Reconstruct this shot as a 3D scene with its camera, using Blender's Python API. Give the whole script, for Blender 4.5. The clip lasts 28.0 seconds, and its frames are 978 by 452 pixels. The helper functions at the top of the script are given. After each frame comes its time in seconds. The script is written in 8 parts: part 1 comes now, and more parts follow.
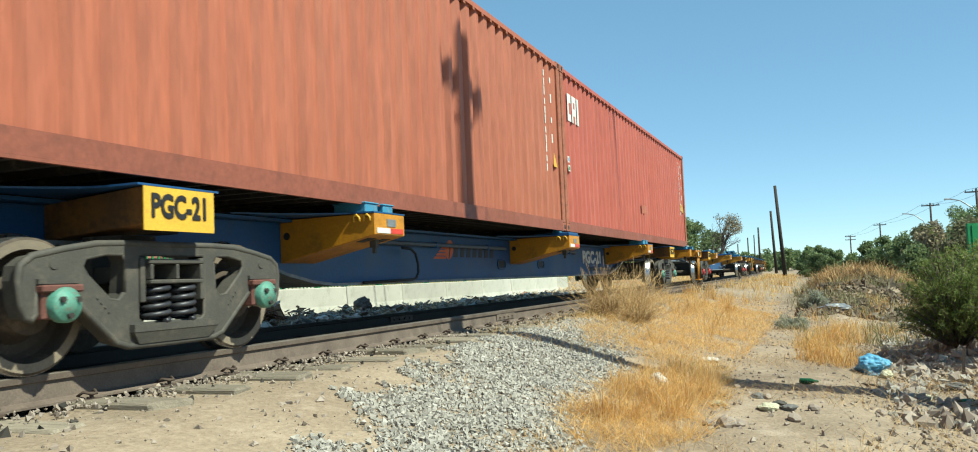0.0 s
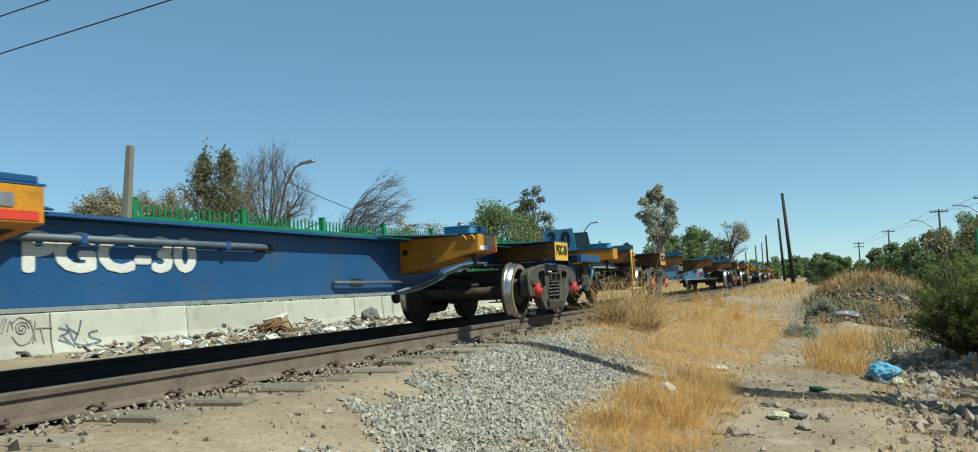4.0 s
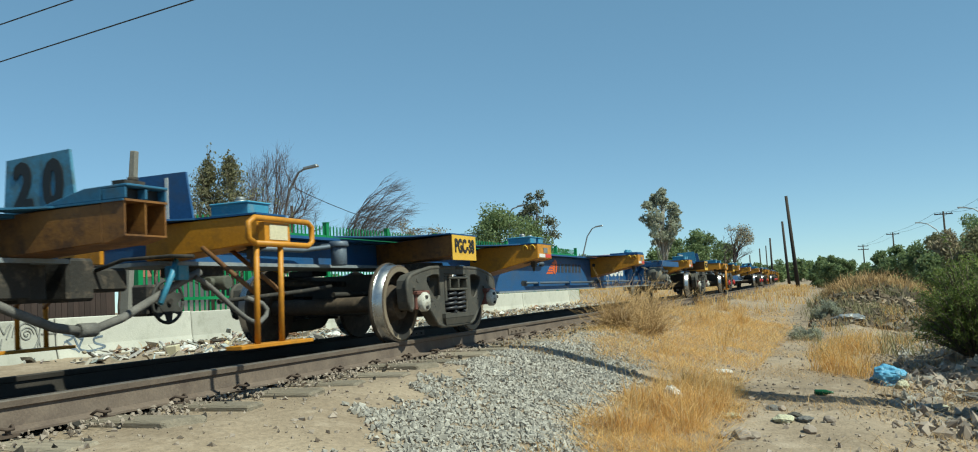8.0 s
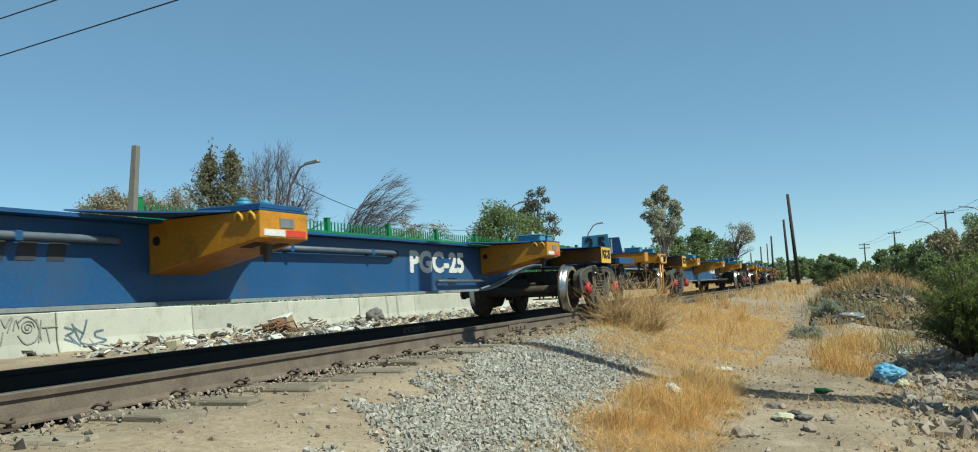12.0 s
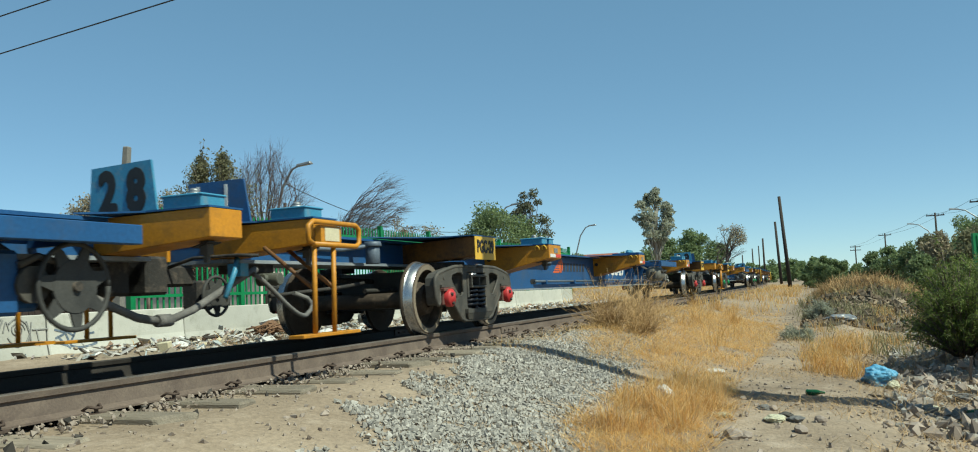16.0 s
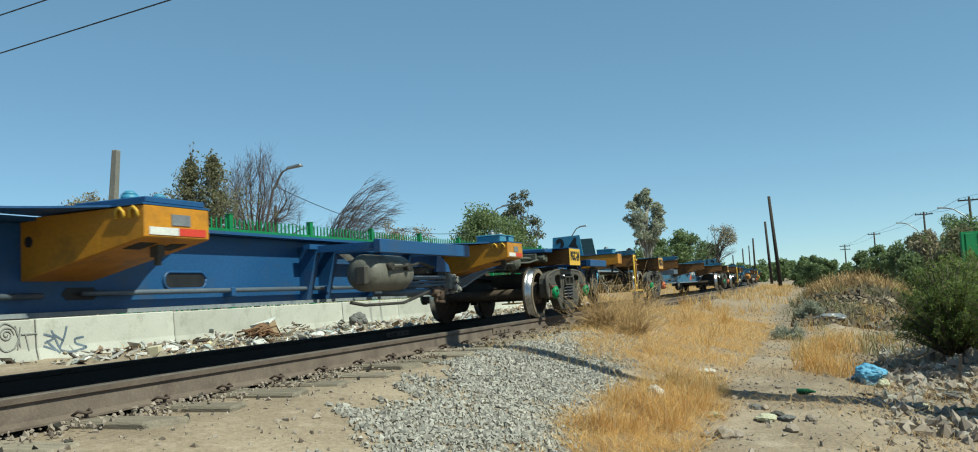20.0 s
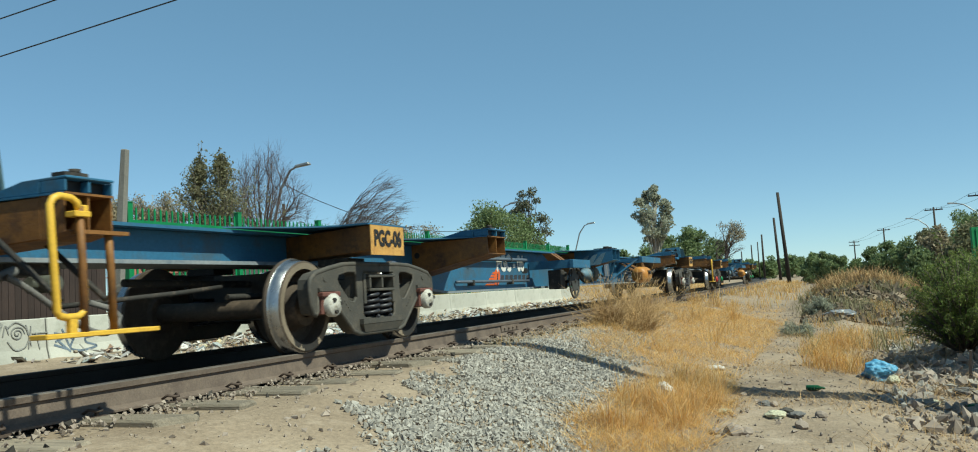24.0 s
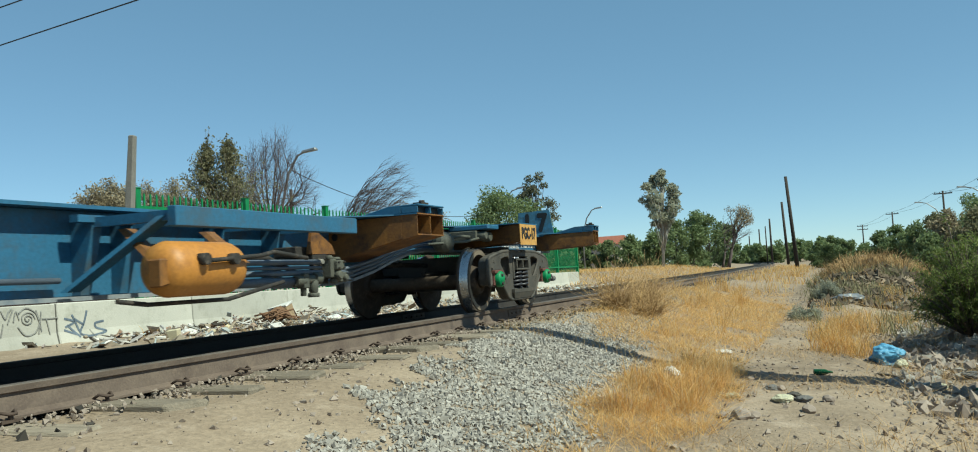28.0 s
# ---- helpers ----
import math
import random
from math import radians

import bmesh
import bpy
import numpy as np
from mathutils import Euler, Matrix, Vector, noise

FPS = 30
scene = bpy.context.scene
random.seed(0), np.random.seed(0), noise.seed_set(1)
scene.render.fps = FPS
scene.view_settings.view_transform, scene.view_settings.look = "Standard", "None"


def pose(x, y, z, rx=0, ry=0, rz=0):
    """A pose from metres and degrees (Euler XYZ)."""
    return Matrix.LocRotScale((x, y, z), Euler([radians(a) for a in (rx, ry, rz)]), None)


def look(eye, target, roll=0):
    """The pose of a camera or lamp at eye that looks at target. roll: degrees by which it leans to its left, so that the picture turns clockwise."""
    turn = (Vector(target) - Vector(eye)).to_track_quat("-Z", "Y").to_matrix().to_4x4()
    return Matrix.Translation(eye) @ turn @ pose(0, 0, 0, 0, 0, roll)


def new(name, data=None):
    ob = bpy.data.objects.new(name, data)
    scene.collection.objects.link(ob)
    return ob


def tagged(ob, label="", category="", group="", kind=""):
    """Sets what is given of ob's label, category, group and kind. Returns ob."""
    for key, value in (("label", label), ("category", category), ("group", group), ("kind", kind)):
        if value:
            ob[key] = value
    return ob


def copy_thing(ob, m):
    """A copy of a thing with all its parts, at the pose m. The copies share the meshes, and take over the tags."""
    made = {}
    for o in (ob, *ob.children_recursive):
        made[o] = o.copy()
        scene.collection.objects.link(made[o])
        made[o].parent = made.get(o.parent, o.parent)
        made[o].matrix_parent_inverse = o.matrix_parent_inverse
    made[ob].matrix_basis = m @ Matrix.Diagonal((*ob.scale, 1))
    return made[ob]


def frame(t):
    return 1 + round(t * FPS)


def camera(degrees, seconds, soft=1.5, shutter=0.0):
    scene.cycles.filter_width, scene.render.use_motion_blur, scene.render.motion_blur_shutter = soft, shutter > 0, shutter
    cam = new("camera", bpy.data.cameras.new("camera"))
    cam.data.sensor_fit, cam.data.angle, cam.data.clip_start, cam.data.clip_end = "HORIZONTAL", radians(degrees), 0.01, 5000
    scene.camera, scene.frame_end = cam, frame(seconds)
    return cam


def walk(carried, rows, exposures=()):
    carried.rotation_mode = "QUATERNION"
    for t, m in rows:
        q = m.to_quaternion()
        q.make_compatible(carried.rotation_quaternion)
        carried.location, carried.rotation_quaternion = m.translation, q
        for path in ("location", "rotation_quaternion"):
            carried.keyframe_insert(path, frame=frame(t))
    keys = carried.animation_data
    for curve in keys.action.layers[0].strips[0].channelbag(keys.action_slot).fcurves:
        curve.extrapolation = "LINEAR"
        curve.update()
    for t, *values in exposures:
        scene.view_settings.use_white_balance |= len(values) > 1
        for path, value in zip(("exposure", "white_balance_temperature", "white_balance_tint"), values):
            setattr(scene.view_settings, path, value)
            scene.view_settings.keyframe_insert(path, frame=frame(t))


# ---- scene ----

# ---- camera: hand-held on one spot beside the line ----
EYE = (4.89, 0.0, 0.455)
PATH = [
    (0, 93.51, 2.31, 21.43), (0.5, 93.76, 2.49, 21.61), (1, 93.92, 2.44, 21.92), (1.5, 94.03, 2.25, 22.03), (2, 93.87, 2.33, 21.98),
    (2.5, 93.83, 2.47, 21.67), (4.5, 94.25, 2.78, 21.97), (5, 94.03, 2.70, 21.81), (5.5, 93.96, 2.71, 21.88), (6, 94.09, 2.76, 21.93),
    (6.5, 94.08, 2.93, 21.85), (7, 94.22, 2.89, 21.96), (7.5, 94.33, 2.90, 21.98), (8, 94.47, 2.94, 22.18), (8.5, 94.37, 2.90, 22.28),
    (9, 94.44, 2.85, 22.45), (9.5, 94.21, 2.75, 22.46), (10, 94.14, 2.74, 22.54), (10.5, 94.02, 2.85, 22.56), (11, 94.15, 2.80, 22.45),
    (11.5, 94.27, 2.56, 22.28), (12, 94.23, 2.59, 22.23), (12.5, 94.32, 2.86, 22.38), (14.5, 94.48, 2.58, 22.02), (15, 94.37, 2.82, 22.16),
    (15.5, 94.31, 2.73, 21.83), (16, 94.34, 2.60, 21.72), (16.5, 94.38, 2.61, 21.82), (17, 94.40, 2.81, 21.68), (17.5, 94.26, 2.84, 21.59),
    (18, 94.25, 2.83, 21.56), (18.5, 94.32, 3.04, 21.50), (19, 94.10, 2.91, 21.65), (19.5, 94.07, 3.04, 21.33), (20, 94.41, 2.98, 21.15),
    (20.5, 94.36, 3.10, 20.98), (21, 94.18, 2.97, 21.30), (21.5, 94.01, 3.16, 21.49), (23.5, 94.24, 3.21, 21.71), (24, 94.27, 3.19, 21.69),
    (24.5, 94.28, 3.09, 21.90), (25, 94.30, 3.45, 21.63), (25.5, 94.33, 3.57, 21.99), (26, 94.15, 3.61, 21.28), (26.5, 93.73, 3.33, 21.48),
    (27, 93.63, 3.30, 21.56), (27.5, 93.56, 3.46, 21.36), (28, 93.30, 3.31, 22.17),
]

cam = camera(58.99, 28.0, 1.0, 0.06)
walk(cam, [(t, pose(*EYE, rx, ry, rz)) for t, rx, ry, rz in PATH],
     [(0.0, 0.84, 6190, -9), (1.0, 0.77, 6190, -9), (2.0, 0.67, 6190, -9), (2.5, 0.52, 6190, -9), (4.5, 0.42, 6190, -9), (28.0, 0.42, 6190, -9)])

# ---- world and sun: high sun square to the line, clear sky ----
SUN_UP, SUN_TURN = radians(50), radians(100)
world = bpy.data.worlds.new("world")
scene.world = world
world.use_nodes = True
wn = world.node_tree
sky = wn.nodes.new("ShaderNodeTexSky")
sky.sky_type, sky.sun_disc = "NISHITA", False
sky.sun_elevation, sky.sun_rotation = SUN_UP, SUN_TURN
sky.air_density, sky.dust_density, sky.ozone_density = 0.6, 0.05, 0.1
haze = wn.nodes.new("ShaderNodeMix")
haze.data_type = "RGBA"
haze.inputs["Factor"].default_value = 0.28
haze.inputs[7].default_value = (2.60, 4.95, 7.50, 1.0)
wn.links.new(sky.outputs[0], haze.inputs[6])
wn.links.new(haze.outputs[2], wn.nodes["Background"].inputs[0])
wn.nodes["Background"].inputs[1].default_value = 0.085
sun = new("sun", bpy.data.lights.new("sun", "SUN"))
sun.data.energy, sun.data.angle, sun.data.color = 5.0, radians(0.53), (1.0, 0.92, 0.79)
sun.matrix_world = look((60 * math.cos(SUN_UP) * math.sin(SUN_TURN), 60 * math.cos(SUN_UP) * math.cos(SUN_TURN), 60 * math.sin(SUN_UP)), (0, 0, 0))
RNG = np.random.default_rng(7)

# ---- small mesh kit ----
class Kit:
    """Gathers vertices and faces of one mesh."""

    def __init__(self):
        self.v, self.f, self.s = [], [], []

    def add(self, verts, faces, smooth=False):
        n = len(self.v)
        self.v += [tuple(p) for p in verts]
        self.f += [tuple(i + n for i in f) for f in faces]
        self.s += [smooth] * len(faces)
        return self

    def hexa(self, lo, hi):
        """Two quads of four points each, joined into a solid."""
        return self.add(list(lo) + list(hi), [(3, 2, 1, 0), (4, 5, 6, 7), (0, 1, 5, 4), (1, 2, 6, 5), (2, 3, 7, 6), (3, 0, 4, 7)])

    def box(self, x0, x1, y0, y1, z0, z1):
        return self.hexa([(x0, y0, z0), (x1, y0, z0), (x1, y1, z0), (x0, y1, z0)], [(x0, y0, z1), (x1, y0, z1), (x1, y1, z1), (x0, y1, z1)])

    def prism(self, poly, axis, a0, a1):
        """A polygon in the plane square to axis ('x': points are (y, z)), drawn out from a0 to a1."""
        put = {"x": lambda p, a: (a, p[0], p[1]), "y": lambda p, a: (p[0], a, p[1]), "z": lambda p, a: (p[0], p[1], a)}[axis]
        n = len(poly)
        faces = [tuple(range(n - 1, -1, -1)), tuple(range(n, 2 * n))] + [(i, (i + 1) % n, n + (i + 1) % n, n + i) for i in range(n)]
        return self.add([put(p, a0) for p in poly] + [put(p, a1) for p in poly], faces)

    def cyl(self, p0, p1, r0, r1=None, n=12):
        r1 = r0 if r1 is None else r1
        p0, p1 = Vector(p0), Vector(p1)
        a = (p1 - p0).normalized()
        u = a.cross((0, 0, 1) if abs(a.z) < 0.9 else (1, 0, 0)).normalized()
        w = a.cross(u)
        ring = [u * math.cos(2 * math.pi * i / n) + w * math.sin(2 * math.pi * i / n) for i in range(n)]
        k = len(self.v)
        self.add([p0 + d * r0 for d in ring] + [p1 + d * r1 for d in ring], [(i, (i + 1) % n, n + (i + 1) % n, n + i) for i in range(n)], True)
        self.f += [tuple(k + i for i in range(n - 1, -1, -1)), tuple(k + n + i for i in range(n))]
        self.s += [False, False]
        return self

    def tube(self, pts, r, n=6, r1=None):
        pts = [Vector(p) for p in pts]
        rings, m = [], len(pts)
        u = None
        for i, p in enumerate(pts):
            a = (pts[min(i + 1, m - 1)] - pts[max(i - 1, 0)]).normalized()
            if u is None:
                u = a.cross((0, 0, 1) if abs(a.z) < 0.9 else (1, 0, 0))
            u = (u - a * u.dot(a)).normalized()
            w = a.cross(u)
            rr = r if r1 is None else r + (r1 - r) * i / (m - 1)
            rings += [p + (u * math.cos(2 * math.pi * k / n) + w * math.sin(2 * math.pi * k / n)) * rr for k in range(n)]
        faces = [(i * n + k, i * n + (k + 1) % n, (i + 1) * n + (k + 1) % n, (i + 1) * n + k) for i in range(m - 1) for k in range(n)]
        self.add(rings, faces, True)
        k = len(self.v) - m * n
        self.f += [tuple(k + i for i in range(n - 1, -1, -1)), tuple(k + (m - 1) * n + i for i in range(n))]
        self.s += [False, False]
        return self

    def lathe(self, prof, n=32, at=(0, 0, 0), smooth=True):
        """A profile of (along x, radius), turned about an axis along x through at."""
        x, y, z = at
        m = len(prof)
        v = [(x + a, y + r * math.cos(2 * math.pi * k / n), z + r * math.sin(2 * math.pi * k / n)) for a, r in prof for k in range(n)]
        f = [(i * n + k, i * n + (k + 1) % n, (i + 1) * n + (k + 1) % n, (i + 1) * n + k) for i in range(m - 1) for k in range(n)]
        return self.add(v, f, smooth)

    def mesh(self, name, bevel=0.0, seg=1):
        me = bpy.data.meshes.new(name)
        me.from_pydata(self.v, [], self.f)
        me.polygons.foreach_set("use_smooth", self.s)
        if bevel:
            bm = bmesh.new()
            bm.from_mesh(me)
            bmesh.ops.recalc_face_normals(bm, faces=bm.faces)
            sharp = [e for e in bm.edges if len(e.link_faces) == 2 and e.calc_face_angle(0) > 0.6]
            bmesh.ops.bevel(bm, geom=sharp, offset=bevel, segments=seg, affect="EDGES", profile=0.5, clamp_overlap=True)
            bm.to_mesh(me)
            bm.free()
        me.update()
        return me


def part(name, me, material, parent=None, label="", bevel=0.0, at=None):
    """Links a Kit or a mesh as one object, under a thing or a part where one is given."""
    if isinstance(me, Kit):
        me = me.mesh(name, bevel)
    if not me.materials:
        me.materials.append(material)
    ob = new(name, me)
    if parent is not None:
        ob.parent = parent
    if at is not None:
        ob.matrix_basis = at if isinstance(at, Matrix) else Matrix.Translation(at)
    if label:
        ob["label"] = label
    return ob


def thing(name, me, material, label, category, at=None, group="", kind="", bevel=0.0):
    return tagged(part(name, me, material, at=at, bevel=bevel), label, category, group, kind)


def empty(name, label, category, at=None, group="", kind=""):
    ob = new(name)
    ob.empty_display_size = 0.3
    if at is not None:
        ob.matrix_basis = at if isinstance(at, Matrix) else Matrix.Translation(at)
    return tagged(ob, label, category, group, kind)


def raw_mesh(name, verts, faces, smooth=False):
    """A mesh from arrays: verts (n, 3), faces (m, 3 or 4)."""
    me = bpy.data.meshes.new(name)
    me.from_pydata(np.asarray(verts, float).tolist(), [], np.asarray(faces).tolist())
    if smooth:
        me.polygons.foreach_set("use_smooth", [True] * len(me.polygons))
    me.update()
    return me


LETTERS = {}


def letters(text, size, material, parent, m, name="lettering", bold=0.012, wide=1.0):
    """Flat raised lettering, its middle at the pose m, in the parent's space; it faces m's z."""
    key = (text, size, bold, wide)
    if key not in LETTERS:
        cu = bpy.data.curves.new("lettering", "FONT")
        cu.body, cu.size, cu.align_x, cu.align_y = text, size, "CENTER", "CENTER"
        cu.extrude, cu.resolution_u = 0.002, 3
        ob = bpy.data.objects.new("lettering", cu)
        scene.collection.objects.link(ob)
        dg = bpy.context.evaluated_depsgraph_get()
        thin = bpy.data.meshes.new_from_object(ob.evaluated_get(dg))
        bpy.data.objects.remove(ob)
        # heavier strokes: copies of the thin letters set a little to each side, each at its own height
        kit = Kit()
        for k, (dx, dy) in enumerate(((0, 0), (1, 0), (-1, 0), (0, 1), (0, -1), (0.7, 0.7), (-0.7, 0.7), (0.7, -0.7), (-0.7, -0.7))):
            kit.add([((v.co.x + dx * bold) * wide, v.co.y + dy * bold, v.co.z + 0.0003 * k) for v in thin.vertices], [tuple(f.vertices) for f in thin.polygons])
        me = kit.mesh("lettering")
        me.materials.clear()
        LETTERS[key] = me
    me = LETTERS[key]
    me = me.copy()
    me.materials.append(material)
    return tagged(part(name, me, material, parent, at=m), kind="stuff")


# ---- materials ----
TONE = 0.78


def toned(c):
    return tuple(TONE * v for v in c)


def material(name, a, b, rough=0.7, metal=0.0, scale=6.0, fine=60.0, bump=0.15, dirt=None, dirt_amount=0.45, spread=0.0, stretch=(1, 1, 1), spec=0.4, coords="Object", grain_=0.5):
    """A surface of two tones, mixed by a broad and a fine noise, with blotches of dirt, relief, and a shift of tone from object to object."""
    a, b, dirt = toned(a), toned(b), dirt if dirt is None else toned(dirt)
    m = bpy.data.materials.new(name)
    m.use_nodes = True
    nt = m.node_tree
    N, L = nt.nodes, nt.links
    bsdf = N["Principled BSDF"]
    tc = N.new("ShaderNodeTexCoord")
    mp = N.new("ShaderNodeMapping")
    mp.inputs["Scale"].default_value = stretch
    L.new(tc.outputs[coords], mp.inputs[0])

    def noise_of(s, detail=5.0, rough_=0.6):
        n = N.new("ShaderNodeTexNoise")
        n.inputs["Scale"].default_value, n.inputs["Detail"].default_value, n.inputs["Roughness"].default_value = s, detail, rough_
        L.new(mp.outputs[0], n.inputs["Vector"])
        return n

    def ramp(src, lo, hi):
        r = N.new("ShaderNodeMapRange")
        r.inputs["From Min"].default_value, r.inputs["From Max"].default_value = lo, hi
        L.new(src, r.inputs["Value"])
        return r.outputs[0]

    def mix(fac, p, q):
        x = N.new("ShaderNodeMix")
        x.data_type = "RGBA"
        for sock, val in ((x.inputs[0], fac), (x.inputs[6], p), (x.inputs[7], q)):
            if hasattr(val, "is_linked"):
                L.new(val, sock)
            else:
                sock.default_value = val if not isinstance(val, tuple) else (*val, 1.0)
        return x.outputs[2]

    big, small = noise_of(scale), noise_of(fine, 3.0)
    col = mix(ramp(big.outputs["Fac"], 0.32, 0.68), a, b)
    grain = N.new("ShaderNodeMix")
    grain.data_type, grain.blend_type = "RGBA", "MULTIPLY"
    grain.inputs[0].default_value = grain_
    L.new(col, grain.inputs[6])
    g = mix(ramp(small.outputs["Fac"], 0.3, 0.7), (0.62, 0.62, 0.62), (1.15, 1.15, 1.15))
    L.new(g, grain.inputs[7])
    col = grain.outputs[2]
    if dirt is not None:
        d = noise_of(scale * 2.7, 8.0, 0.75)
        col = mix(ramp(d.outputs["Fac"], 0.72 - dirt_amount * 0.5, 0.82 - dirt_amount * 0.3), col, dirt)
    if spread:
        oi = N.new("ShaderNodeObjectInfo")
        hs = N.new("ShaderNodeHueSaturation")
        L.new(ramp(oi.outputs["Random"], 0, 1), hs.inputs["Value"])
        hs.inputs["Value"].default_value = 1
        r = hs.inputs["Value"].links[0].from_node
        r.inputs["To Min"].default_value, r.inputs["To Max"].default_value = 1 - spread, 1 + spread
        L.new(col, hs.inputs["Color"])
        col = hs.outputs[0]
    L.new(col, bsdf.inputs["Base Color"])
    rr = ramp(big.outputs["Fac"], 0.3, 0.7)
    rr.node.inputs["To Min"].default_value, rr.node.inputs["To Max"].default_value = max(rough - 0.1, 0.04), min(rough + 0.1, 1)
    L.new(rr, bsdf.inputs["Roughness"])
    bsdf.inputs["Metallic"].default_value = metal
    bsdf.inputs["Specular IOR Level"].default_value = spec
    if bump:
        bp = N.new("ShaderNodeBump")
        bp.inputs["Strength"].default_value, bp.inputs["Distance"].default_value = bump, 0.02
        L.new(small.outputs["Fac"], bp.inputs["Height"])
        L.new(bp.outputs[0], bsdf.inputs["Normal"])
    return m


def island_material(name, tones, rough=0.85, trans=0.0, fine=30.0):
    """Small loose pieces in one mesh (stones, blades, leaves): a tone for each island."""
    m = bpy.data.materials.new(name)
    m.use_nodes = True
    nt = m.node_tree
    N, L = nt.nodes, nt.links
    bsdf = N["Principled BSDF"]
    geo = N.new("ShaderNodeNewGeometry")
    cr = N.new("ShaderNodeValToRGB")
    el = cr.color_ramp.elements
    while len(el) < len(tones):
        el.new(0.5)
    for i, c in enumerate(tones):
        el[i].position = i / (len(tones) - 1)
        el[i].color = (*toned(c), 1)
    L.new(geo.outputs["Random Per Island"], cr.inputs[0])
    no = N.new("ShaderNodeTexNoise")
    no.inputs["Scale"].default_value = fine
    tc = N.new("ShaderNodeTexCoord")
    L.new(tc.outputs["Object"], no.inputs["Vector"])
    mx = N.new("ShaderNodeMix")
    mx.data_type, mx.blend_type = "RGBA", "MULTIPLY"
    mx.inputs[0].default_value = 0.35
    L.new(cr.outputs[0], mx.inputs[6])
    L.new(no.outputs["Fac"], mx.inputs[7])
    L.new(mx.outputs[2], bsdf.inputs["Base Color"])
    bsdf.inputs["Roughness"].default_value = rough
    bsdf.inputs["Specular IOR Level"].default_value = 0.25
    if trans:
        tl = N.new("ShaderNodeBsdfTranslucent")
        L.new(mx.outputs[2], tl.inputs[0])
        ms = N.new("ShaderNodeMixShader")
        ms.inputs[0].default_value = trans
        L.new(bsdf.outputs[0], ms.inputs[1])
        L.new(tl.outputs[0], ms.inputs[2])
        L.new(ms.outputs[0], N["Material Output"].inputs[0])
    return m


M_EARTH = material("dry_earth", (0.39, 0.31, 0.228), (0.275, 0.213, 0.155), 0.95, scale=0.9, fine=26, bump=0.8, dirt=(0.43, 0.35, 0.27), dirt_amount=0.42, spec=0.1)
M_GRAVEL = island_material("crushed_stone", [(0.29, 0.268, 0.238), (0.44, 0.41, 0.365), (0.52, 0.485, 0.435), (0.38, 0.352, 0.312), (0.60, 0.565, 0.51)], 0.9)
# near-black tones: the shade under the train is put into these stones
M_BALLAST = island_material("shade_dark_ballast", [(0.03, 0.028, 0.025), (0.06, 0.054, 0.048), (0.09, 0.08, 0.07)], 0.9)
M_ROCK = island_material("field_stone", [(0.30, 0.24, 0.195), (0.46, 0.385, 0.325), (0.38, 0.312, 0.26)], 0.95, fine=12)
M_CLOD = island_material("brown_clods", [(0.111, 0.0808, 0.0553), (0.204, 0.153, 0.106), (0.153, 0.115, 0.0808), (0.255, 0.212, 0.162)], 0.95, fine=12)
M_STRAW = island_material("dry_grass", [(1.12, 0.68, 0.22), (0.80, 0.43, 0.14), (1.2, 0.82, 0.34), (1.0, 0.57, 0.17), (1.22, 1.0, 0.60), (0.62, 0.33, 0.12), (1.18, 0.76, 0.28)], 0.75, 0.5)
M_WEED = island_material("grey_weed", [(0.34, 0.31, 0.17), (0.45, 0.40, 0.22), (0.26, 0.26, 0.14)], 0.85, 0.25)
M_TWIG = island_material("dry_twigs", [(0.60, 0.39, 0.18), (0.76, 0.52, 0.26), (0.46, 0.28, 0.13)], 0.85)
M_RAIL = material("rusted_rail", (0.125, 0.092, 0.075), (0.20, 0.155, 0.125), 0.85, 0.05, scale=3, fine=70, dirt=(0.21, 0.16, 0.125), dirt_amount=0.4)
M_RAILTOP = material("polished_rail_head", (0.15, 0.125, 0.105), (0.21, 0.18, 0.155), 0.55, 0.4, scale=4, fine=80, bump=0.05)
M_CLIP = material("rusty_clip", (0.075, 0.052, 0.042), (0.12, 0.085, 0.065), 0.85, 0.1, scale=8, fine=70, bump=0.2)
# bed colour holds the shadow that the train throws between the rails
M_BED = material("shade_black_dirt", (0.030, 0.027, 0.024), (0.055, 0.048, 0.04), 0.95, scale=3, fine=40, bump=0.6)
# shaded copy of the rail: the far one is painted as in shadow
M_RAILDARK = material("shaded_rail", (0.028, 0.024, 0.021), (0.05, 0.042, 0.036), 0.7, 0.1, scale=3, fine=60)
M_DUSTY = material("dusty_flange", (0.22, 0.25, 0.28), (0.30, 0.32, 0.34), 0.75, scale=2, fine=50, bump=0.1, dirt=(0.10, 0.14, 0.19), dirt_amount=0.42)
M_SLEEPER = material("weathered_sleeper", (0.22, 0.185, 0.14), (0.31, 0.265, 0.205), 0.95, scale=5, fine=50, bump=0.6, stretch=(0.25, 3, 3), spread=0.25, dirt=(0.36, 0.30, 0.23), dirt_amount=0.5)
M_CONCRETE = material("grey_concrete", (0.45, 0.445, 0.40), (0.56, 0.55, 0.495), 0.92, scale=0.9, fine=45, bump=0.2, dirt=(0.36, 0.36, 0.31), dirt_amount=0.4, spread=0.10, grain_=0.15)
M_POSTCON = material("post_concrete", (0.20, 0.19, 0.17), (0.27, 0.255, 0.23), 0.92, scale=3, fine=50, bump=0.3)
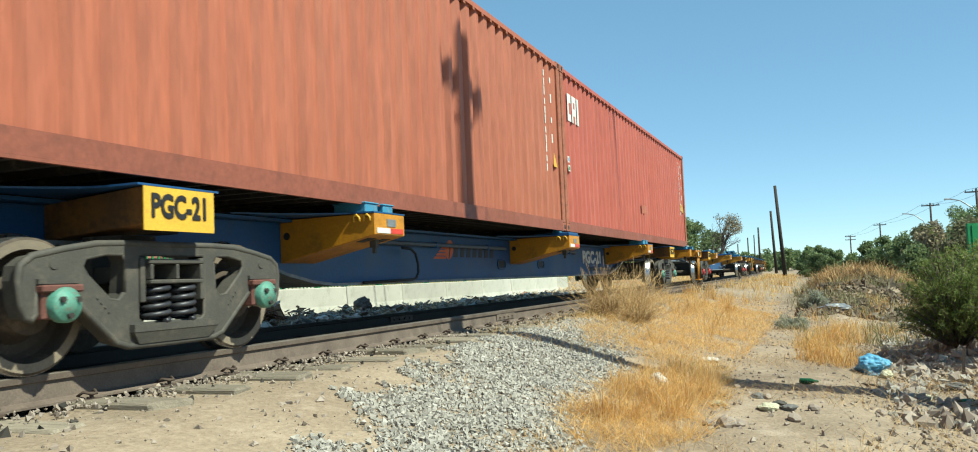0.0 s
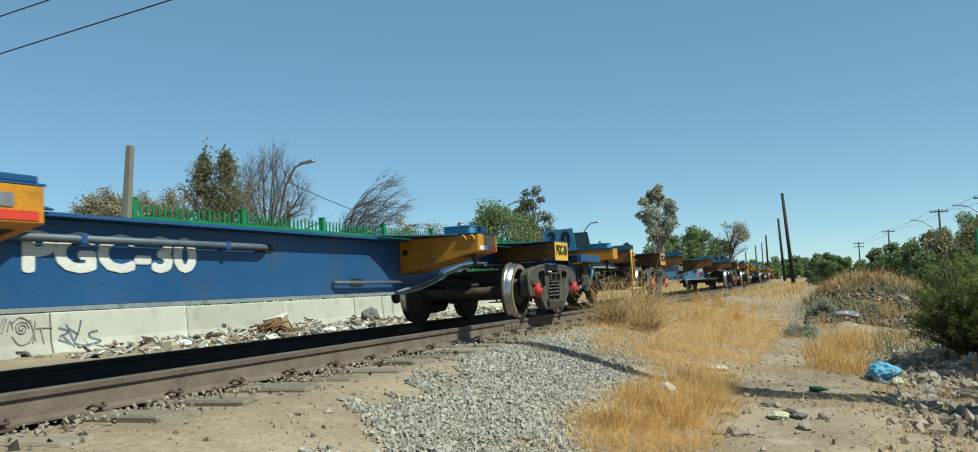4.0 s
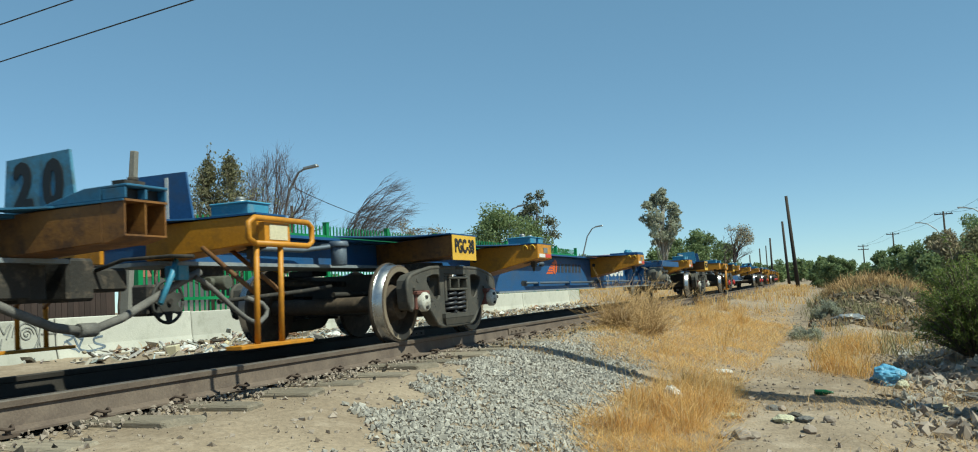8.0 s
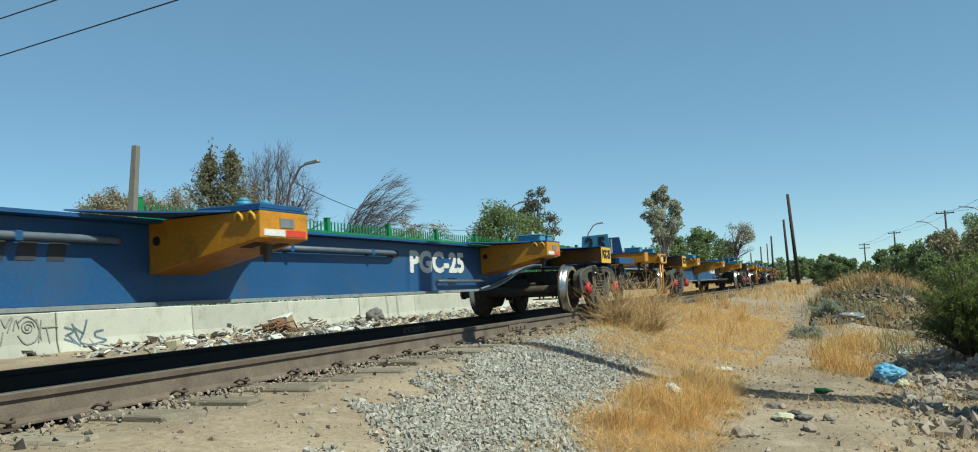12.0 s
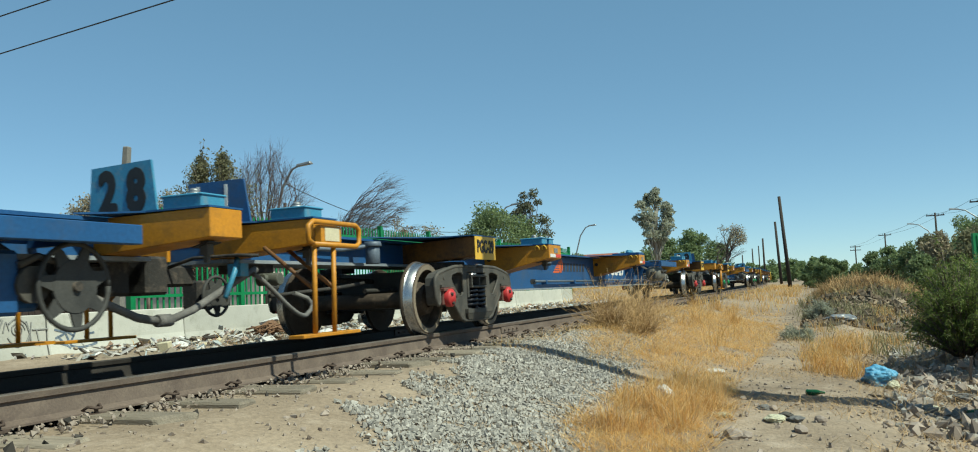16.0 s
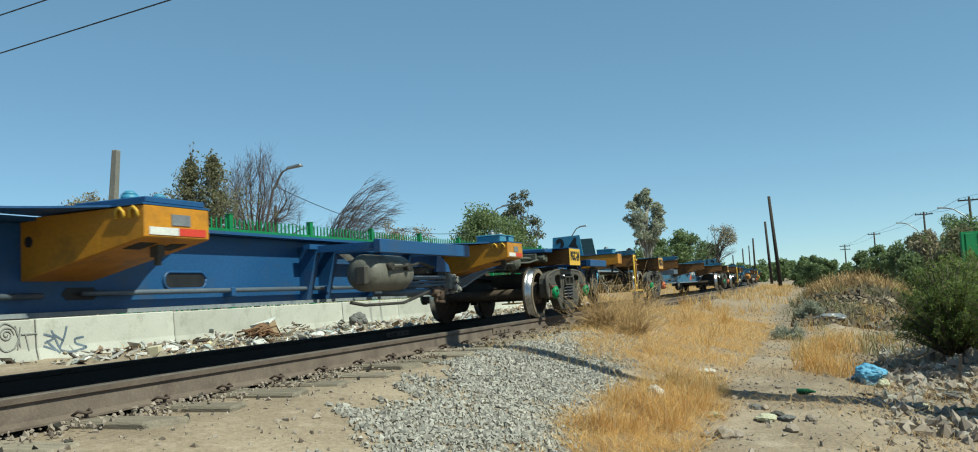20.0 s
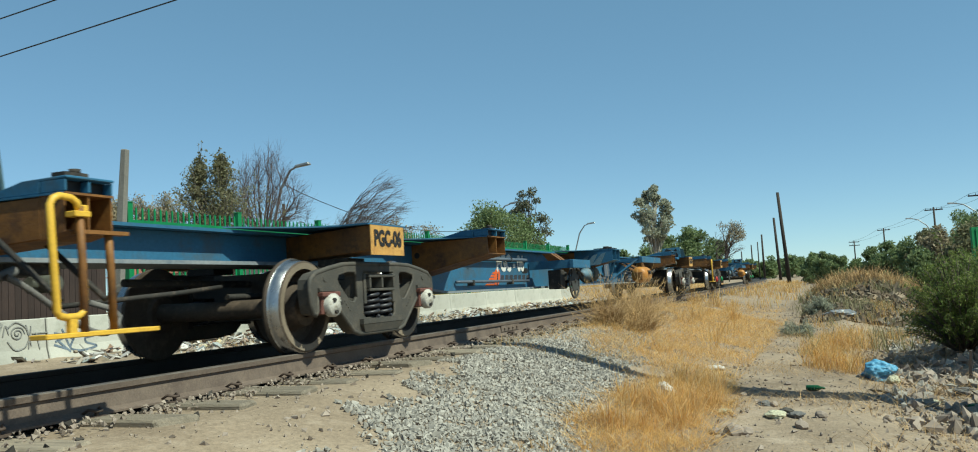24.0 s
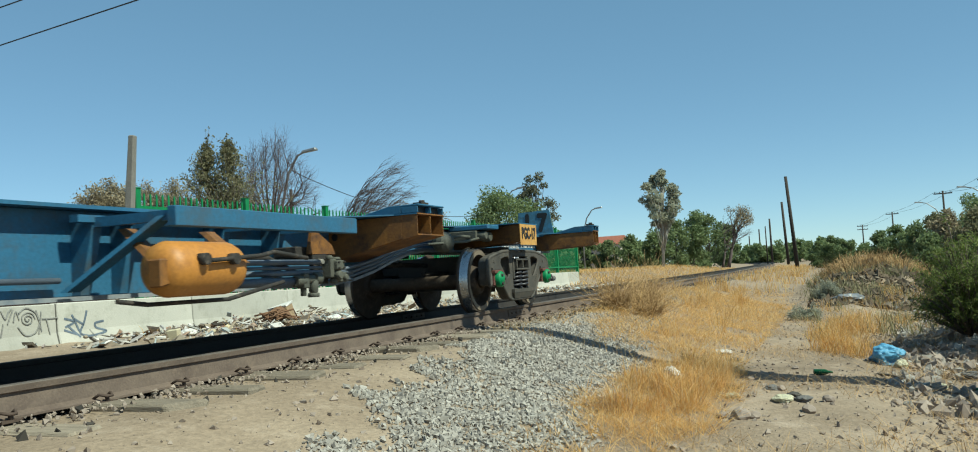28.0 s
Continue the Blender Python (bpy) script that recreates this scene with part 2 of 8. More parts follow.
M_GREEN = material("green_paint", (0.0132, 0.182, 0.055), (0.0187, 0.248, 0.0825), 0.5, scale=3, fine=60, bump=0.05, spread=0.08)
M_BLUE = material("blue_paint", (0.0165, 0.078, 0.215), (0.0205, 0.094, 0.255), 0.5, scale=0.8, fine=40, bump=0.06, dirt=(0.044, 0.0792, 0.154), dirt_amount=0.42)
M_TEAL = material("faded_blue_paint", (0.040, 0.155, 0.285), (0.033, 0.130, 0.240), 0.55, scale=0.8, fine=40, bump=0.08, dirt=(0.063, 0.09, 0.113), dirt_amount=0.45)
M_BOARD_OLD = material("worn_light_blue_board", (0.09, 0.25, 0.38), (0.07, 0.20, 0.30), 0.55, scale=3, fine=40, bump=0.08, dirt=(0.08, 0.12, 0.13), dirt_amount=0.5)
M_BOARD_DARK = material("dark_green_blue_board", (0.035, 0.08, 0.10), (0.05, 0.10, 0.12), 0.6, scale=3, fine=40, bump=0.08, dirt=(0.09, 0.12, 0.12), dirt_amount=0.4)
M_CYAN = material("light_blue_paint", (0.07, 0.29, 0.46), (0.06, 0.23, 0.38), 0.5, scale=4, fine=60, bump=0.06, dirt=(0.20, 0.27, 0.31), dirt_amount=0.4)
M_YELLOW = material("yellow_paint", (0.61, 0.265, 0.016), (0.49, 0.205, 0.013), 0.5, scale=1.6, fine=40, bump=0.06, dirt=(0.30, 0.14, 0.02), dirt_amount=0.42)
# soot, plus the shade below the flared top plate, both in the colour
M_SOOTY_SHADED = material("sooty_shaded_yellow_paint", (0.30, 0.13, 0.022), (0.10, 0.048, 0.018), 0.65, scale=1.8, fine=40, bump=0.1, dirt=(0.035, 0.024, 0.016), dirt_amount=0.55)
M_OCHRE = material("rusty_ochre_paint", (0.30, 0.135, 0.03), (0.16, 0.07, 0.022), 0.65, scale=1.6, fine=40, bump=0.12, dirt=(0.07, 0.035, 0.02), dirt_amount=0.5)
M_PLATE = material("yellow_number_plate", (0.80, 0.50, 0.06), (0.72, 0.42, 0.045), 0.5, scale=3, fine=60, bump=0.05, dirt=(0.5, 0.28, 0.05), dirt_amount=0.35)
M_PLATE_OLD = material("faded_number_plate", (0.72, 0.43, 0.12), (0.56, 0.29, 0.075), 0.6, scale=6, fine=60, bump=0.1, dirt=(0.30, 0.14, 0.05), dirt_amount=0.45)
M_CAST = material("cast_steel", (0.064, 0.060, 0.053), (0.090, 0.083, 0.072), 0.72, 0.1, scale=3, fine=55, bump=0.12, grain_=0.3, dirt=(0.125, 0.106, 0.085), dirt_amount=0.42)
M_UNDER = material("sooty_underframe", (0.026, 0.025, 0.024), (0.045, 0.04, 0.036), 0.8, 0.1, scale=4, fine=50, bump=0.25, dirt=(0.14, 0.11, 0.085), dirt_amount=0.4)
# dark tone includes the shade inside the dished wheel disc
M_WHEEL = material("shaded_wheel_steel", (0.062, 0.046, 0.035), (0.10, 0.076, 0.056), 0.75, 0.15, scale=3, fine=50, bump=0.12, dirt=(0.17, 0.125, 0.09), dirt_amount=0.4)
# dust on the rim face, with sunlight painted in on top
M_RIM = material("dusty_sunlit_wheel_rim", (0.21, 0.17, 0.125), (0.29, 0.235, 0.175), 0.7, 0.1, scale=4, fine=50, bump=0.1)
M_TREAD = material("worn_tread", (0.42, 0.42, 0.43), (0.52, 0.52, 0.53), 0.26, 0.95, scale=5, fine=70, bump=0.04)
M_ADAPTER = material("red_oxide", (0.12, 0.045, 0.035), (0.17, 0.07, 0.055), 0.8, scale=8, fine=60, bump=0.2)
M_SPRING = material("spring_steel", (0.05, 0.05, 0.06), (0.08, 0.08, 0.09), 0.45, 0.5, scale=8, fine=60, bump=0.1)
M_PIPE = material("grey_pipe", (0.10, 0.13, 0.18), (0.15, 0.18, 0.22), 0.55, 0.2, scale=5, fine=60, bump=0.08)
M_VALVE = material("grey_green_casting", (0.085, 0.09, 0.075), (0.13, 0.13, 0.105), 0.75, 0.1, scale=6, fine=60, bump=0.2)
M_VALVECAST = material("dusty_valve_casting", (0.26, 0.255, 0.23), (0.34, 0.33, 0.30), 0.75, 0.1, scale=9, fine=60, bump=0.2, dirt=(0.08, 0.07, 0.06), dirt_amount=0.45)
M_MANIFOLD = material("rusty_iron_fitting", (0.12, 0.075, 0.055), (0.17, 0.115, 0.085), 0.85, 0.1, scale=9, fine=60, bump=0.2, dirt=(0.05, 0.04, 0.035), dirt_amount=0.4)
M_TANKGREY = material("grey_olive_tank_paint", (0.185, 0.178, 0.150), (0.155, 0.150, 0.128), 0.6, scale=3, fine=50, bump=0.08, dirt=(0.10, 0.09, 0.075), dirt_amount=0.42)
M_HOSE = material("dusty_hose", (0.13, 0.125, 0.12), (0.2, 0.19, 0.18), 0.85, scale=10, fine=80, bump=0.2)
# true black paint, and also the shade painted into holes and slots
M_BLACK = material("black_paint_and_hole_shade", (0.012, 0.012, 0.014), (0.022, 0.022, 0.024), 0.6, scale=5, fine=60, bump=0.05)
M_WHITE = material("white_paint", (0.78, 0.77, 0.74), (0.68, 0.67, 0.64), 0.6, scale=6, fine=70, bump=0.05)
M_CREAM = material("cream_paint", (0.70, 0.64, 0.45), (0.60, 0.54, 0.38), 0.6, scale=6, fine=70, bump=0.05)
M_REDMARK = material("red_reflector", (0.70, 0.06, 0.03), (0.6, 0.05, 0.03), 0.4, scale=6, fine=70, bump=0.02)
M_ORANGE = material("orange_mark", (0.75, 0.14, 0.03), (0.65, 0.11, 0.02), 0.5, scale=6, fine=70, bump=0.02)
M_CAP_RED = material("red_axle_cap", (0.58, 0.035, 0.04), (0.45, 0.03, 0.03), 0.5, scale=8, fine=60, bump=0.08)
M_CAP_SEA = material("sea_green_axle_cap", (0.13, 0.33, 0.25), (0.10, 0.27, 0.21), 0.55, scale=8, fine=60, bump=0.1, dirt=(0.16, 0.15, 0.12), dirt_amount=0.4)
M_CAP_GREEN = material("green_axle_cap", (0.01, 0.27, 0.09), (0.01, 0.21, 0.07), 0.5, scale=8, fine=60, bump=0.08)
M_CAP_WHITE = material("white_axle_cap", (0.68, 0.66, 0.60), (0.5, 0.48, 0.43), 0.6, scale=8, fine=60, bump=0.1, dirt=(0.2, 0.17, 0.13), dirt_amount=0.42)
M_CAP_ORANGE = material("orange_axle_cap", (0.62, 0.17, 0.07), (0.5, 0.13, 0.05), 0.55, scale=8, fine=60, bump=0.1)
M_CONT1 = material("sun_bleached_red_steel", (0.45, 0.150, 0.085), (0.385, 0.118, 0.068), 0.6, scale=0.9, fine=9, bump=0.012, dirt=(0.28, 0.09, 0.048), dirt_amount=0.34, stretch=(2.2, 2.2, 0.3))
M_CONT2 = material("brick_red_steel", (0.49, 0.125, 0.085), (0.42, 0.10, 0.07), 0.55, scale=0.9, fine=9, bump=0.012, dirt=(0.47, 0.16, 0.115), dirt_amount=0.34, stretch=(2.2, 2.2, 0.3))
M_CONTRAIL = material("red_brown_rail_paint", (0.30, 0.095, 0.058), (0.24, 0.075, 0.048), 0.6, scale=2, fine=30, bump=0.05, dirt=(0.17, 0.06, 0.04), dirt_amount=0.4)
M_CORNER = material("rusty_corner_post", (0.42, 0.15, 0.085), (0.30, 0.10, 0.06), 0.75, scale=5, fine=50, bump=0.15, dirt=(0.13, 0.06, 0.04), dirt_amount=0.42)
M_BARK = material("grey_bark", (0.13, 0.105, 0.085), (0.19, 0.155, 0.125), 0.95, scale=6, fine=40, bump=0.5, stretch=(1, 1, 0.3))
M_POLE = material("tarred_pole", (0.035, 0.028, 0.024), (0.06, 0.048, 0.04), 0.9, scale=5, fine=40, bump=0.4, stretch=(1, 1, 0.2))
M_STEEL = material("galvanised_steel", (0.30, 0.31, 0.32), (0.38, 0.39, 0.40), 0.5, 0.6, scale=6, fine=50, bump=0.06)
M_DARKSLAT = material("dark_brown_slats", (0.034, 0.021, 0.018), (0.055, 0.034, 0.028), 0.8, scale=5, fine=50, bump=0.2, stretch=(1, 1, 0.3), spread=0.2)
M_WIRE = material("black_cable", (0.02, 0.02, 0.02), (0.03, 0.03, 0.03), 0.6, scale=5, fine=40, bump=0)
M_LEAF = island_material("green_leaves", [(0.21, 0.29, 0.12), (0.28, 0.36, 0.16), (0.34, 0.42, 0.20), (0.17, 0.23, 0.10)], 0.65, 0.42)
M_LEAF_LIGHT = island_material("light_green_leaves", [(0.22, 0.295, 0.125), (0.285, 0.365, 0.165), (0.35, 0.42, 0.205), (0.175, 0.235, 0.10)], 0.65, 0.42)
M_LEAF_DULL = island_material("dull_dark_leaves", [(0.14, 0.15, 0.10), (0.19, 0.20, 0.13), (0.25, 0.24, 0.16)], 0.7, 0.35)
M_LEAF_OLIVE = island_material("olive_leaves", [(0.26, 0.255, 0.14), (0.34, 0.33, 0.19), (0.20, 0.195, 0.105), (0.42, 0.39, 0.23)], 0.7, 0.45)
M_LEAF_PALE = island_material("pale_dry_leaves", [(0.38, 0.32, 0.21), (0.47, 0.40, 0.27), (0.30, 0.255, 0.16)], 0.75, 0.3)
M_LEAF_BUSH = island_material("bush_leaves", [(0.20, 0.28, 0.065), (0.30, 0.38, 0.10), (0.12, 0.17, 0.045), (0.46, 0.50, 0.17)], 0.65, 0.42)
M_LEAF_GREY = island_material("grey_green_leaves", [(0.50, 0.52, 0.40), (0.60, 0.61, 0.48), (0.42, 0.44, 0.33)], 0.7, 0.5)
M_STEELBARK = material("pale_bark", (0.38, 0.34, 0.29), (0.48, 0.44, 0.38), 0.9, scale=4, fine=30, bump=0.2)
M_BAREBARK = material("bare_twigs", (0.12, 0.092, 0.088), (0.175, 0.137, 0.13), 0.95, scale=6, fine=40, bump=0.2)
M_BAGBLUE = material("blue_plastic_bag", (0.10, 0.33, 0.56), (0.18, 0.46, 0.68), 0.4, scale=14, fine=50, bump=0.3)
M_BAGPALE = material("pale_plastic_bag", (0.55, 0.52, 0.35), (0.65, 0.62, 0.45), 0.4, scale=14, fine=50, bump=0.3)
M_BOTTLE = material("green_bottle_glass", (0.015, 0.08, 0.03), (0.02, 0.11, 0.04), 0.2, scale=6, fine=50, bump=0.02)
M_RAG = island_material("faded_rubbish", [(0.78, 0.76, 0.72), (0.16, 0.13, 0.10), (0.52, 0.44, 0.33), (0.08, 0.07, 0.06), (0.85, 0.83, 0.80), (0.26, 0.18, 0.12), (0.88, 0.87, 0.85), (0.42, 0.36, 0.28), (0.50, 0.60, 0.64), (0.36, 0.20, 0.14), (0.70, 0.64, 0.52)], 0.75)
M_CARTON = material("brown_carton", (0.34, 0.24, 0.14), (0.42, 0.31, 0.19), 0.85, scale=8, fine=50, bump=0.15)
M_BOARDWOOD = material("splintered_board", (0.16, 0.085, 0.045), (0.24, 0.135, 0.075), 0.85, scale=6, fine=50, bump=0.3)
M_GRAFFITI = material("grey_spray_paint", (0.27, 0.27, 0.26), (0.36, 0.36, 0.34), 0.8, scale=8, fine=60, bump=0)
M_GRAFBLUE = material("blue_spray_paint", (0.12, 0.16, 0.22), (0.20, 0.25, 0.31), 0.8, scale=8, fine=60, bump=0)
M_HOUSE = material("plaster", (0.50, 0.45, 0.40), (0.58, 0.52, 0.46), 0.9, scale=1, fine=30, bump=0.1)


# ---- the lie of the land ----
def bend(y):
    """How far the line has swung to the left, at y metres ahead."""
    return -0.0004 * np.maximum(np.asarray(y, float) - 15, 0) ** 2


def ease(a, b, x):
    t = np.clip((np.asarray(x, float) - a) / (b - a), 0, 1)
    return t * t * (3 - 2 * t)


def lumps(x, y, s, k):
    return np.sin(x * s + k) * np.cos(y * s * 1.3 + 2.1 * k) + 0.5 * np.sin(x * s * 2.3 + y * s * 1.7 + k * 3) + 0.3 * np.cos(x * s * 4.1 - y * s * 3.7 + k)


def land(x, y):
    """Height of the ground."""
    x, y = np.asarray(x, float), np.asarray(y, float)
    u = x - bend(y)
    near = 1 - 0.72 * ease(17, 45, y)
    z = -0.2 - near * np.interp(u, [1.75, 2.85, 3.75, 5.0, 5.8, 7.5], [0, 0.23, 0.395, 0.455, 0.66, 0.8])
    z = z + 0.042 * (1 - ease(1.65, 2.9, np.abs(u - 0.19)))
    # rubble bank and mound on the open side
    z = z + 0.92 * np.exp(-(((u - 5.9) / 1.5) ** 2) - ((y - 25.5) / 4.6) ** 2)
    z = z + 0.55 * np.exp(-(((u - 7.0) / 1.2) ** 2) - ((y - 12) / 4.5) ** 2)
    z = z + 0.7 * ease(6.5, 12, u) * ease(25, 60, y)
    # litter slope below the wall, higher ground behind it
    z = z + np.interp(u, [-4.4, -2.6, -1.6], [0.10, 0.08, 0.0])
    z = z + 0.44 * ease(4.48, 4.65, -u) * (1 - ease(31.9, 32.3, y)) + 0.44 * ease(2.4, 6.5, -u) * ease(31.9, 32.3, y)
    z = z + (0.014 * lumps(x, y, 3.1, 1.0) + 0.008 * lumps(x, y, 8.0, 2.0)) * ease(1.7, 2.6, np.abs(u))
    z = z + 0.05 * lumps(x, y, 0.9, 3.0) * ease(5.5, 8, u) + 0.10 * lumps(x, y, 2.3, 5.0) * np.exp(-(((u - 5.9) / 1.4) ** 2) - ((y - 24.5) / 4.5) ** 2) * ease(4.2, 4.8, u)
    return z


def spread_lines(*spans):
    out = []
    for a, b, step in spans:
        out += list(np.arange(a, b, step))
    return np.array(out + [spans[-1][1]])


def build_ground():
    xs = spread_lines((-900, -100, 100), (-100, -20, 10), (-20, -5, 1.0), (-5, -1.5, 0.13), (-1.5, 1.5, 0.5), (1.5, 8, 0.13), (8, 16, 0.5), (16, 60, 4), (60, 900, 100))
    ys = spread_lines((-200, -20, 20), (-20, 1, 2), (1, 16, 0.15), (16, 36, 0.4), (36, 80, 2), (80, 300, 10), (300, 3000, 300))
    gx, gy = np.meshgrid(xs, ys)
    v = np.stack([gx, gy, land(gx, gy)], -1).reshape(-1, 3)
    n = len(xs)
    i, j = np.meshgrid(np.arange(n - 1), np.arange(len(ys) - 1))
    a = (j * n + i).ravel()
    f = np.stack([a, a + 1, a + n + 1, a + n], 1)
    return thing("ground", raw_mesh("ground", v, f, True), M_EARTH, "dry sandy earth with dust and small stones", "ground", kind="structure")


build_ground()


def along(y):
    """A pose on the line, y metres ahead, turned with it."""
    y = float(y)
    slope = 0.0008 * max(y - 15, 0)
    return pose(float(bend(y)), y, 0, 0, 0, math.degrees(math.atan(slope)))


def swept(profile, ys, off):
    """A profile of (across, up) carried along the line, off metres to its side."""
    n, v, f = len(profile), [], []
    for y in ys:
        m = along(y)
        v += [tuple(m @ Vector((off + a, 0, b))) for a, b in profile]
    for k in range(len(ys) - 1):
        f += [(k * n + i, k * n + (i + 1) % n, (k + 1) * n + (i + 1) % n, (k + 1) * n + i) for i in range(n)]
    return v, f


# standard gauge: the line's middle, half the distance of its rails, and their height
LINE_X, HALF, RAIL_TOP = 0.1925, 0.7525, 0.047


def build_track():
    # near-black sheet laid over the bed, painted as train shadow
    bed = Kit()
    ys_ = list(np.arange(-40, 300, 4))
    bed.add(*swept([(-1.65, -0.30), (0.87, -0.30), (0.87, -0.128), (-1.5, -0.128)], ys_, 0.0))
    thing("track_bed", bed, M_BED, "dirt between the rails with the train's shade painted in", "track bed", kind="structure")
    track = empty("railway_track", "broad gauge track with rusty rails on worn wooden sleepers", "railway track", kind="structure")
    ys = list(np.arange(-40, 20, 5)) + list(np.arange(20, 320, 4))
    prof = [(a, b + RAIL_TOP) for a, b in ((-0.07, -0.168), (0.07, -0.168), (0.07, -0.156), (0.020, -0.136), (0.010, -0.045), (0.030, -0.037), (0.036, -0.006), (-0.036, -0.006), (-0.030, -0.037), (-0.010, -0.045), (-0.020, -0.136), (-0.07, -0.156))]
    head = [(a, b + RAIL_TOP) for a, b in ((-0.034, -0.006), (0.034, -0.006), (0.030, 0.0), (-0.030, 0.0))]
    for off in (LINE_X + HALF, LINE_X - HALF):
        # far rail and its head get the shade-dark copy of the material
        rail = part("rail", raw_mesh("rail", *swept(prof, ys, off)), M_RAIL if off > 0 else M_RAILDARK, track, "" if off > 0 else "far rail with the train's shade painted in")
        part("rail_head", raw_mesh("rail_head", *swept(head, ys, off)), M_RAILTOP if off > 0 else M_RAILDARK, rail, "rail head polished by wheels")
        joint = Kit()
        for k in (-1, 1):
            joint.box(off + k * 0.016 - 0.012, off + k * 0.016 + 0.012, 10.2, 10.85, -0.072, 0.003)
            for y in (10.3, 10.45, 10.6, 10.75):
                joint.cyl((off + k * 0.02, y, -0.035), (off + k * 0.05, y, -0.035), 0.014, n=6)
        part("fishplate", joint, M_RAIL, track, "bolted rail joint plate")
    ksleeper = []
    for k in range(5):
        kit = Kit()
        e = RNG.uniform(-0.03, 0.03, 8)
        kit.hexa([(-1.20 + e[0], -0.125, -0.33), (1.62 + e[1], -0.125, -0.33), (1.60 + e[2], 0.125, -0.33), (-1.20 + e[3], 0.125, -0.33)],
                 [(-1.20 + e[4], -0.125, -0.118 + e[5] * 0.3), (1.61 + e[6] * 3, -0.125, -0.122 + e[7] * 0.4), (1.58 + e[2] * 3, 0.115, -0.126 + e[1] * 0.4), (-1.19, 0.12, -0.12)])
        ksleeper.append(kit.mesh("sleeper", 0.014))
    clip = Kit()
    for s in (1,):
        for w in (-1, 1):
            x = LINE_X + s * HALF + w * 0.075
            clip.box(x - 0.045, x + 0.045, -0.06, 0.06, -0.130, -0.116)
            clip.tube([(x - w * 0.03, -0.045, -0.103), (x + w * 0.01, -0.04, -0.078), (x + w * 0.045, -0.015, -0.088), (x + w * 0.05, 0.015, -0.088), (x + w * 0.01, 0.04, -0.074), (x - w * 0.03, 0.045, -0.103)], 0.009, 5)
            clip.cyl((x + w * 0.028, 0, -0.12), (x + w * 0.028, 0, -0.080), 0.012, n=6)
    me_clip = clip.mesh("rail_clip")
    k = 0
    for y in np.arange(-5.428, 75, 0.608):
        m = along(y) @ pose(RNG.uniform(-0.03, 0.03), RNG.uniform(-0.03, 0.03), RNG.uniform(-0.012, 0.004), 0, 0, RNG.uniform(-2, 2))
        part("sleeper", ksleeper[k % 5], M_SLEEPER, track, at=m)
        if -2 < y < 32:
            part("rail_clip", me_clip, M_CLIP, track, at=along(y))
        k += 1
    kit = Kit()
    for y in np.arange(75.5, 200, 0.62):
        m = along(y)
        p = [tuple(m @ Vector(q)) for q in ((-1.34, -0.11, -0.25), (1.34, -0.11, -0.25), (1.34, 0.11, -0.25), (-1.34, 0.11, -0.25), (-1.34, -0.11, -0.17), (1.34, -0.11, -0.17), (1.34, 0.11, -0.17), (-1.34, 0.11, -0.17))]
        kit.hexa(p[:4], p[4:])
    tagged(part("far_sleepers", kit, M_SLEEPER, track), kind="stuff")
    return track


build_track()


# ---- loose stones ----
def stones(name, pts, sizes, material_, label, category):
    """Many small angular stones in one mesh."""
    pts, sizes = np.asarray(pts), np.asarray(sizes)
    base = np.array([(1, 0, 0), (-1, 0, 0), (0, 1, 0), (0, -1, 0), (0, 0, 1), (0, 0, -1)], float)
    tri = np.array([(0, 2, 4), (2, 1, 4), (1, 3, 4), (3, 0, 4), (2, 0, 5), (1, 2, 5), (3, 1, 5), (0, 3, 5)])
    n = len(pts)
    q = RNG.normal(size=(n, 3, 3))
    q, _ = np.linalg.qr(q)
    shape = base[None] * RNG.uniform(0.45, 1.15, (n, 6, 1)) + RNG.uniform(-0.28, 0.28, (n, 6, 3))
    v = np.einsum("nij,nkj->nki", q, shape) * (sizes[:, None, None] * RNG.uniform(0.6, 1.1, (n, 1, 3))) + pts[:, None, :]
    f = (tri[None] + 6 * np.arange(n)[:, None, None]).reshape(-1, 3)
    return thing(name, raw_mesh(name, v.reshape(-1, 3), f), material_, label, category, kind="stuff")


def scatter(n, x0, x1, y0, y1, keep=None):
    x, y = RNG.uniform(x0, x1, n), RNG.uniform(y0, y1, n)
    if keep is not None:
        k = keep(x, y)
        x, y = x[k], y[k]
    return x, y


def on_land(x, y, up=0.0):
    return np.stack([x, y, land(x, y) + up], 1)


def patchy_at(x, y):
    """Thick and thin spots of the spilled stone."""
    return lumps(x, y, 2.7, 11.0)


def in_gravel(x, y):
    left = np.interp(y, [2.5, 3.5, 5.0, 7.2, 8.5, 9.5], [2.85, 2.55, 2.15, 1.75, 1.45, 1.35]) + 0.14 * np.sin(y * 5) + 0.08 * np.sin(y * 13)
    right = np.interp(y, [2.5, 4.5, 6.0, 8.5, 10, 14, 20], [3.55, 3.4, 3.3, 3.0, 2.7, 2.25, 2.0]) + 0.12 * np.sin(y * 4 + 1)
    edge = RNG.uniform(-0.14, 0.10, np.shape(x))
    return (x > left - edge * 0.8) & (x < right + edge)


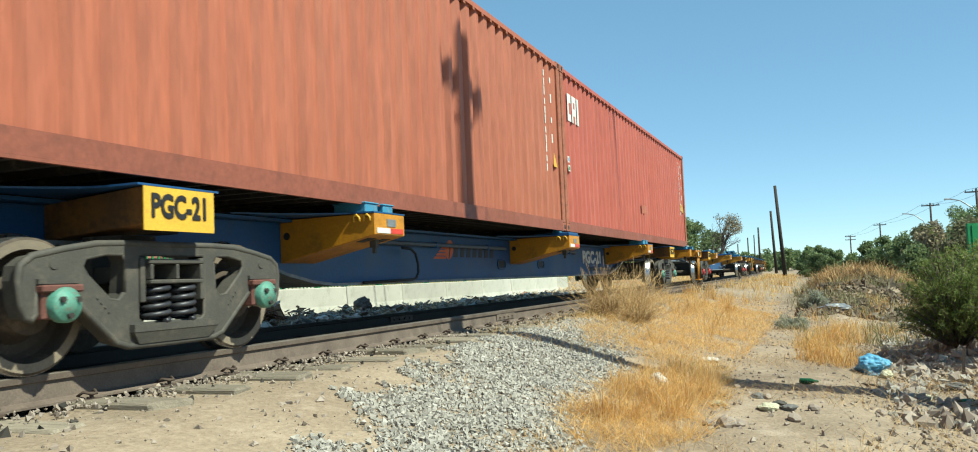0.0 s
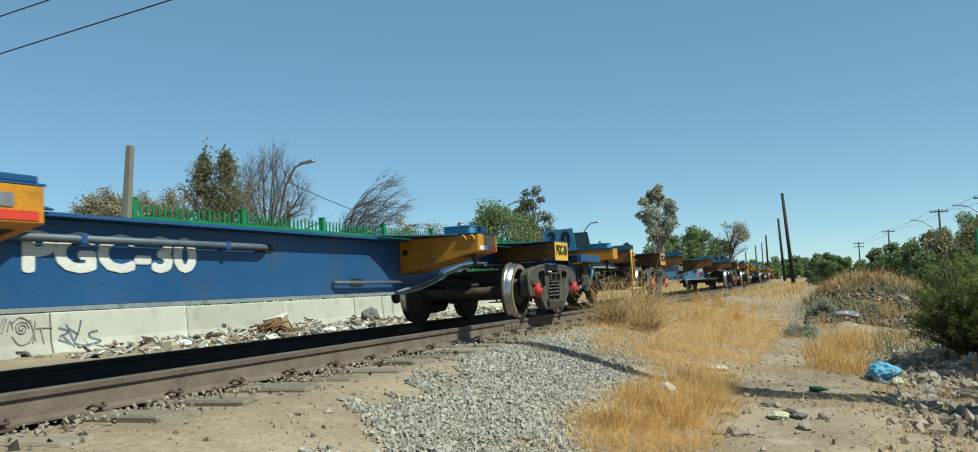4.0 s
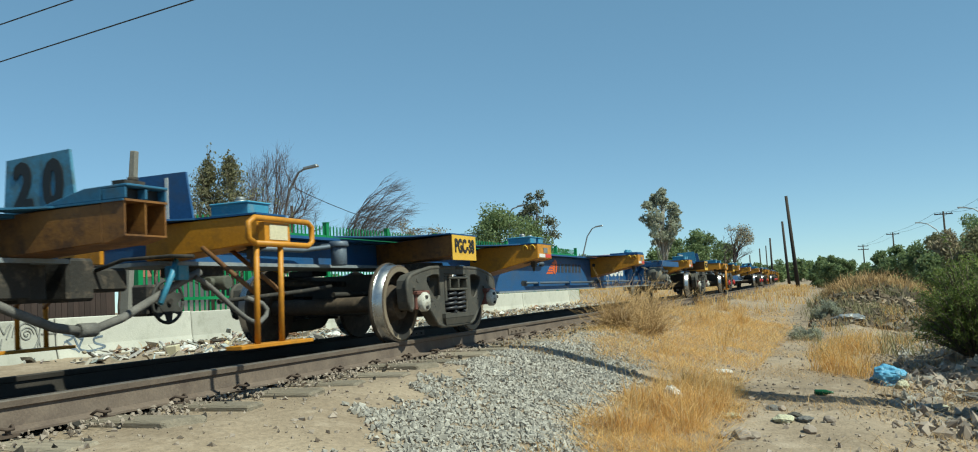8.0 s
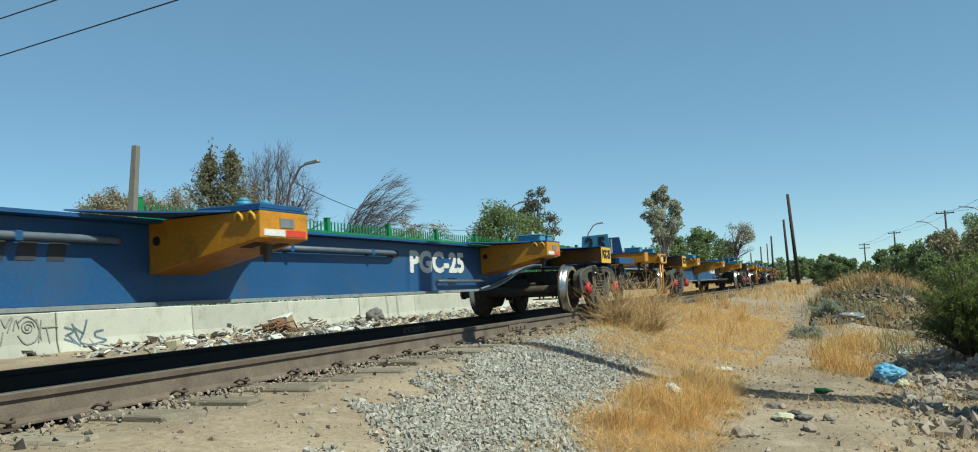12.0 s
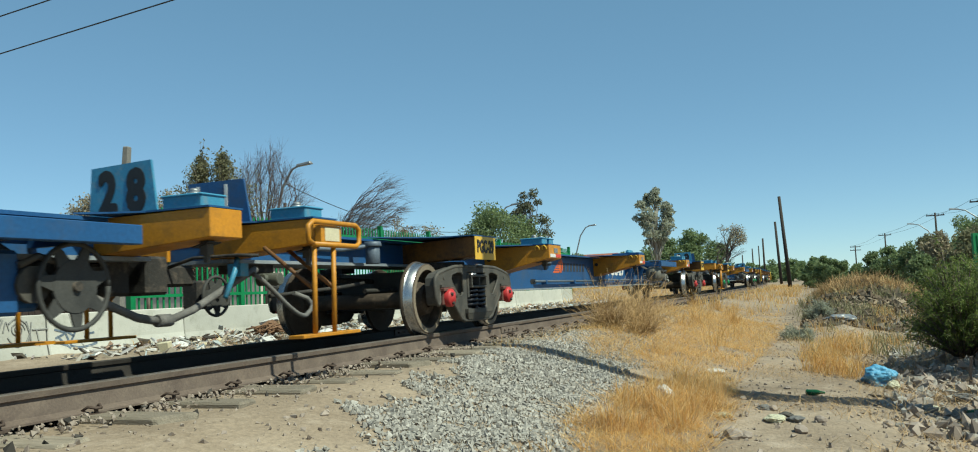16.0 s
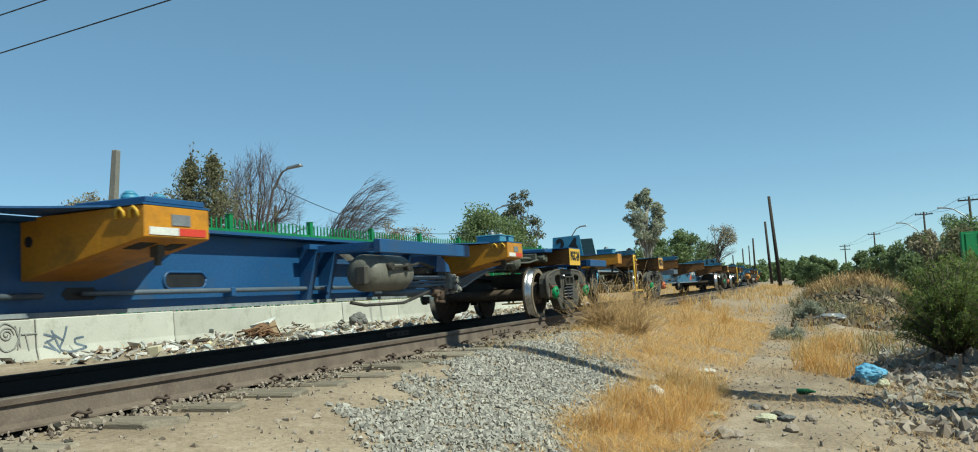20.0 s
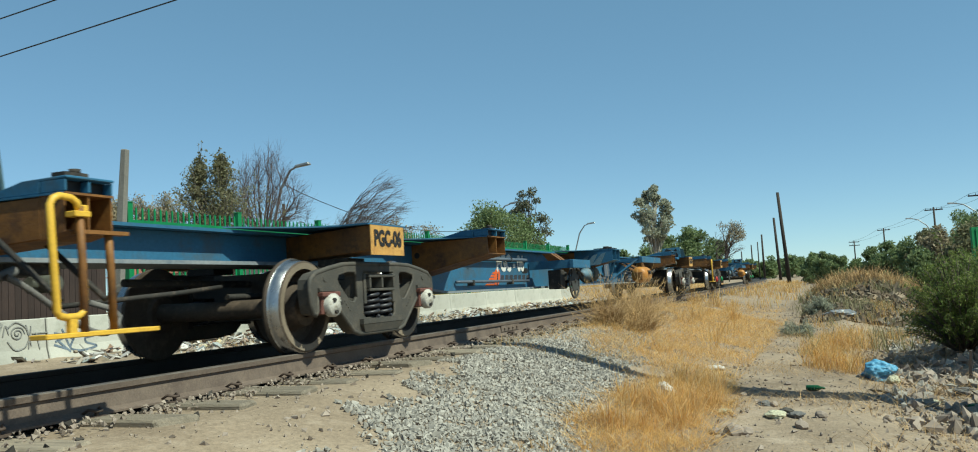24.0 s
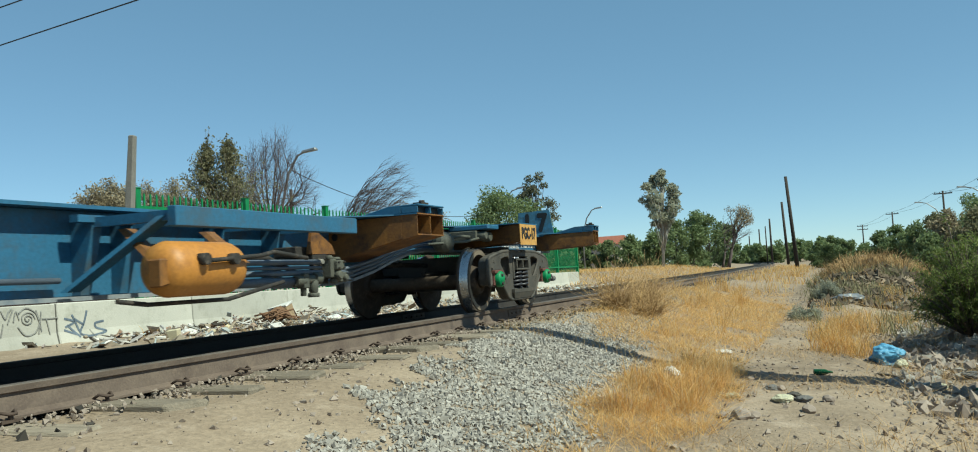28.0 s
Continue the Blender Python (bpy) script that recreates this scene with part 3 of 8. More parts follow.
gx, gy = scatter(125000, 1.1, 3.8, 2.6, 20, lambda x, y: in_gravel(x, y) & (RNG.uniform(0, 1, x.shape) < np.interp(y, [2.6, 9, 12, 20], [1, 1, 0.55, 0.4]) * np.clip(1.05 + 0.6 * patchy_at(x, y), 0.45, 1)))
stones("gravel", on_land(gx, gy, 0.010), 0.009 + 0.024 * RNG.uniform(0, 1, len(gx)) ** 1.5, M_GRAVEL, "spilled grey crushed stone beside the track", "gravel")
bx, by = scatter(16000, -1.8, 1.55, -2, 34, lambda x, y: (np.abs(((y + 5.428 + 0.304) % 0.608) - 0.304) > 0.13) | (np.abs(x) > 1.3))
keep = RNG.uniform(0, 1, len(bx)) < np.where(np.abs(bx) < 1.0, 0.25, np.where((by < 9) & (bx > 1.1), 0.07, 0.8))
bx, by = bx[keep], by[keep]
# stones take the shade-dark tones, whatever light reaches them
stones("ballast", np.stack([bx + bend(by), by, np.where((bx > -1.5) & (bx < 0.87), -0.124, -0.148) + RNG.uniform(-0.01, 0.02, len(bx))], 1), RNG.uniform(0.018, 0.042, len(bx)), M_BALLAST, "ballast between the sleepers, darkened for the train's shade", "ballast")
fx, fy = scatter(1700, 1.02, 1.34, 0.5, 18)
stones("foot_stones", np.stack([fx, fy, -0.142 + 0.03 * RNG.uniform(0, 1, len(fx))], 1), RNG.uniform(0.010, 0.028, len(fx)), M_ROCK, "dusty stone chips along the foot of the rail", "gravel")
px, py = scatter(15000, 1.2, 6.4, 2.4, 26, lambda x, y: ~in_gravel(x, y))
stones("pebbles", on_land(px, py, 0.003), 0.005 + 0.028 * RNG.uniform(0, 1, len(px)) ** 3.5, M_ROCK, "scattered pebbles on the dusty path", "pebbles")
rx, ry = scatter(8000, 4.6, 8.2, 7.2, 22, lambda x, y: (x > 5.25 + 0.05 * (y - 9)) & (RNG.uniform(0, 1, x.shape) < 0.35 + 0.4 * (lumps(x, y, 2.0, 4.0) > 0)))
stones("rubble", on_land(rx, ry, 0.01), 0.012 + 0.08 * RNG.uniform(0, 1, len(rx)) ** 2.2, M_GRAVEL, "grey broken rubble on the bank under the bush", "rubble")
rx, ry = scatter(420, 5.35, 7.0, 7.0, 11.5, lambda x, y: x > 5.2 + 0.06 * (y - 7))
stones("bank_stones", on_land(rx, ry, 0.02), 0.03 + 0.08 * RNG.uniform(0, 1, len(rx)) ** 1.6, M_ROCK, "pale broken stones on the rubble bank", "rubble")
rx, ry = scatter(5000, 5.0, 7.8, 5.0, 15, lambda x, y: x > 5.15 + 0.1 * np.sin(y * 3))
stones("bank_clods", on_land(rx, ry, 0.006), 0.008 + 0.03 * RNG.uniform(0, 1, len(rx)) ** 2.0, M_ROCK, "grey-brown clods on the rubble bank", "rubble")
rx, ry = scatter(6000, 4.2, 8.0, 19.0, 29)
stones("mound_rubble", on_land(rx, ry, 0.01), 0.03 + 0.15 * RNG.uniform(0, 1, len(rx)) ** 2.5, M_CLOD, "dark clods and rubble on the mound", "rubble")


def rock(at_, size, squash=0.7):
    kit = bmesh.new()
    bmesh.ops.create_icosphere(kit, subdivisions=2, radius=1)
    off = Vector(RNG.uniform(0, 50, 3))
    for vtx in kit.verts:
        vtx.co *= 1 + 0.45 * noise.noise(vtx.co * 1.1 + off) + 0.12 * noise.noise(vtx.co * 3 + off)
        vtx.co.z *= squash
    me = bpy.data.meshes.new("rock")
    kit.to_mesh(me)
    kit.free()
    x, y = at_
    return thing("rock", me, M_ROCK, "rough grey stone lying on the dusty path", "rock", pose(x, y, float(land(x, y)) + size * squash * 0.4, 0, 0, RNG.uniform(0, 360)) @ Matrix.Diagonal((size, size, size, 1)), "stones on the path")


for x, y, s in ((4.17, 6.15, 0.075), (4.24, 6.3, 0.05), (4.06, 6.1, 0.05), (4.35, 7.55, 0.045), (4.72, 7.1, 0.055), (3.95, 7.6, 0.035), (4.05, 8.2, 0.035), (4.4, 8.9, 0.03), (3.6, 12.2, 0.05), (3.9, 14.5, 0.06), (4.2, 17, 0.07), (3.75, 18.5, 0.06), (4.6, 6.6, 0.05), (5.2, 7.3, 0.045)):
    rock((x, y), s)


# ---- concrete wall behind the line ----
WALL_END = 33.2


def build_wall():
    wall = empty("wall_west", "low grey concrete barrier wall with graffiti and stains", "wall", kind="structure")
    prof = [(-4.66, -0.35), (-4.38, -0.35), (-4.40, -0.1), (-4.44, 0.05), (-4.46, 0.42), (-4.60, 0.42), (-4.62, 0.05), (-4.64, -0.1)]
    kit = Kit()
    kit.prism(prof, "y", 0.008, 2.492)
    me = kit.mesh("panel", 0.012)
    short = Kit().prism(prof, "y", 0.008, 1.35).mesh("panel", 0.012)
    part("panel", short, M_CONCRETE, wall, at=(0, WALL_END - 2.5, 0))
    for k in range(16):
        y = WALL_END - 2.5 * (17 - k)
        part("panel", me, M_CONCRETE, wall, at=pose(RNG.uniform(-0.006, 0.006), y, RNG.uniform(-0.006, 0.006)))
    # graffiti strokes lie a few millimetres proud of the face
    def stroke(pts, mat, w):
        kit_ = Kit()
        p = [Vector((0, *q)) for q in pts]
        soft = []
        for i in range(len(p) - 1):
            a, b, c, d = p[max(i - 1, 0)], p[i], p[i + 1], p[min(i + 2, len(p) - 1)]
            soft += [0.5 * (2 * b + (c - a) * u + (2 * a - 5 * b + 4 * c - d) * u * u + (3 * b - a - 3 * c + d) * u ** 3) for u in (0.0, 0.25, 0.5, 0.75)]
        soft.append(p[-1])
        for a, b in zip(soft, soft[1:]):
            d = (b - a).normalized() * w
            nrm = Vector((0, -d.z, d.y))
            q = []
            for e in (a - d * 0.4 + nrm, a - d * 0.4 - nrm, b + d * 0.4 - nrm, b + d * 0.4 + nrm):
                q.append((float(np.interp(e.z, [-0.1, 0.05, 0.43], [-4.40, -4.44, -4.46])), e.y, e.z))
            kit_.hexa([(x - 0.012, y, z) for x, y, z in q], [(x + 0.009, y, z) for x, y, z in q])
        part("graffiti", kit_, mat, wall, "sprayed scrawl on the concrete")

    def curl(cy, cz, r, turns, n=14, grow=0.85):
        return [(cy + 1.15 * r * (1 - grow * i / n) * math.cos(6.28 * turns * i / n), cz + r * (1 - grow * i / n) * math.sin(6.28 * turns * i / n)) for i in range(n + 1)]

    stroke(curl(7.77, 0.25, 0.092, 2.0), M_GRAFFITI, 0.006)
    for pts in ([(7.41, 0.37), (7.46, 0.27), (7.51, 0.35), (7.55, 0.39)], [(7.49, 0.21), (7.57, 0.37)], [(7.57, 0.23), (7.61, 0.35), (7.65, 0.25)], [(7.63, 0.16), (7.73, 0.05), (7.87, 0.08), (7.93, 0.17)], [(7.65, 0.33), (7.75, 0.39), (7.88, 0.33), (7.92, 0.24)], [(7.90, 0.35), (7.96, 0.09)], [(7.97, 0.33), (7.92, 0.06)], [(7.98, 0.24), (8.21, 0.24)], [(8.04, 0.23), (8.08, 0.04)], [(7.39, 0.06), (7.43, 0.21)]):
        stroke(pts, M_GRAFFITI, 0.007)
    for pts in ([(8.31, 0.22), (8.46, 0.17), (8.32, 0.11)], [(8.30, 0.07), (8.47, 0.01)], [(8.35, 0.13), (8.53, -0.03)], [(8.43, 0.26), (8.50, 0.11), (8.55, 0.00)], [(8.67, 0.30), (8.62, 0.16), (8.54, 0.03)], [(8.46, 0.21), (8.61, 0.12)], [(8.94, 0.15), (8.80, 0.13), (8.81, 0.07), (8.90, 0.04), (8.97, 0.01), (8.83, -0.02), (8.67, -0.03), (8.55, -0.00)]):
        stroke(pts, M_GRAFBLUE, 0.014)
    stroke([(8.70, 0.05), (8.78, -0.06), (8.79, -0.12), (8.71, -0.18)], M_GRAFFITI, 0.008)
    return wall


build_wall()


# ---- green palisade fence and the concrete post ----
def build_fence():
    fence = empty("fence", "green painted steel palisade fence behind the wall", "fence")
    post, picket = Kit(), Kit()
    post.box(-0.05, 0.05, -0.05, 0.05, 0.2, 2.06)
    post.box(-0.06, 0.06, -0.06, 0.06, 2.06, 2.075)
    me_post = post.mesh("post", 0.006)
    picket.hexa([(-0.008, -0.016, 0.42), (0.008, -0.016, 0.42), (0.008, 0.016, 0.42), (-0.008, 0.016, 0.42)], [(-0.008, -0.016, 1.96), (0.008, -0.016, 1.96), (0.008, 0.016, 1.96), (-0.008, 0.016, 1.96)])
    picket.hexa([(-0.008, -0.016, 1.96), (0.008, -0.016, 1.96), (0.008, 0.016, 1.96), (-0.008, 0.016, 1.96)], [(-0.008, -0.004, 2.0), (0.008, -0.004, 2.0), (0.008, 0.004, 2.0), (-0.008, 0.004, 2.0)])
    me_picket = picket.mesh("picket")
    for k in range(9):
        y = 9.96 + 2.56 * k
        part("post", me_post, M_GREEN, fence, at=(-4.78, y, 0))
        rails = Kit()
        for z in (0.62, 1.78):
            rails.box(-4.765, -4.74, y + 0.05, y + 2.51, z - 0.025, z + 0.025)
        part("fence_rail", rails, M_GREEN, fence)
        for i in range(19):
            part("picket", me_picket, M_GREEN, fence, at=(-4.78, y + 0.16 + 0.128 * i, RNG.uniform(-0.008, 0.008)))
    part("post", me_post, M_GREEN, fence, at=(-4.78, 9.96 + 2.56 * 9, 0))
    brown = empty("fence", "low blackish brown slatted fence behind the wall", "fence")
    me_slat = Kit().box(-0.010, 0.010, -0.044, 0.044, 0.3, 1.46).mesh("slat")
    for k in range(4):
        y = 9.45 - 2.2 * k
        part("post", Kit().box(-4.84, -4.76, y - 0.04, y + 0.04, 0.2, 1.5), M_DARKSLAT, brown, bevel=0.006)
        part("fence_rail", Kit().box(-4.79, -4.765, y - 2.16, y - 0.04, 0.62, 0.70).box(-4.79, -4.765, y - 2.16, y - 0.04, 1.24, 1.32), M_DARKSLAT, brown)
        for i in range(22):
            part("slat", me_slat, M_DARKSLAT, brown, at=(-4.75, y - 0.10 - 0.094 * i, RNG.uniform(-0.02, 0.02)))
    post = Kit()
    post.hexa([(-0.075, -0.06, 0), (0.075, -0.06, 0), (0.075, 0.06, 0), (-0.075, 0.06, 0)], [(-0.045, -0.05, 2.60), (0.045, -0.05, 2.60), (0.045, 0.05, 2.60), (-0.045, 0.05, 2.60)])
    thing("concrete_post", post, M_POSTCON, "leaning grey concrete post beside the green fence", "post", pose(-4.79, 9.7, 0.22, 0, 4.4, 12), bevel=0.012)
    board = empty("site_hoarding", "green ribbed sheet hoarding at the roadside", "hoarding", pose(8.50, 27.0, 0.0, 0, 0, -70))
    part("sheet", Kit().box(-0.05, 0.05, 0, 3.2, -0.6, 1.45), M_GREEN, board)
    rib = Kit().box(0.051, 0.075, 0, 0.2, -0.55, 1.4).mesh("rib", 0.005)
    for k in range(9):
        part("rib", rib, M_GREEN, board, at=(0, 0.1 + 0.36 * k, 0))


build_fence()


# ---- the train: skeletal container wagons ----
# In a wagon's own space x points to the open side of the line, y to its tail, and the origin lies on the rails below the leading bogie.
PIVOT, AXLE, WHEEL_R, BOGIE = 17.75, 0.85, 0.363, 0.125
BEAM_LOW = [(-3.4, 0.80), (1.15, 0.80), (1.6, 0.76), (2.0, 0.68), (2.4, 0.58), (2.8, 0.51), (3.2, 0.475)]
BEAM_LOW += [(PIVOT - y, z) for y, z in reversed(BEAM_LOW[1:])] + [(21.25, 0.80)]
ARMS = (2.65, 8.58, 15.06)
LEDGE = (4.45, 5.18)


def side(x, y, z):
    """A pose for lettering that faces the open side."""
    return Matrix(((0, 0, 1, x), (1, 0, 0, y), (0, 1, 0, z), (0, 0, 0, 1)))


def turned_to_y(kit):
    kit.v = [(y, x, z) for x, y, z in kit.v]
    kit.f = [tuple(reversed(f)) for f in kit.f]
    return kit


def frame_mesh():
    """The cast side frame: a plate with three windows and a raised lip round each."""
    half = [(0.0, 0.738), (0.36, 0.740), (0.58, 0.733), (0.80, 0.700), (0.99, 0.662), (1.06, 0.615), (1.075, 0.54), (1.06, 0.42), (1.035, 0.355), (1.0, 0.34), (0.975, 0.37), (0.975, 0.475), (0.745, 0.475), (0.735, 0.43), (0.60, 0.315), (0.45, 0.185), (0.36, 0.158), (0.0, 0.155)]
    outer = half + [(-y, z) for y, z in reversed(half[1:-1])]
    window = [(-0.275, 0.682), (0.275, 0.682), (0.290, 0.63), (0.290, 0.31), (0.25, 0.275), (-0.25, 0.275), (-0.290, 0.31), (-0.290, 0.63)]
    tri = [(0.372, 0.64), (0.40, 0.680), (0.52, 0.680), (0.66, 0.655), (0.685, 0.61), (0.655, 0.56), (0.50, 0.425), (0.43, 0.415), (0.385, 0.46)]
    loops = [outer, window, tri, [(-y, z) for y, z in reversed(tri)]]
    bm = bmesh.new()
    edges = []
    for loop in loops:
        vs = [bm.verts.new((1.075, y, z)) for y, z in loop]
        edges += [bm.edges.new((vs[i], vs[(i + 1) % len(vs)])) for i in range(len(vs))]
    bmesh.ops.triangle_fill(bm, edges=edges, use_beauty=True, use_dissolve=False)
    ext = bmesh.ops.extrude_face_region(bm, geom=bm.faces[:])
    bmesh.ops.translate(bm, vec=(0.12, 0, 0), verts=[v for v in ext["geom"] if isinstance(v, bmesh.types.BMVert)])
    bmesh.ops.recalc_face_normals(bm, faces=bm.faces)
    plate = bpy.data.meshes.new("plate")
    bm.to_mesh(plate)
    bm.free()
    kit = Kit()
    kit.add([v.co for v in plate.vertices], [tuple(p.vertices) for p in plate.polygons])
    bpy.data.meshes.remove(plate)
    for k, loop in enumerate(loops):
        pts = [(1.182, y, z) for y, z in loop] + [(1.182, *loop[0])]
        kit.tube(pts, 0.022 if k == 0 else 0.015, 6)
    for s in (-1, 1):
        kit.box(1.11, 1.215, s * 0.85 - 0.13, s * 0.85 + 0.13, 0.520, 0.545)
        for i in range(4):
            kit.cyl((1.18, s * (0.51 + 0.026 * i), 0.36 + 0.026 * i), (1.202, s * (0.51 + 0.026 * i), 0.36 + 0.026 * i), 0.007, n=6)
        kit.cyl((1.18, s * 0.87, 0.625), (1.201, s * 0.87, 0.625), 0.03, n=12)
    kit.box(1.06, 1.235, -0.36, 0.36, 0.235, 0.278)
    kit.hexa([(1.06, -0.30, 0.165), (1.21, -0.30, 0.165), (1.21, 0.30, 0.165), (1.06, 0.30, 0.165)], [(1.06, -0.36, 0.235), (1.232, -0.36, 0.235), (1.232, 0.36, 0.235), (1.06, 0.36, 0.235)])
    return kit.mesh("side_frame")


def spring_mesh():
    kit = Kit()
    for cx, cy in ((1.155, -0.11), (1.155, 0.11), (1.0, -0.17), (1.0, 0.0), (1.0, 0.17)):
        pts = [(cx + 0.072 * math.cos(6.283 * i / 12), cy + 0.082 * math.sin(6.283 * i / 12), 0.285 + 0.215 * i / 54) for i in range(55)]
        kit.tube(pts, 0.0165, 6)
    return kit.mesh("spring")


def wheelset_meshes():
    prof = [(0.74, 0.085), (0.74, 0.14), (0.765, 0.17), (0.775, 0.26), (0.79, 0.31), (0.79, 0.386), (0.808, 0.390), (0.828, 0.383), (0.845, 0.367), (0.922, 0.361), (0.93, 0.348), (0.928, 0.298), (0.905, 0.289), (0.835, 0.277), (0.805, 0.25), (0.80, 0.20), (0.84, 0.170), (0.925, 0.150), (0.93, 0.135), (0.93, 0.085)]
    prof = [(a - 0.1215, r) for a, r in prof]
    kit = Kit()
    kit.lathe([(-0.64, 0.085), (-0.3, 0.078), (0.3, 0.078), (0.64, 0.085)], 14)
    for s in (1, -1):
        for piece in (prof[:6], prof[5:10], prof[9:12], prof[11:14], prof[13:17], prof[16:]):
            kit.lathe([(s * a, r) for a, r in piece], 40)
        kit.cyl((s * 0.76, 0, 0), (s * 1.06, 0, 0), 0.075, n=14)
    for i in range(3):
        kit.cyl((0.71, 0.24 * math.cos(i * 2.1), 0.24 * math.sin(i * 2.1)), (0.67, 0.26 * math.cos(i * 2.1), 0.26 * math.sin(i * 2.1)), 0.02, n=6)
    body = kit.mesh("wheelset")
    bm = bmesh.new()
    bm.from_mesh(body)
    bmesh.ops.remove_doubles(bm, verts=bm.verts, dist=0.0005)
    for e in bm.edges:
        e.smooth = e.calc_face_angle(0) < 0.45
    bm.to_mesh(body)
    bm.free()
    tread = Kit()
    tread.lathe([(0.7085, 0.3835), (0.7245, 0.3695), (0.7985, 0.3635), (0.80, 0.359)], 48)
    cap = Kit()
    cap.lathe([(1.025, 0.092), (1.07, 0.092), (1.082, 0.084), (1.090, 0.05), (1.10, 0.044), (1.10, 0.0)], 24)
    rim = Kit().lathe([(0.8095, 0.347), (0.8085, 0.299)], 48).mesh("rim")
    return body, tread.mesh("tread"), cap.mesh("axle_cap"), rim


FRAME, SPRING, (WHEELS, TREAD, CAP, RIM) = frame_mesh(), spring_mesh(), wheelset_meshes()
CAP_BOLT = Kit().cyl((1.075, 0, 0), (1.106, 0, 0), 0.017, n=6).mesh("cap_bolt")
ADAPTER = Kit().box(1.06, 1.22, -0.115, 0.115, 0.34, 0.515).box(1.10, 1.245, -0.13, 0.13, 0.475, 0.515).mesh("axle_box", 0.008)
BOLSTER = Kit().box(-0.65, 1.05, -0.20, 0.20, 0.52, 0.62).box(-0.4, 0.78, -0.23, 0.23, 0.30, 0.72)
for a, b in ((1.05, 1.235), (-0.85, -0.65)):
    BOLSTER.box(a, b, -0.225, 0.225, 0.505, 0.530).box(a, b, -0.235, 0.235, 0.622, 0.650)
    for y0 in (-0.225, -0.012, 0.201):
        BOLSTER.box(a, b, y0, y0 + 0.024, 0.530, 0.622)
    for y0 in (-0.275, 0.235):
        BOLSTER.box(a + 0.03, b - 0.03, y0, y0 + 0.04, 0.40, 0.66)
BOLSTER = BOLSTER.mesh("bolster", 0.006)
SPIN = Matrix.Rotation(math.pi, 4, "Z")
FLIP = Matrix.Translation((2 * LINE_X, 0, 0)) @ SPIN


def arm_kit(root_z, wide, tip_x=1.35, hollow=False):
    """One outrigger: a tapered box that widens into a flared top plate."""
    kit, w = Kit(), wide / 2
    end = tip_x if not hollow else tip_x - 0.16
    zt = 0.87 if not hollow else 0.87 - 0.205 * 0.16 / 0.95
    kit.hexa([(0.40, -w, root_z), (end, -w, zt), (end, w, zt), (0.40, w, root_z)], [(0.40, -w, 1.045), (end, -w, 1.055), (end, w, 1.055), (0.40, w, 1.045)])
    return kit


def tip_kit(wide, tip_x=1.35):
    """The open end of an old outrigger: thin plates round two cells, backed by a black sheet."""
    kit, w, end = Kit(), wide / 2, tip_x - 0.16
    low, z0, z1 = 0.87 - 0.205 * 0.16 / 0.95, 0.87, 1.055
    for y0, y1 in ((-w, -w + 0.009), (-0.005, 0.005), (w - 0.009, w)):
        kit.prism([(end, low), (tip_x, z0), (tip_x, z1), (end, z1)], "y", y0, y1)
    kit.prism([(end, low - 0.004), (tip_x + 0.003, z0 - 0.004), (tip_x + 0.003, z0 + 0.006), (end, low + 0.006)], "y", -w - 0.002, w + 0.002)
    kit.box(end, tip_x + 0.01, -w - 0.003, w + 0.003, z1, z1 + 0.012)
    return kit


def flare_kit(wide, tip_x=1.35):
    w = wide / 2
    edge = [(0.50, 1.08), (0.57, 0.97), (0.63, 0.83), (0.70, 0.70), (0.78, 0.59), (0.88, 0.48), (1.0, 0.38), (1.12, w + 0.01), (tip_x, w + 0.01)]
    if wide < 0.4:
        edge = [(0.50, w + 0.25), (0.65, w + 0.12), (0.85, w + 0.01), (tip_x, w + 0.01)]
    poly = [(x, -y) for x, y in edge] + [(x, y) for x, y in reversed(edge)]
    return Kit().prism(poly, "z", 1.056, 1.068)


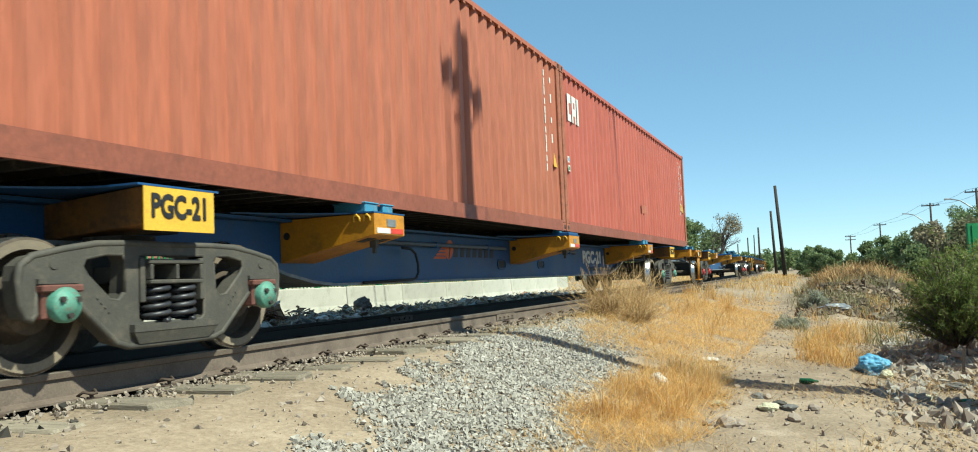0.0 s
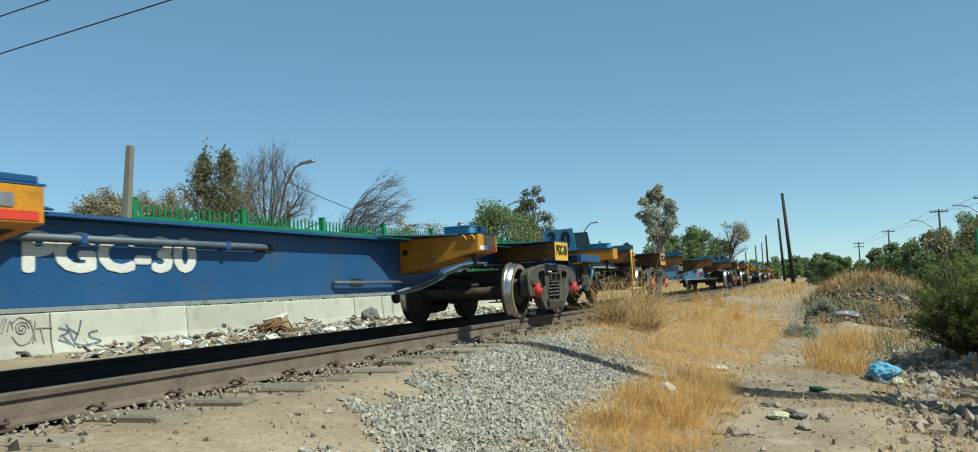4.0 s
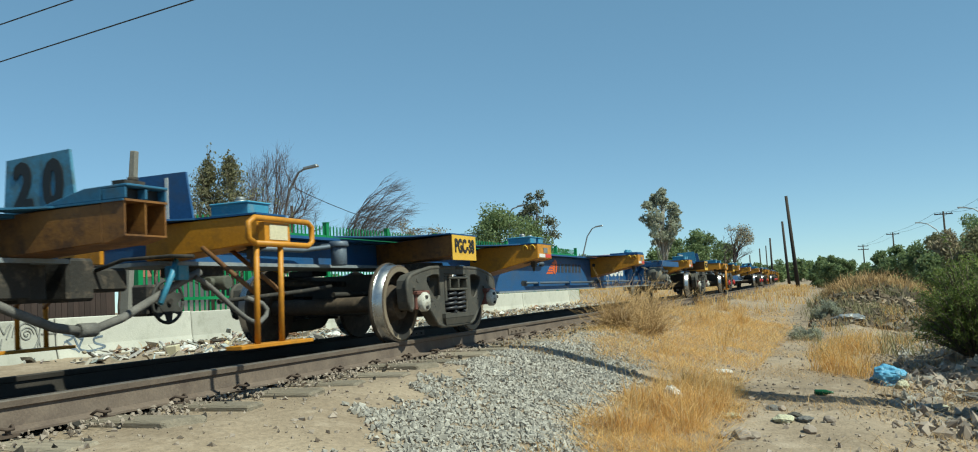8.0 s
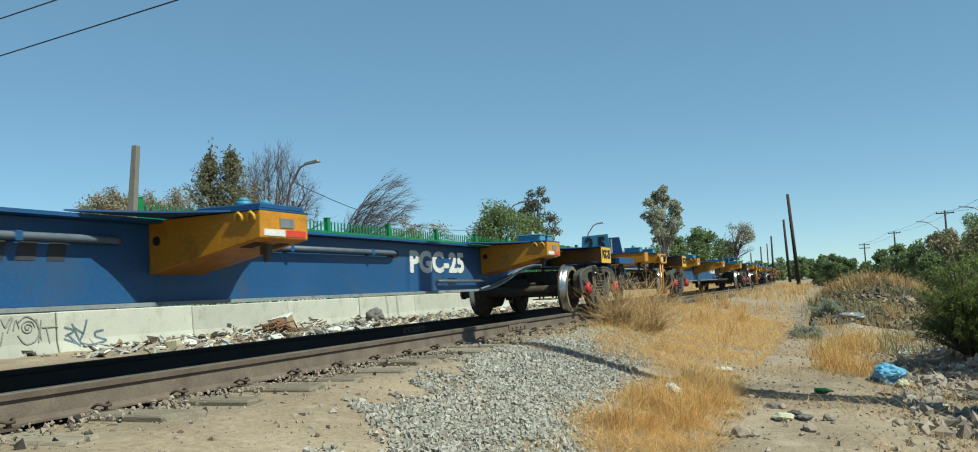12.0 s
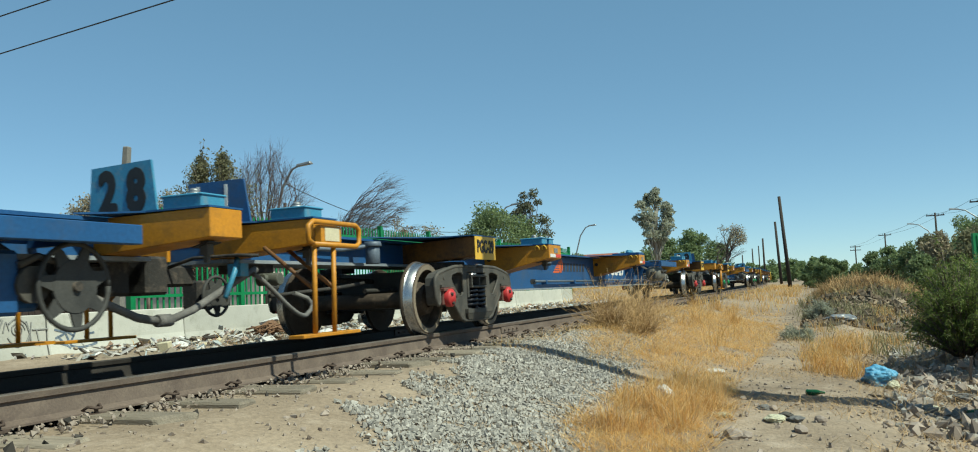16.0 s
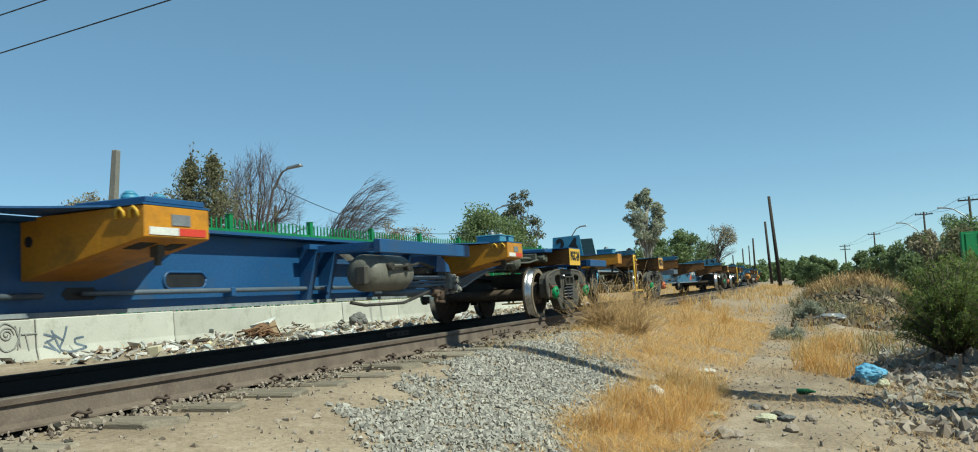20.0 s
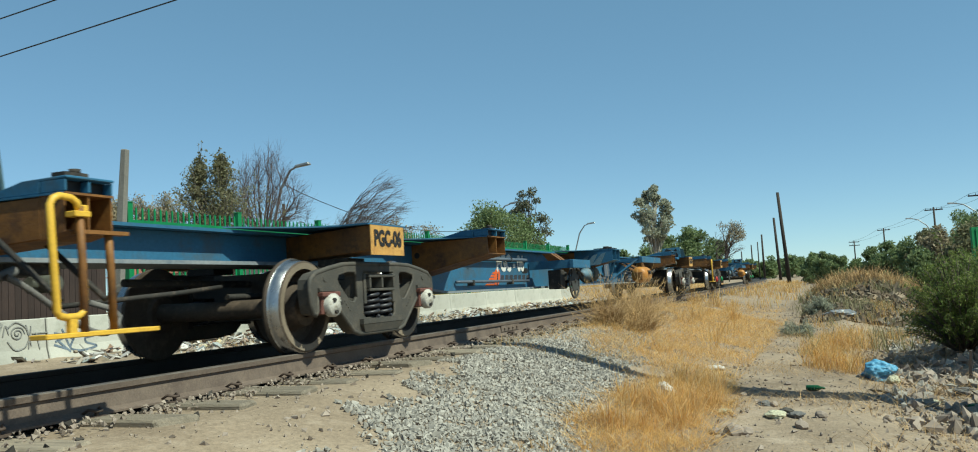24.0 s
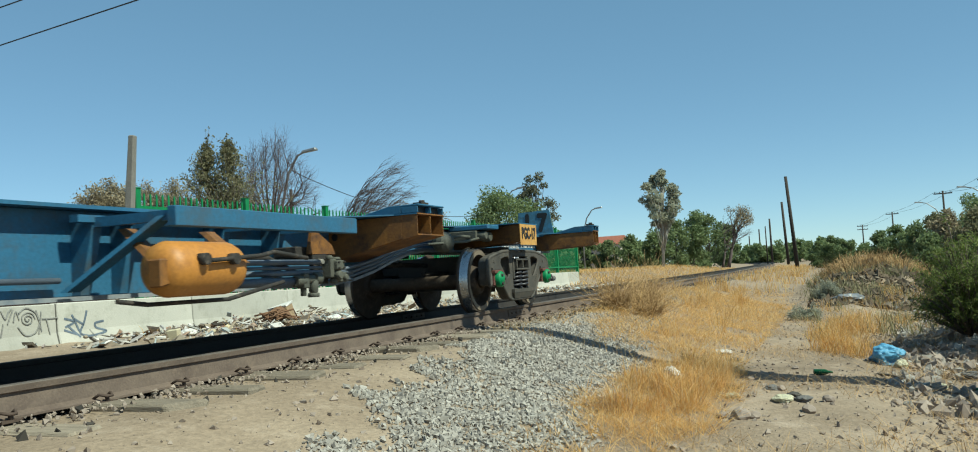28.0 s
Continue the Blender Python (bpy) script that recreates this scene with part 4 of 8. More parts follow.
def build_wagon(old, tank):
    blue, yellow = (M_TEAL, M_OCHRE) if old else (M_BLUE, M_YELLOW)
    wagon = empty("container_wagon", "skeletal blue container wagon with yellow outriggers", "railway wagon", group="wagons of the train")
    # centre sill
    kit = Kit()
    poly = [(y, z) for y, z in BEAM_LOW] + [(21.25, 1.02), (-3.4, 1.02)]
    kit.prism(poly, "x", -0.015, 0.40)
    sill = part("centre_sill", kit, blue, wagon, bevel=0.004)
    flange = Kit()
    flange.box(-0.145, 0.53, -3.42, 21.27, 1.022, 1.046)
    part("upper_flange", flange, blue, wagon)
    flange = Kit()
    for (y0, z0), (y1, z1) in zip(BEAM_LOW, BEAM_LOW[1:]):
        flange.hexa([(-0.105, y0, z0 - 0.028), (0.49, y0, z0 - 0.028), (0.49, y1, z1 - 0.028), (-0.105, y1, z1 - 0.028)], [(-0.105, y0, z0), (0.49, y0, z0), (0.49, y1, z1), (-0.105, y1, z1)])
    part("lower_flange", flange, M_DUSTY, wagon, "dusty pale bottom flange")
    # outriggers
    for y in ARMS + (-3.2, 20.98):
        wide = 0.55 if y in ARMS else 0.31
        for s in (1, -1):
            m = Matrix.Translation((0, y, 0)) @ (FLIP if s < 0 else Matrix())
            arm = part("outrigger", arm_kit(0.665 if y in ARMS else 0.80, wide, hollow=old), yellow, wagon, "rusty ochre outrigger with hollow tip" if old else "yellow outrigger arm", 0.006, m)
            part("top_plate", flare_kit(wide), blue, arm)
            if y in ARMS:
                # black disc on the arm, painted as the dark of a hole
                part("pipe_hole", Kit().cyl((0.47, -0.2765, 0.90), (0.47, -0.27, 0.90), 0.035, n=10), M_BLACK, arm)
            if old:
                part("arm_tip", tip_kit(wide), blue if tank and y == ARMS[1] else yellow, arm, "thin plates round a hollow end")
                # black sheet across the hollow tip stands for its inner shade
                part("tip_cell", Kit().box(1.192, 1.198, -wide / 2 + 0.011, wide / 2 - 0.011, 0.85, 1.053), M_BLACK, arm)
                if tank and y == ARMS[1]:
                    w = wide / 2
                    part("sleeve", Kit().hexa([(0.66, -w - 0.005, 0.715), (1.352, -w - 0.005, 0.864), (1.352, -w - 0.001, 0.864), (0.66, -w - 0.001, 0.715)], [(0.66, -w - 0.005, 1.05), (1.352, -w - 0.005, 1.058), (1.352, -w - 0.001, 1.058), (0.66, -w - 0.001, 1.05)]), blue, arm, "faded blue side plate")
                    for k in range(3):
                        fx = 0.67 + 0.15 * k
                        part("gusset", Kit().prism([(fx, 0.80), (fx + 0.15, 0.80), (fx + 0.26, 0.97 + 0.02 * k), (fx + 0.19, 0.95 + 0.02 * k)], "y", -w - 0.03, -w - 0.006), M_CYANPALE, arm, "pale grey-blue gusset")
                    part("twist_lock", Kit().box(1.0, 1.32, -0.22, -0.03, 1.068, 1.09).box(1.0, 1.32, 0.03, 0.22, 1.068, 1.09).cyl((1.2, -0.12, 1.09), (1.2, -0.12, 1.12), 0.05, n=10).cyl((1.2, 0.12, 1.09), (1.2, 0.12, 1.12), 0.05, n=10), M_UNDER, arm)
                    continue
                cap = Kit().prism([(0.72, 1.069), (1.06, 1.145), (1.37, 1.15), (1.37, 1.135), (1.19, 1.13), (1.18, 1.069)], "y", -wide / 2, wide / 2)
                cap.box(1.19, 1.36, -0.008, 0.008, 1.07, 1.132).box(1.19, 1.36, -wide / 2, -wide / 2 + 0.012, 1.07, 1.132).box(1.19, 1.36, wide / 2 - 0.012, wide / 2, 1.07, 1.132)
                # another black sheet gives the seat's opening its shade
                part("seat_cell", Kit().box(1.30, 1.305, -wide / 2 + 0.014, wide / 2 - 0.014, 1.072, 1.131), M_BLACK, arm)
                part("lock_seat", cap, blue, arm, bevel=0.004)
                part("twist_lock", Kit().box(1.24, 1.33, -0.13, 0.02, 1.145, 1.175).cyl((1.28, -0.02, 1.175), (1.28, -0.02, 1.20), 0.03, n=8), M_UNDER, arm)
            else:
                spans = ((-0.26, -0.02), (0.06, 0.26)) if y in (ARMS[0], ARMS[2]) else ((-wide / 2 + 0.03, wide / 2 - 0.03),)
                if y == ARMS[1]:
                    seat = part("lock_seat", Kit().box(0.80, 1.34, -0.25, 0.25, 1.068, 1.105), M_BLUE, arm, "low dark blue container lock seat", 0.006)
                    for ym in (-0.12, 0.12):
                        part("twist_lock", Kit().cyl((1.10, ym, 1.105), (1.10, ym, 1.14), 0.055, 0.05, 10).cyl((1.10, ym, 1.14), (1.10, ym, 1.165), 0.05, 0.025, 10), M_CYAN, seat)
                    spans = ()
                for y0, y1 in spans:
                    seat = part("lock_seat", Kit().box(0.94, 1.25, y0 + 0.01, y1 - 0.01, 1.068, 1.15).box(0.93, 1.26, y0, y1, 1.142, 1.158), M_CYAN, arm, "light blue container lock seat", 0.006)
                    ym = (y0 + y1) / 2
                    part("twist_lock", Kit().cyl((1.10, ym, 1.158), (1.10, ym, 1.18), 0.045, 0.042, 10).cyl((1.10, ym, 1.18), (1.10, ym, 1.205), 0.042, 0.022, 10), M_STEEL, seat)
                for y0 in (-0.20, 0.06) if y in ARMS else (-0.06,):
                    # pockets are black slabs under the arm, not openings: shade by colour
                    part("lock_pocket", Kit().hexa([(1.12, y0, 0.8165), (1.25, y0, 0.8446), (1.25, y0 + 0.13, 0.8446), (1.12, y0 + 0.13, 0.8165)], [(1.12, y0, 0.824), (1.25, y0, 0.852), (1.25, y0 + 0.13, 0.852), (1.12, y0 + 0.13, 0.824)]), M_BLACK, arm)
                part("lock_handle", Kit().box(1.16, 1.22, -0.03, 0.03, 0.77, 0.86).box(1.175, 1.205, -0.015, 0.015, 0.72, 0.78), M_CAST, arm)
                if y in ARMS:
                    part("reflector", Kit().box(1.351, 1.355, -0.24, 0.0, 0.885, 0.93), M_WHITE, arm)
                    part("reflector", Kit().box(1.351, 1.355, 0.004, 0.24, 0.885, 0.93), M_REDMARK, arm)
                    part("data_plate", Kit().box(1.351, 1.356, -0.06, 0.10, 0.945, 1.01), M_STEEL, arm)
                    for lx in (1.18, 1.28):
                        part("lug", Kit().tube([(lx - 0.028, -w_tip(wide) - 0.006, 0.985), (lx - 0.024, -w_tip(wide) - 0.012, 1.03), (lx + 0.004, -w_tip(wide) - 0.014, 1.045), (lx + 0.028, -w_tip(wide) - 0.012, 1.02), (lx + 0.03, -w_tip(wide) - 0.006, 0.985)], 0.010, 5), M_PLATE, arm)
    # bogies
    for b in (0.0, PIVOT):
        for s in (1, -1):
            m = Matrix.Translation((0, b, 0)) @ (FLIP if s < 0 else Matrix())
            horn = Kit().hexa([(0.40, -0.10, 0.80), (1.36, -0.29, 0.84), (1.36, 0.29, 0.84), (0.40, 0.10, 0.80)], [(0.40, -0.10, 1.02), (1.36, -0.29, 1.055), (1.36, 0.29, 1.055), (0.40, 0.10, 1.02)])
            horn = part("bolster_arm", horn, M_SOOTY_SHADED, wagon, "yellow arm darkened with soot and painted shade", 0.006, m)
            part("top_plate", flare_kit(0.66, 1.37), blue, horn)
            part("number_plate", Kit().box(1.362, 1.368, -0.295, 0.295, 0.805, 1.06), M_PLATE_OLD if old else M_PLATE, horn, "faded stencilled plate" if old else "yellow stencilled plate")
            part("side_bearing", Kit().box(0.75, 1.05, -0.14, 0.14, 0.74, 0.80), M_UNDER, horn)
            fr = part("side_frame", FRAME, M_CAST, wagon, at=Matrix.Translation((0, BOGIE, 0)) @ m)
            part("spring", SPRING, M_SPRING, fr)
            for k in (-1, 1):
                part("axle_box", ADAPTER, M_ADAPTER, fr, at=(0, k * AXLE, 0))
        part("bolster", BOLSTER, M_CAST, wagon, at=(0, b + BOGIE, 0))
        for k in (-1, 1):
            ws = part("wheelset", WHEELS, M_WHEEL, wagon, at=(LINE_X, b + BOGIE + k * AXLE, RAIL_TOP + WHEEL_R))
            part("tread", TREAD, M_TREAD, ws, "bright worn tread")
            part("tread", TREAD, M_TREAD, ws, "bright worn tread", at=SPIN)
            part("rim", RIM, M_RIM, ws, "dusty rim face, paler with painted sunlight")
            part("rim", RIM, M_RIM, ws, "dusty rim face, paler with painted sunlight", at=SPIN)
            part("axle_cap", CAP, M_CAP_RED, ws)
            part("axle_cap", CAP, M_CAP_RED, ws, at=SPIN)
            for i in range(3):
                part("cap_bolt", CAP_BOLT, M_UNDER, ws, at=(0, 0.055 * math.cos(2.094 * i + 0.5), 0.055 * math.sin(2.094 * i + 0.5)))
        rig = Kit()
        for k in (-1, 1):
            rig.box(-0.45, 0.83, b + k * 0.36 - 0.04, b + k * 0.36 + 0.04, 0.32, 0.40)
            for x in (-0.56, 0.945):
                rig.box(x - 0.05, x + 0.05, b + BOGIE + k * 0.42 - 0.03, b + BOGIE + k * 0.42 + 0.03, 0.26, 0.48)
        rig.cyl((0.30, b - 0.8, 0.52), (0.30, b + 0.8, 0.52), 0.025, n=8).cyl((0.0, b - 1.6, 0.66), (0.0, b + 1.5, 0.60), 0.03, n=8)
        part("brake_rigging", rig, M_UNDER, wagon)
    # pipes on the web
    x = 0.465
    upper, lower, holds = ((3.3, 8.0), (9.2, 11.85)), ((13.42, 14.9),), (4.0, 5.5, 7.2, 9.9, 11.3)
    if tank and not old:
        upper, lower, holds = ((2.9, 5.3),), ((4.5, 8.4), (8.8, 13.9)), (4.9, 6.6, 10.2, 11.6)
    elif old:
        upper, lower, holds = ((3.3, 8.0), (9.2, 11.85)), ((3.6, 8.4),), (4.0, 5.5, 7.2, 9.9, 11.3)
        if tank:
            upper, lower, holds = ((3.3, 6.3),), ((3.6, 6.3), (9.7, 11.2)), (4.0, 5.5, 10.4)
    for y0, y1 in upper:
        run = [(x, y0, 0.895), (x, y1 - 0.10, 0.895), (x - 0.02, y1 - 0.03, 0.893), (x - 0.066, y1 + 0.03, 0.89)]
        if old and y0 > 9:
            run = [(x, y0, 0.895), (x, y1 - 1.05, 0.895), (x, y1 - 0.95, 0.89), (x, y1 - 0.10, 0.74), (x - 0.066, y1 + 0.03, 0.73)]
        part("air_pipe", Kit().tube(run, 0.026, 8), M_PIPE, wagon)
    for y0, y1 in lower:
        part("air_pipe", Kit().tube([(x - 0.04, y0 - 0.06, 0.585), (x, y0, 0.585), (x, y1, 0.575)], 0.019, 8), M_PIPE, wagon)
    ends = [(upper[-1][1], 0.89 if not old else 0.735)] + [(y0 - 0.06, 0.585) for y0, y1 in lower if not old]
    for y, z in ends:
        # no opening in the sill: a black sheet paints the slot's shade
        part("pipe_slot", Kit().prism([(y - 0.10, z - 0.04), (y + 0.12, z - 0.04), (y + 0.16, z), (y + 0.12, z + 0.04), (y - 0.10, z + 0.04), (y - 0.14, z)], "x", 0.4005, 0.404), M_BLACK, wagon, "slot where the pipe enters, its shade a black sheet")
    for y in holds:
        for runs, z0, z1 in ((upper, 0.86, 0.925), (lower, 0.53, 0.605)):
            if any(y0 < y < y1 for y0, y1 in runs):
                part("pipe_clamp", Kit().box(0.40, x + 0.03, y - 0.025, y + 0.025, z0, z1), M_UNDER if old else blue, wagon, bevel=0.006)
    for k in range(3 if tank else 1):
        o = 0.05 * k
        part("air_pipe", Kit().tube([(0.52 + 0.05 * k, PIVOT - y, z + o) for y, z in ((3.3, 0.47), (2.8, 0.53), (2.4, 0.60), (2.0, 0.69), (1.6, 0.765), (1.2, 0.80), (0.7, 0.805))], 0.018, 6), M_PIPE, wagon)
    if not old and not tank:
        part("hand_rail", Kit().tube([(0.49, 4.55, 0.84), (0.52, 4.70, 0.83), (0.53, 4.80, 0.78), (0.53, 4.86, 0.66), (0.53, 4.86, 0.56), (0.53, 4.80, 0.50), (0.53, 4.7, 0.485), (0.53, 3.6, 0.47)], 0.016, 6), M_BLACK, wagon, "bent black brake pipe")
    # boards
    board = Kit().prism([(-0.04, 1.047), (0.59, 1.047), (0.53, 1.48), (-0.01, 1.46)], "y", 21.21, 21.23)
    part("number_board", board, M_CYAN if not old else M_BOARD_OLD, wagon, "blue steel board with black stencilled number")
    end = Kit().prism([(-0.10, 1.047), (0.56, 1.047), (0.49, 1.46), (-0.06, 1.46)], "y", -3.04, -3.02)
    part("head_board", end, M_BLUE if not old else M_BOARD_DARK, wagon, "dark steel board at the head of the wagon")
    if not old:
        part("stripe", Kit().box(0.02, 0.05, -3.0445, -3.0405, 1.10, 1.43), M_WHITE, wagon)
        part("stripe", Kit().box(0.30, 0.33, -3.0445, -3.0405, 1.10, 1.43), M_WHITE, wagon)
    # head step
    for s in (1, -1):
        m = Matrix() if s > 0 else Matrix.Translation((0, -6.4, 0)) @ FLIP
        if old:
            step = part("head_step", Kit().box(1.30, 1.42, -3.53, -2.79, 0.337, 0.362), M_PLATE, wagon, "yellow tubular step and handrail", 0.004, m)
            loop = [(-3.455, 0.47), (-3.485, 0.99), (-3.465, 1.02), (-3.43, 1.035), (-3.36, 1.03), (-3.325, 1.01), (-3.31, 0.97)]
            part("hand_loop", Kit().tube([(1.40, y, z) for y, z in loop[::-1]] + [(1.40, y, z) for y, z in ((-3.44, 0.448), (-3.40, 0.438), (-3.33, 0.44), (-3.295, 0.46), (-3.288, 0.50), (-3.29, 0.62))], 0.019, 8), M_PLATE, step)
            part("rusty_post", Kit().tube([(1.40, -3.31, 0.99), (1.40, -3.295, 0.72), (1.40, -3.288, 0.362)], 0.0205, 8), M_OCHRE, step, "rusty lower post")
            part("rusty_post", Kit().tube([(1.36, -3.085, 0.86), (1.36, -3.075, 0.72), (1.36, -3.06, 0.362)], 0.021, 8), M_OCHRE, step, "rusty lower post")
            part("strap", Kit().box(1.385, 1.415, -3.39, -3.345, 0.362, 0.44), M_PLATE, step)
            part("clamp", Kit().box(1.36, 1.43, -3.36, -3.26, 0.935, 0.965).box(1.36, 1.40, -3.29, -3.25, 0.94, 1.0), M_PLATE, step, bevel=0.004)
            part("top_bar", Kit().box(1.34, 1.40, -3.30, -2.98, 0.855, 0.875), M_OCHRE, step)
        else:
            step = part("head_step", Kit().box(1.31, 1.44, -3.66, -2.88, 0.185, 0.21), M_YELLOW, wagon, "yellow tubular step and handrail", 0.004, m)
            part("hand_loop", Kit().tube([(1.42, -3.48, 0.855), (1.42, -3.54, 0.885), (1.42, -3.54, 0.985), (1.42, -3.48, 1.02), (1.42, -2.88, 1.02), (1.42, -2.83, 0.99), (1.42, -2.83, 0.885), (1.42, -2.88, 0.855), (1.42, -3.48, 0.855)], 0.02, 8), M_YELLOW, step)
            for y in (-3.44, -3.18):
                part("post", Kit().tube([(1.39, y, 0.21), (1.40, y, 0.855)], 0.019, 8), M_YELLOW, step)
            part("plate", Kit().box(1.36, 1.41, -3.36, -3.08, 0.872, 1.0), M_YELLOW, step)
            part("paper_label", Kit().box(1.411, 1.414, -3.31, -3.11, 0.885, 0.985), M_CREAM, step)
        for y in (-3.42, -3.14):
            part("brace", Kit().tube([(1.39, y, 0.52), (0.95, y, 0.86)], 0.016, 6), M_OCHRE if not old else M_UNDER, step)
    # couplers and hoses
    for y0, y1, k in ((-3.4, -3.95, -1), (20.7, 21.22, 1)):
        cp = Kit().box(0.09, 0.29, min(y0, y1), max(y0, y1), 0.60, 0.76).box(0.03, 0.33, min(y1, y1 - k * 0.22), max(y1, y1 - k * 0.22), 0.54, 0.82)
        part("coupler", cp, M_UNDER, wagon, bevel=0.02)
    hose = Kit().tube([(0.38, 20.40, 0.69), (0.41, 20.55, 0.64), (0.44, 20.85, 0.50), (0.45, 21.15, 0.385), (0.45, 21.36, 0.35)], 0.030, 8).cyl((0.45, 21.33, 0.355), (0.45, 21.47, 0.355), 0.045, n=8)
    part("brake_hose", hose, M_HOSE, wagon, "dusty rubber brake hose")
    hose = Kit().tube([(0.52, -2.95, 0.72), (0.52, -3.12, 0.66), (0.50, -3.36, 0.55), (0.47, -3.64, 0.42), (0.45, -3.86, 0.355)], 0.030, 8)
    part("brake_hose", hose, M_HOSE, wagon, "dusty rubber brake hose")
    bow = [(0.57 + 0.03 * math.sin(math.pi * q), -3.05 + 0.92 * q - 0.12 * q ** 4, 0.68 - 0.36 * math.sin(math.pi * q * 0.62) ** 1.3) for q in [i / 12 for i in range(11)]]
    bow += [(0.58, -2.25, 0.37), (0.57, -2.22, 0.42), (0.56, -2.27, 0.47), (0.52, -2.42, 0.52)]
    part("brake_hose", Kit().tube(bow, 0.020, 8), M_HOSE, wagon, "dusty rubber brake hose")
    part("cock_handle", Kit().tube([(0.60, -3.28, 0.80), (0.62, -3.34, 0.70), (0.62, -3.46, 0.50)], 0.022, 6).box(0.52, 0.64, -3.3, -3.2, 0.66, 0.76), M_CYAN, wagon, "light blue angle cock handle")
    for x0, x1, y0, y1, z0, z1 in ((0.42, 0.62, 0.6, 0.85, 0.86, 0.95), (0.1, 0.38, -2.9, -2.5, 0.70, 0.80), (0.1, 0.38, 20.1, 20.4, 0.70, 0.80)):
        part("gear_case", Kit().box(x0, x1, y0, y1, z0, z1), M_UNDER, wagon, bevel=0.01)
    if not old:
        valve = part("relay_valve", Kit().cyl((0.66, -1.25, 0.78), (0.66, -1.25, 0.95), 0.072, n=14).cyl((0.66, -1.25, 0.95), (0.66, -1.25, 1.0), 0.095, 0.085, 14), M_PIPE, wagon, "grey relay valve casting", 0.006)
        part("valve_pipe", Kit().tube([(0.48, -2.3, 0.92), (0.50, -1.6, 0.92), (0.60, -1.34, 0.95), (0.66, -1.25, 0.97)], 0.022, 8), M_PIPE, valve)
        part("valve_arm", Kit().box(0.42, 0.60, -1.29, -1.21, 0.95, 0.985), M_PIPE, valve, bevel=0.006)
    else:
        part("draft_gear", Kit().box(-0.06, 0.45, 20.05, 21.0, 0.56, 0.798).box(0.0, 0.40, 19.6, 20.05, 0.64, 0.798), M_UNDER, wagon, bevel=0.01)
    for y, z in ((20.15, 0.62), (20.5, 0.70), (-2.75, 0.64)):
        drum = part("hose_cock", Kit().cyl((0.40, y, z), (0.62, y, z), 0.055, n=10).cyl((0.50, y - 0.09, z + 0.01), (0.50, y + 0.11, z - 0.02), 0.04, n=8), M_VALVE, wagon, "rusty angle cock under the end", 0.006)
    part("uncoupling_rod", Kit().tube([(1.05, -3.62, 0.79), (0.9, -3.66, 0.80), (0.5, -3.66, 0.80), (0.3, -3.7, 0.74)], 0.014, 6), M_UNDER, wagon)
    clutter = Kit().tube([(0.5, 18.3, 0.62), (0.6, 19.2, 0.55), (0.55, 20.3, 0.60)], 0.02, 6)
    part("brake_rod", clutter, M_UNDER, wagon)
    part("brake_rod", Kit().tube([(0.4, -2.6, 0.5), (0.5, -1.6, 0.56), (0.4, -1.0, 0.6)], 0.02, 6), M_UNDER, wagon)
    # service side: air tank below a side platform
    if tank:
        ball = Kit()
        for k in range(7):
            a0, a1 = math.pi * k / 7, math.pi * (k + 1) / 7
            ball.lathe([(-0.13 * math.cos(a0), 0.125 * math.sin(a0)), (-0.13 * math.cos(a1), 0.125 * math.sin(a1))], 14, (0.75, 16.6, 0.86))
        part("relay_valve", ball.box(0.42, 0.75, 16.57, 16.63, 0.93, 0.98), M_VALVE, wagon, "grey-green round valve")
        part("valve_cover", Kit().box(0.62, 1.12, 17.05, 17.40, 1.0, 1.055), blue, wagon, bevel=0.01)
        part("valve_block", Kit().box(0.60, 0.98, 17.02, 17.36, 0.88, 0.99).cyl((0.95, 17.10, 0.93), (1.08, 17.10, 0.93), 0.05, n=10).cyl((0.95, 17.28, 0.92), (1.06, 17.28, 0.92), 0.06, n=10).tube([(0.62, 16.75, 0.90), (0.85, 16.9, 0.93), (0.9, 17.05, 0.92)], 0.02, 6).tube([(0.7, 16.3, 0.84), (0.95, 16.8, 0.86), (1.0, 17.05, 0.9)], 0.016, 6), M_VALVE, wagon, "sooty valve block with pipes", 0.008)
        dy, tz = (-0.27, 0.605) if old else (-0.35, 0.69)
        plat = part("side_platform", Kit().box(0.53, 0.60, 11.5 + dy, 13.65 + dy, 0.93, 0.975), blue, wagon)
        part("edge_beam", Kit().box(1.18, 1.25, 11.62 + dy, 13.7 + dy, 0.862, 0.985), blue, plat, bevel=0.005)
        if old:
            part("diagonal_strut", Kit().hexa([(0.52, 11.42 + dy, 0.50), (0.58, 11.42 + dy, 0.50), (0.58, 11.52 + dy, 0.50), (0.52, 11.52 + dy, 0.50)], [(1.10, 11.62 + dy, 0.93), (1.16, 11.62 + dy, 0.93), (1.16, 11.72 + dy, 0.93), (1.10, 11.72 + dy, 0.93)]), blue, plat)
        for y in (11.66 + dy, 11.98 + dy, 12.9 + dy, 13.6 + dy):
            part("joist", Kit().box(0.4, 1.18, y - 0.03, y + 0.03, 0.90, 0.962), blue, plat)
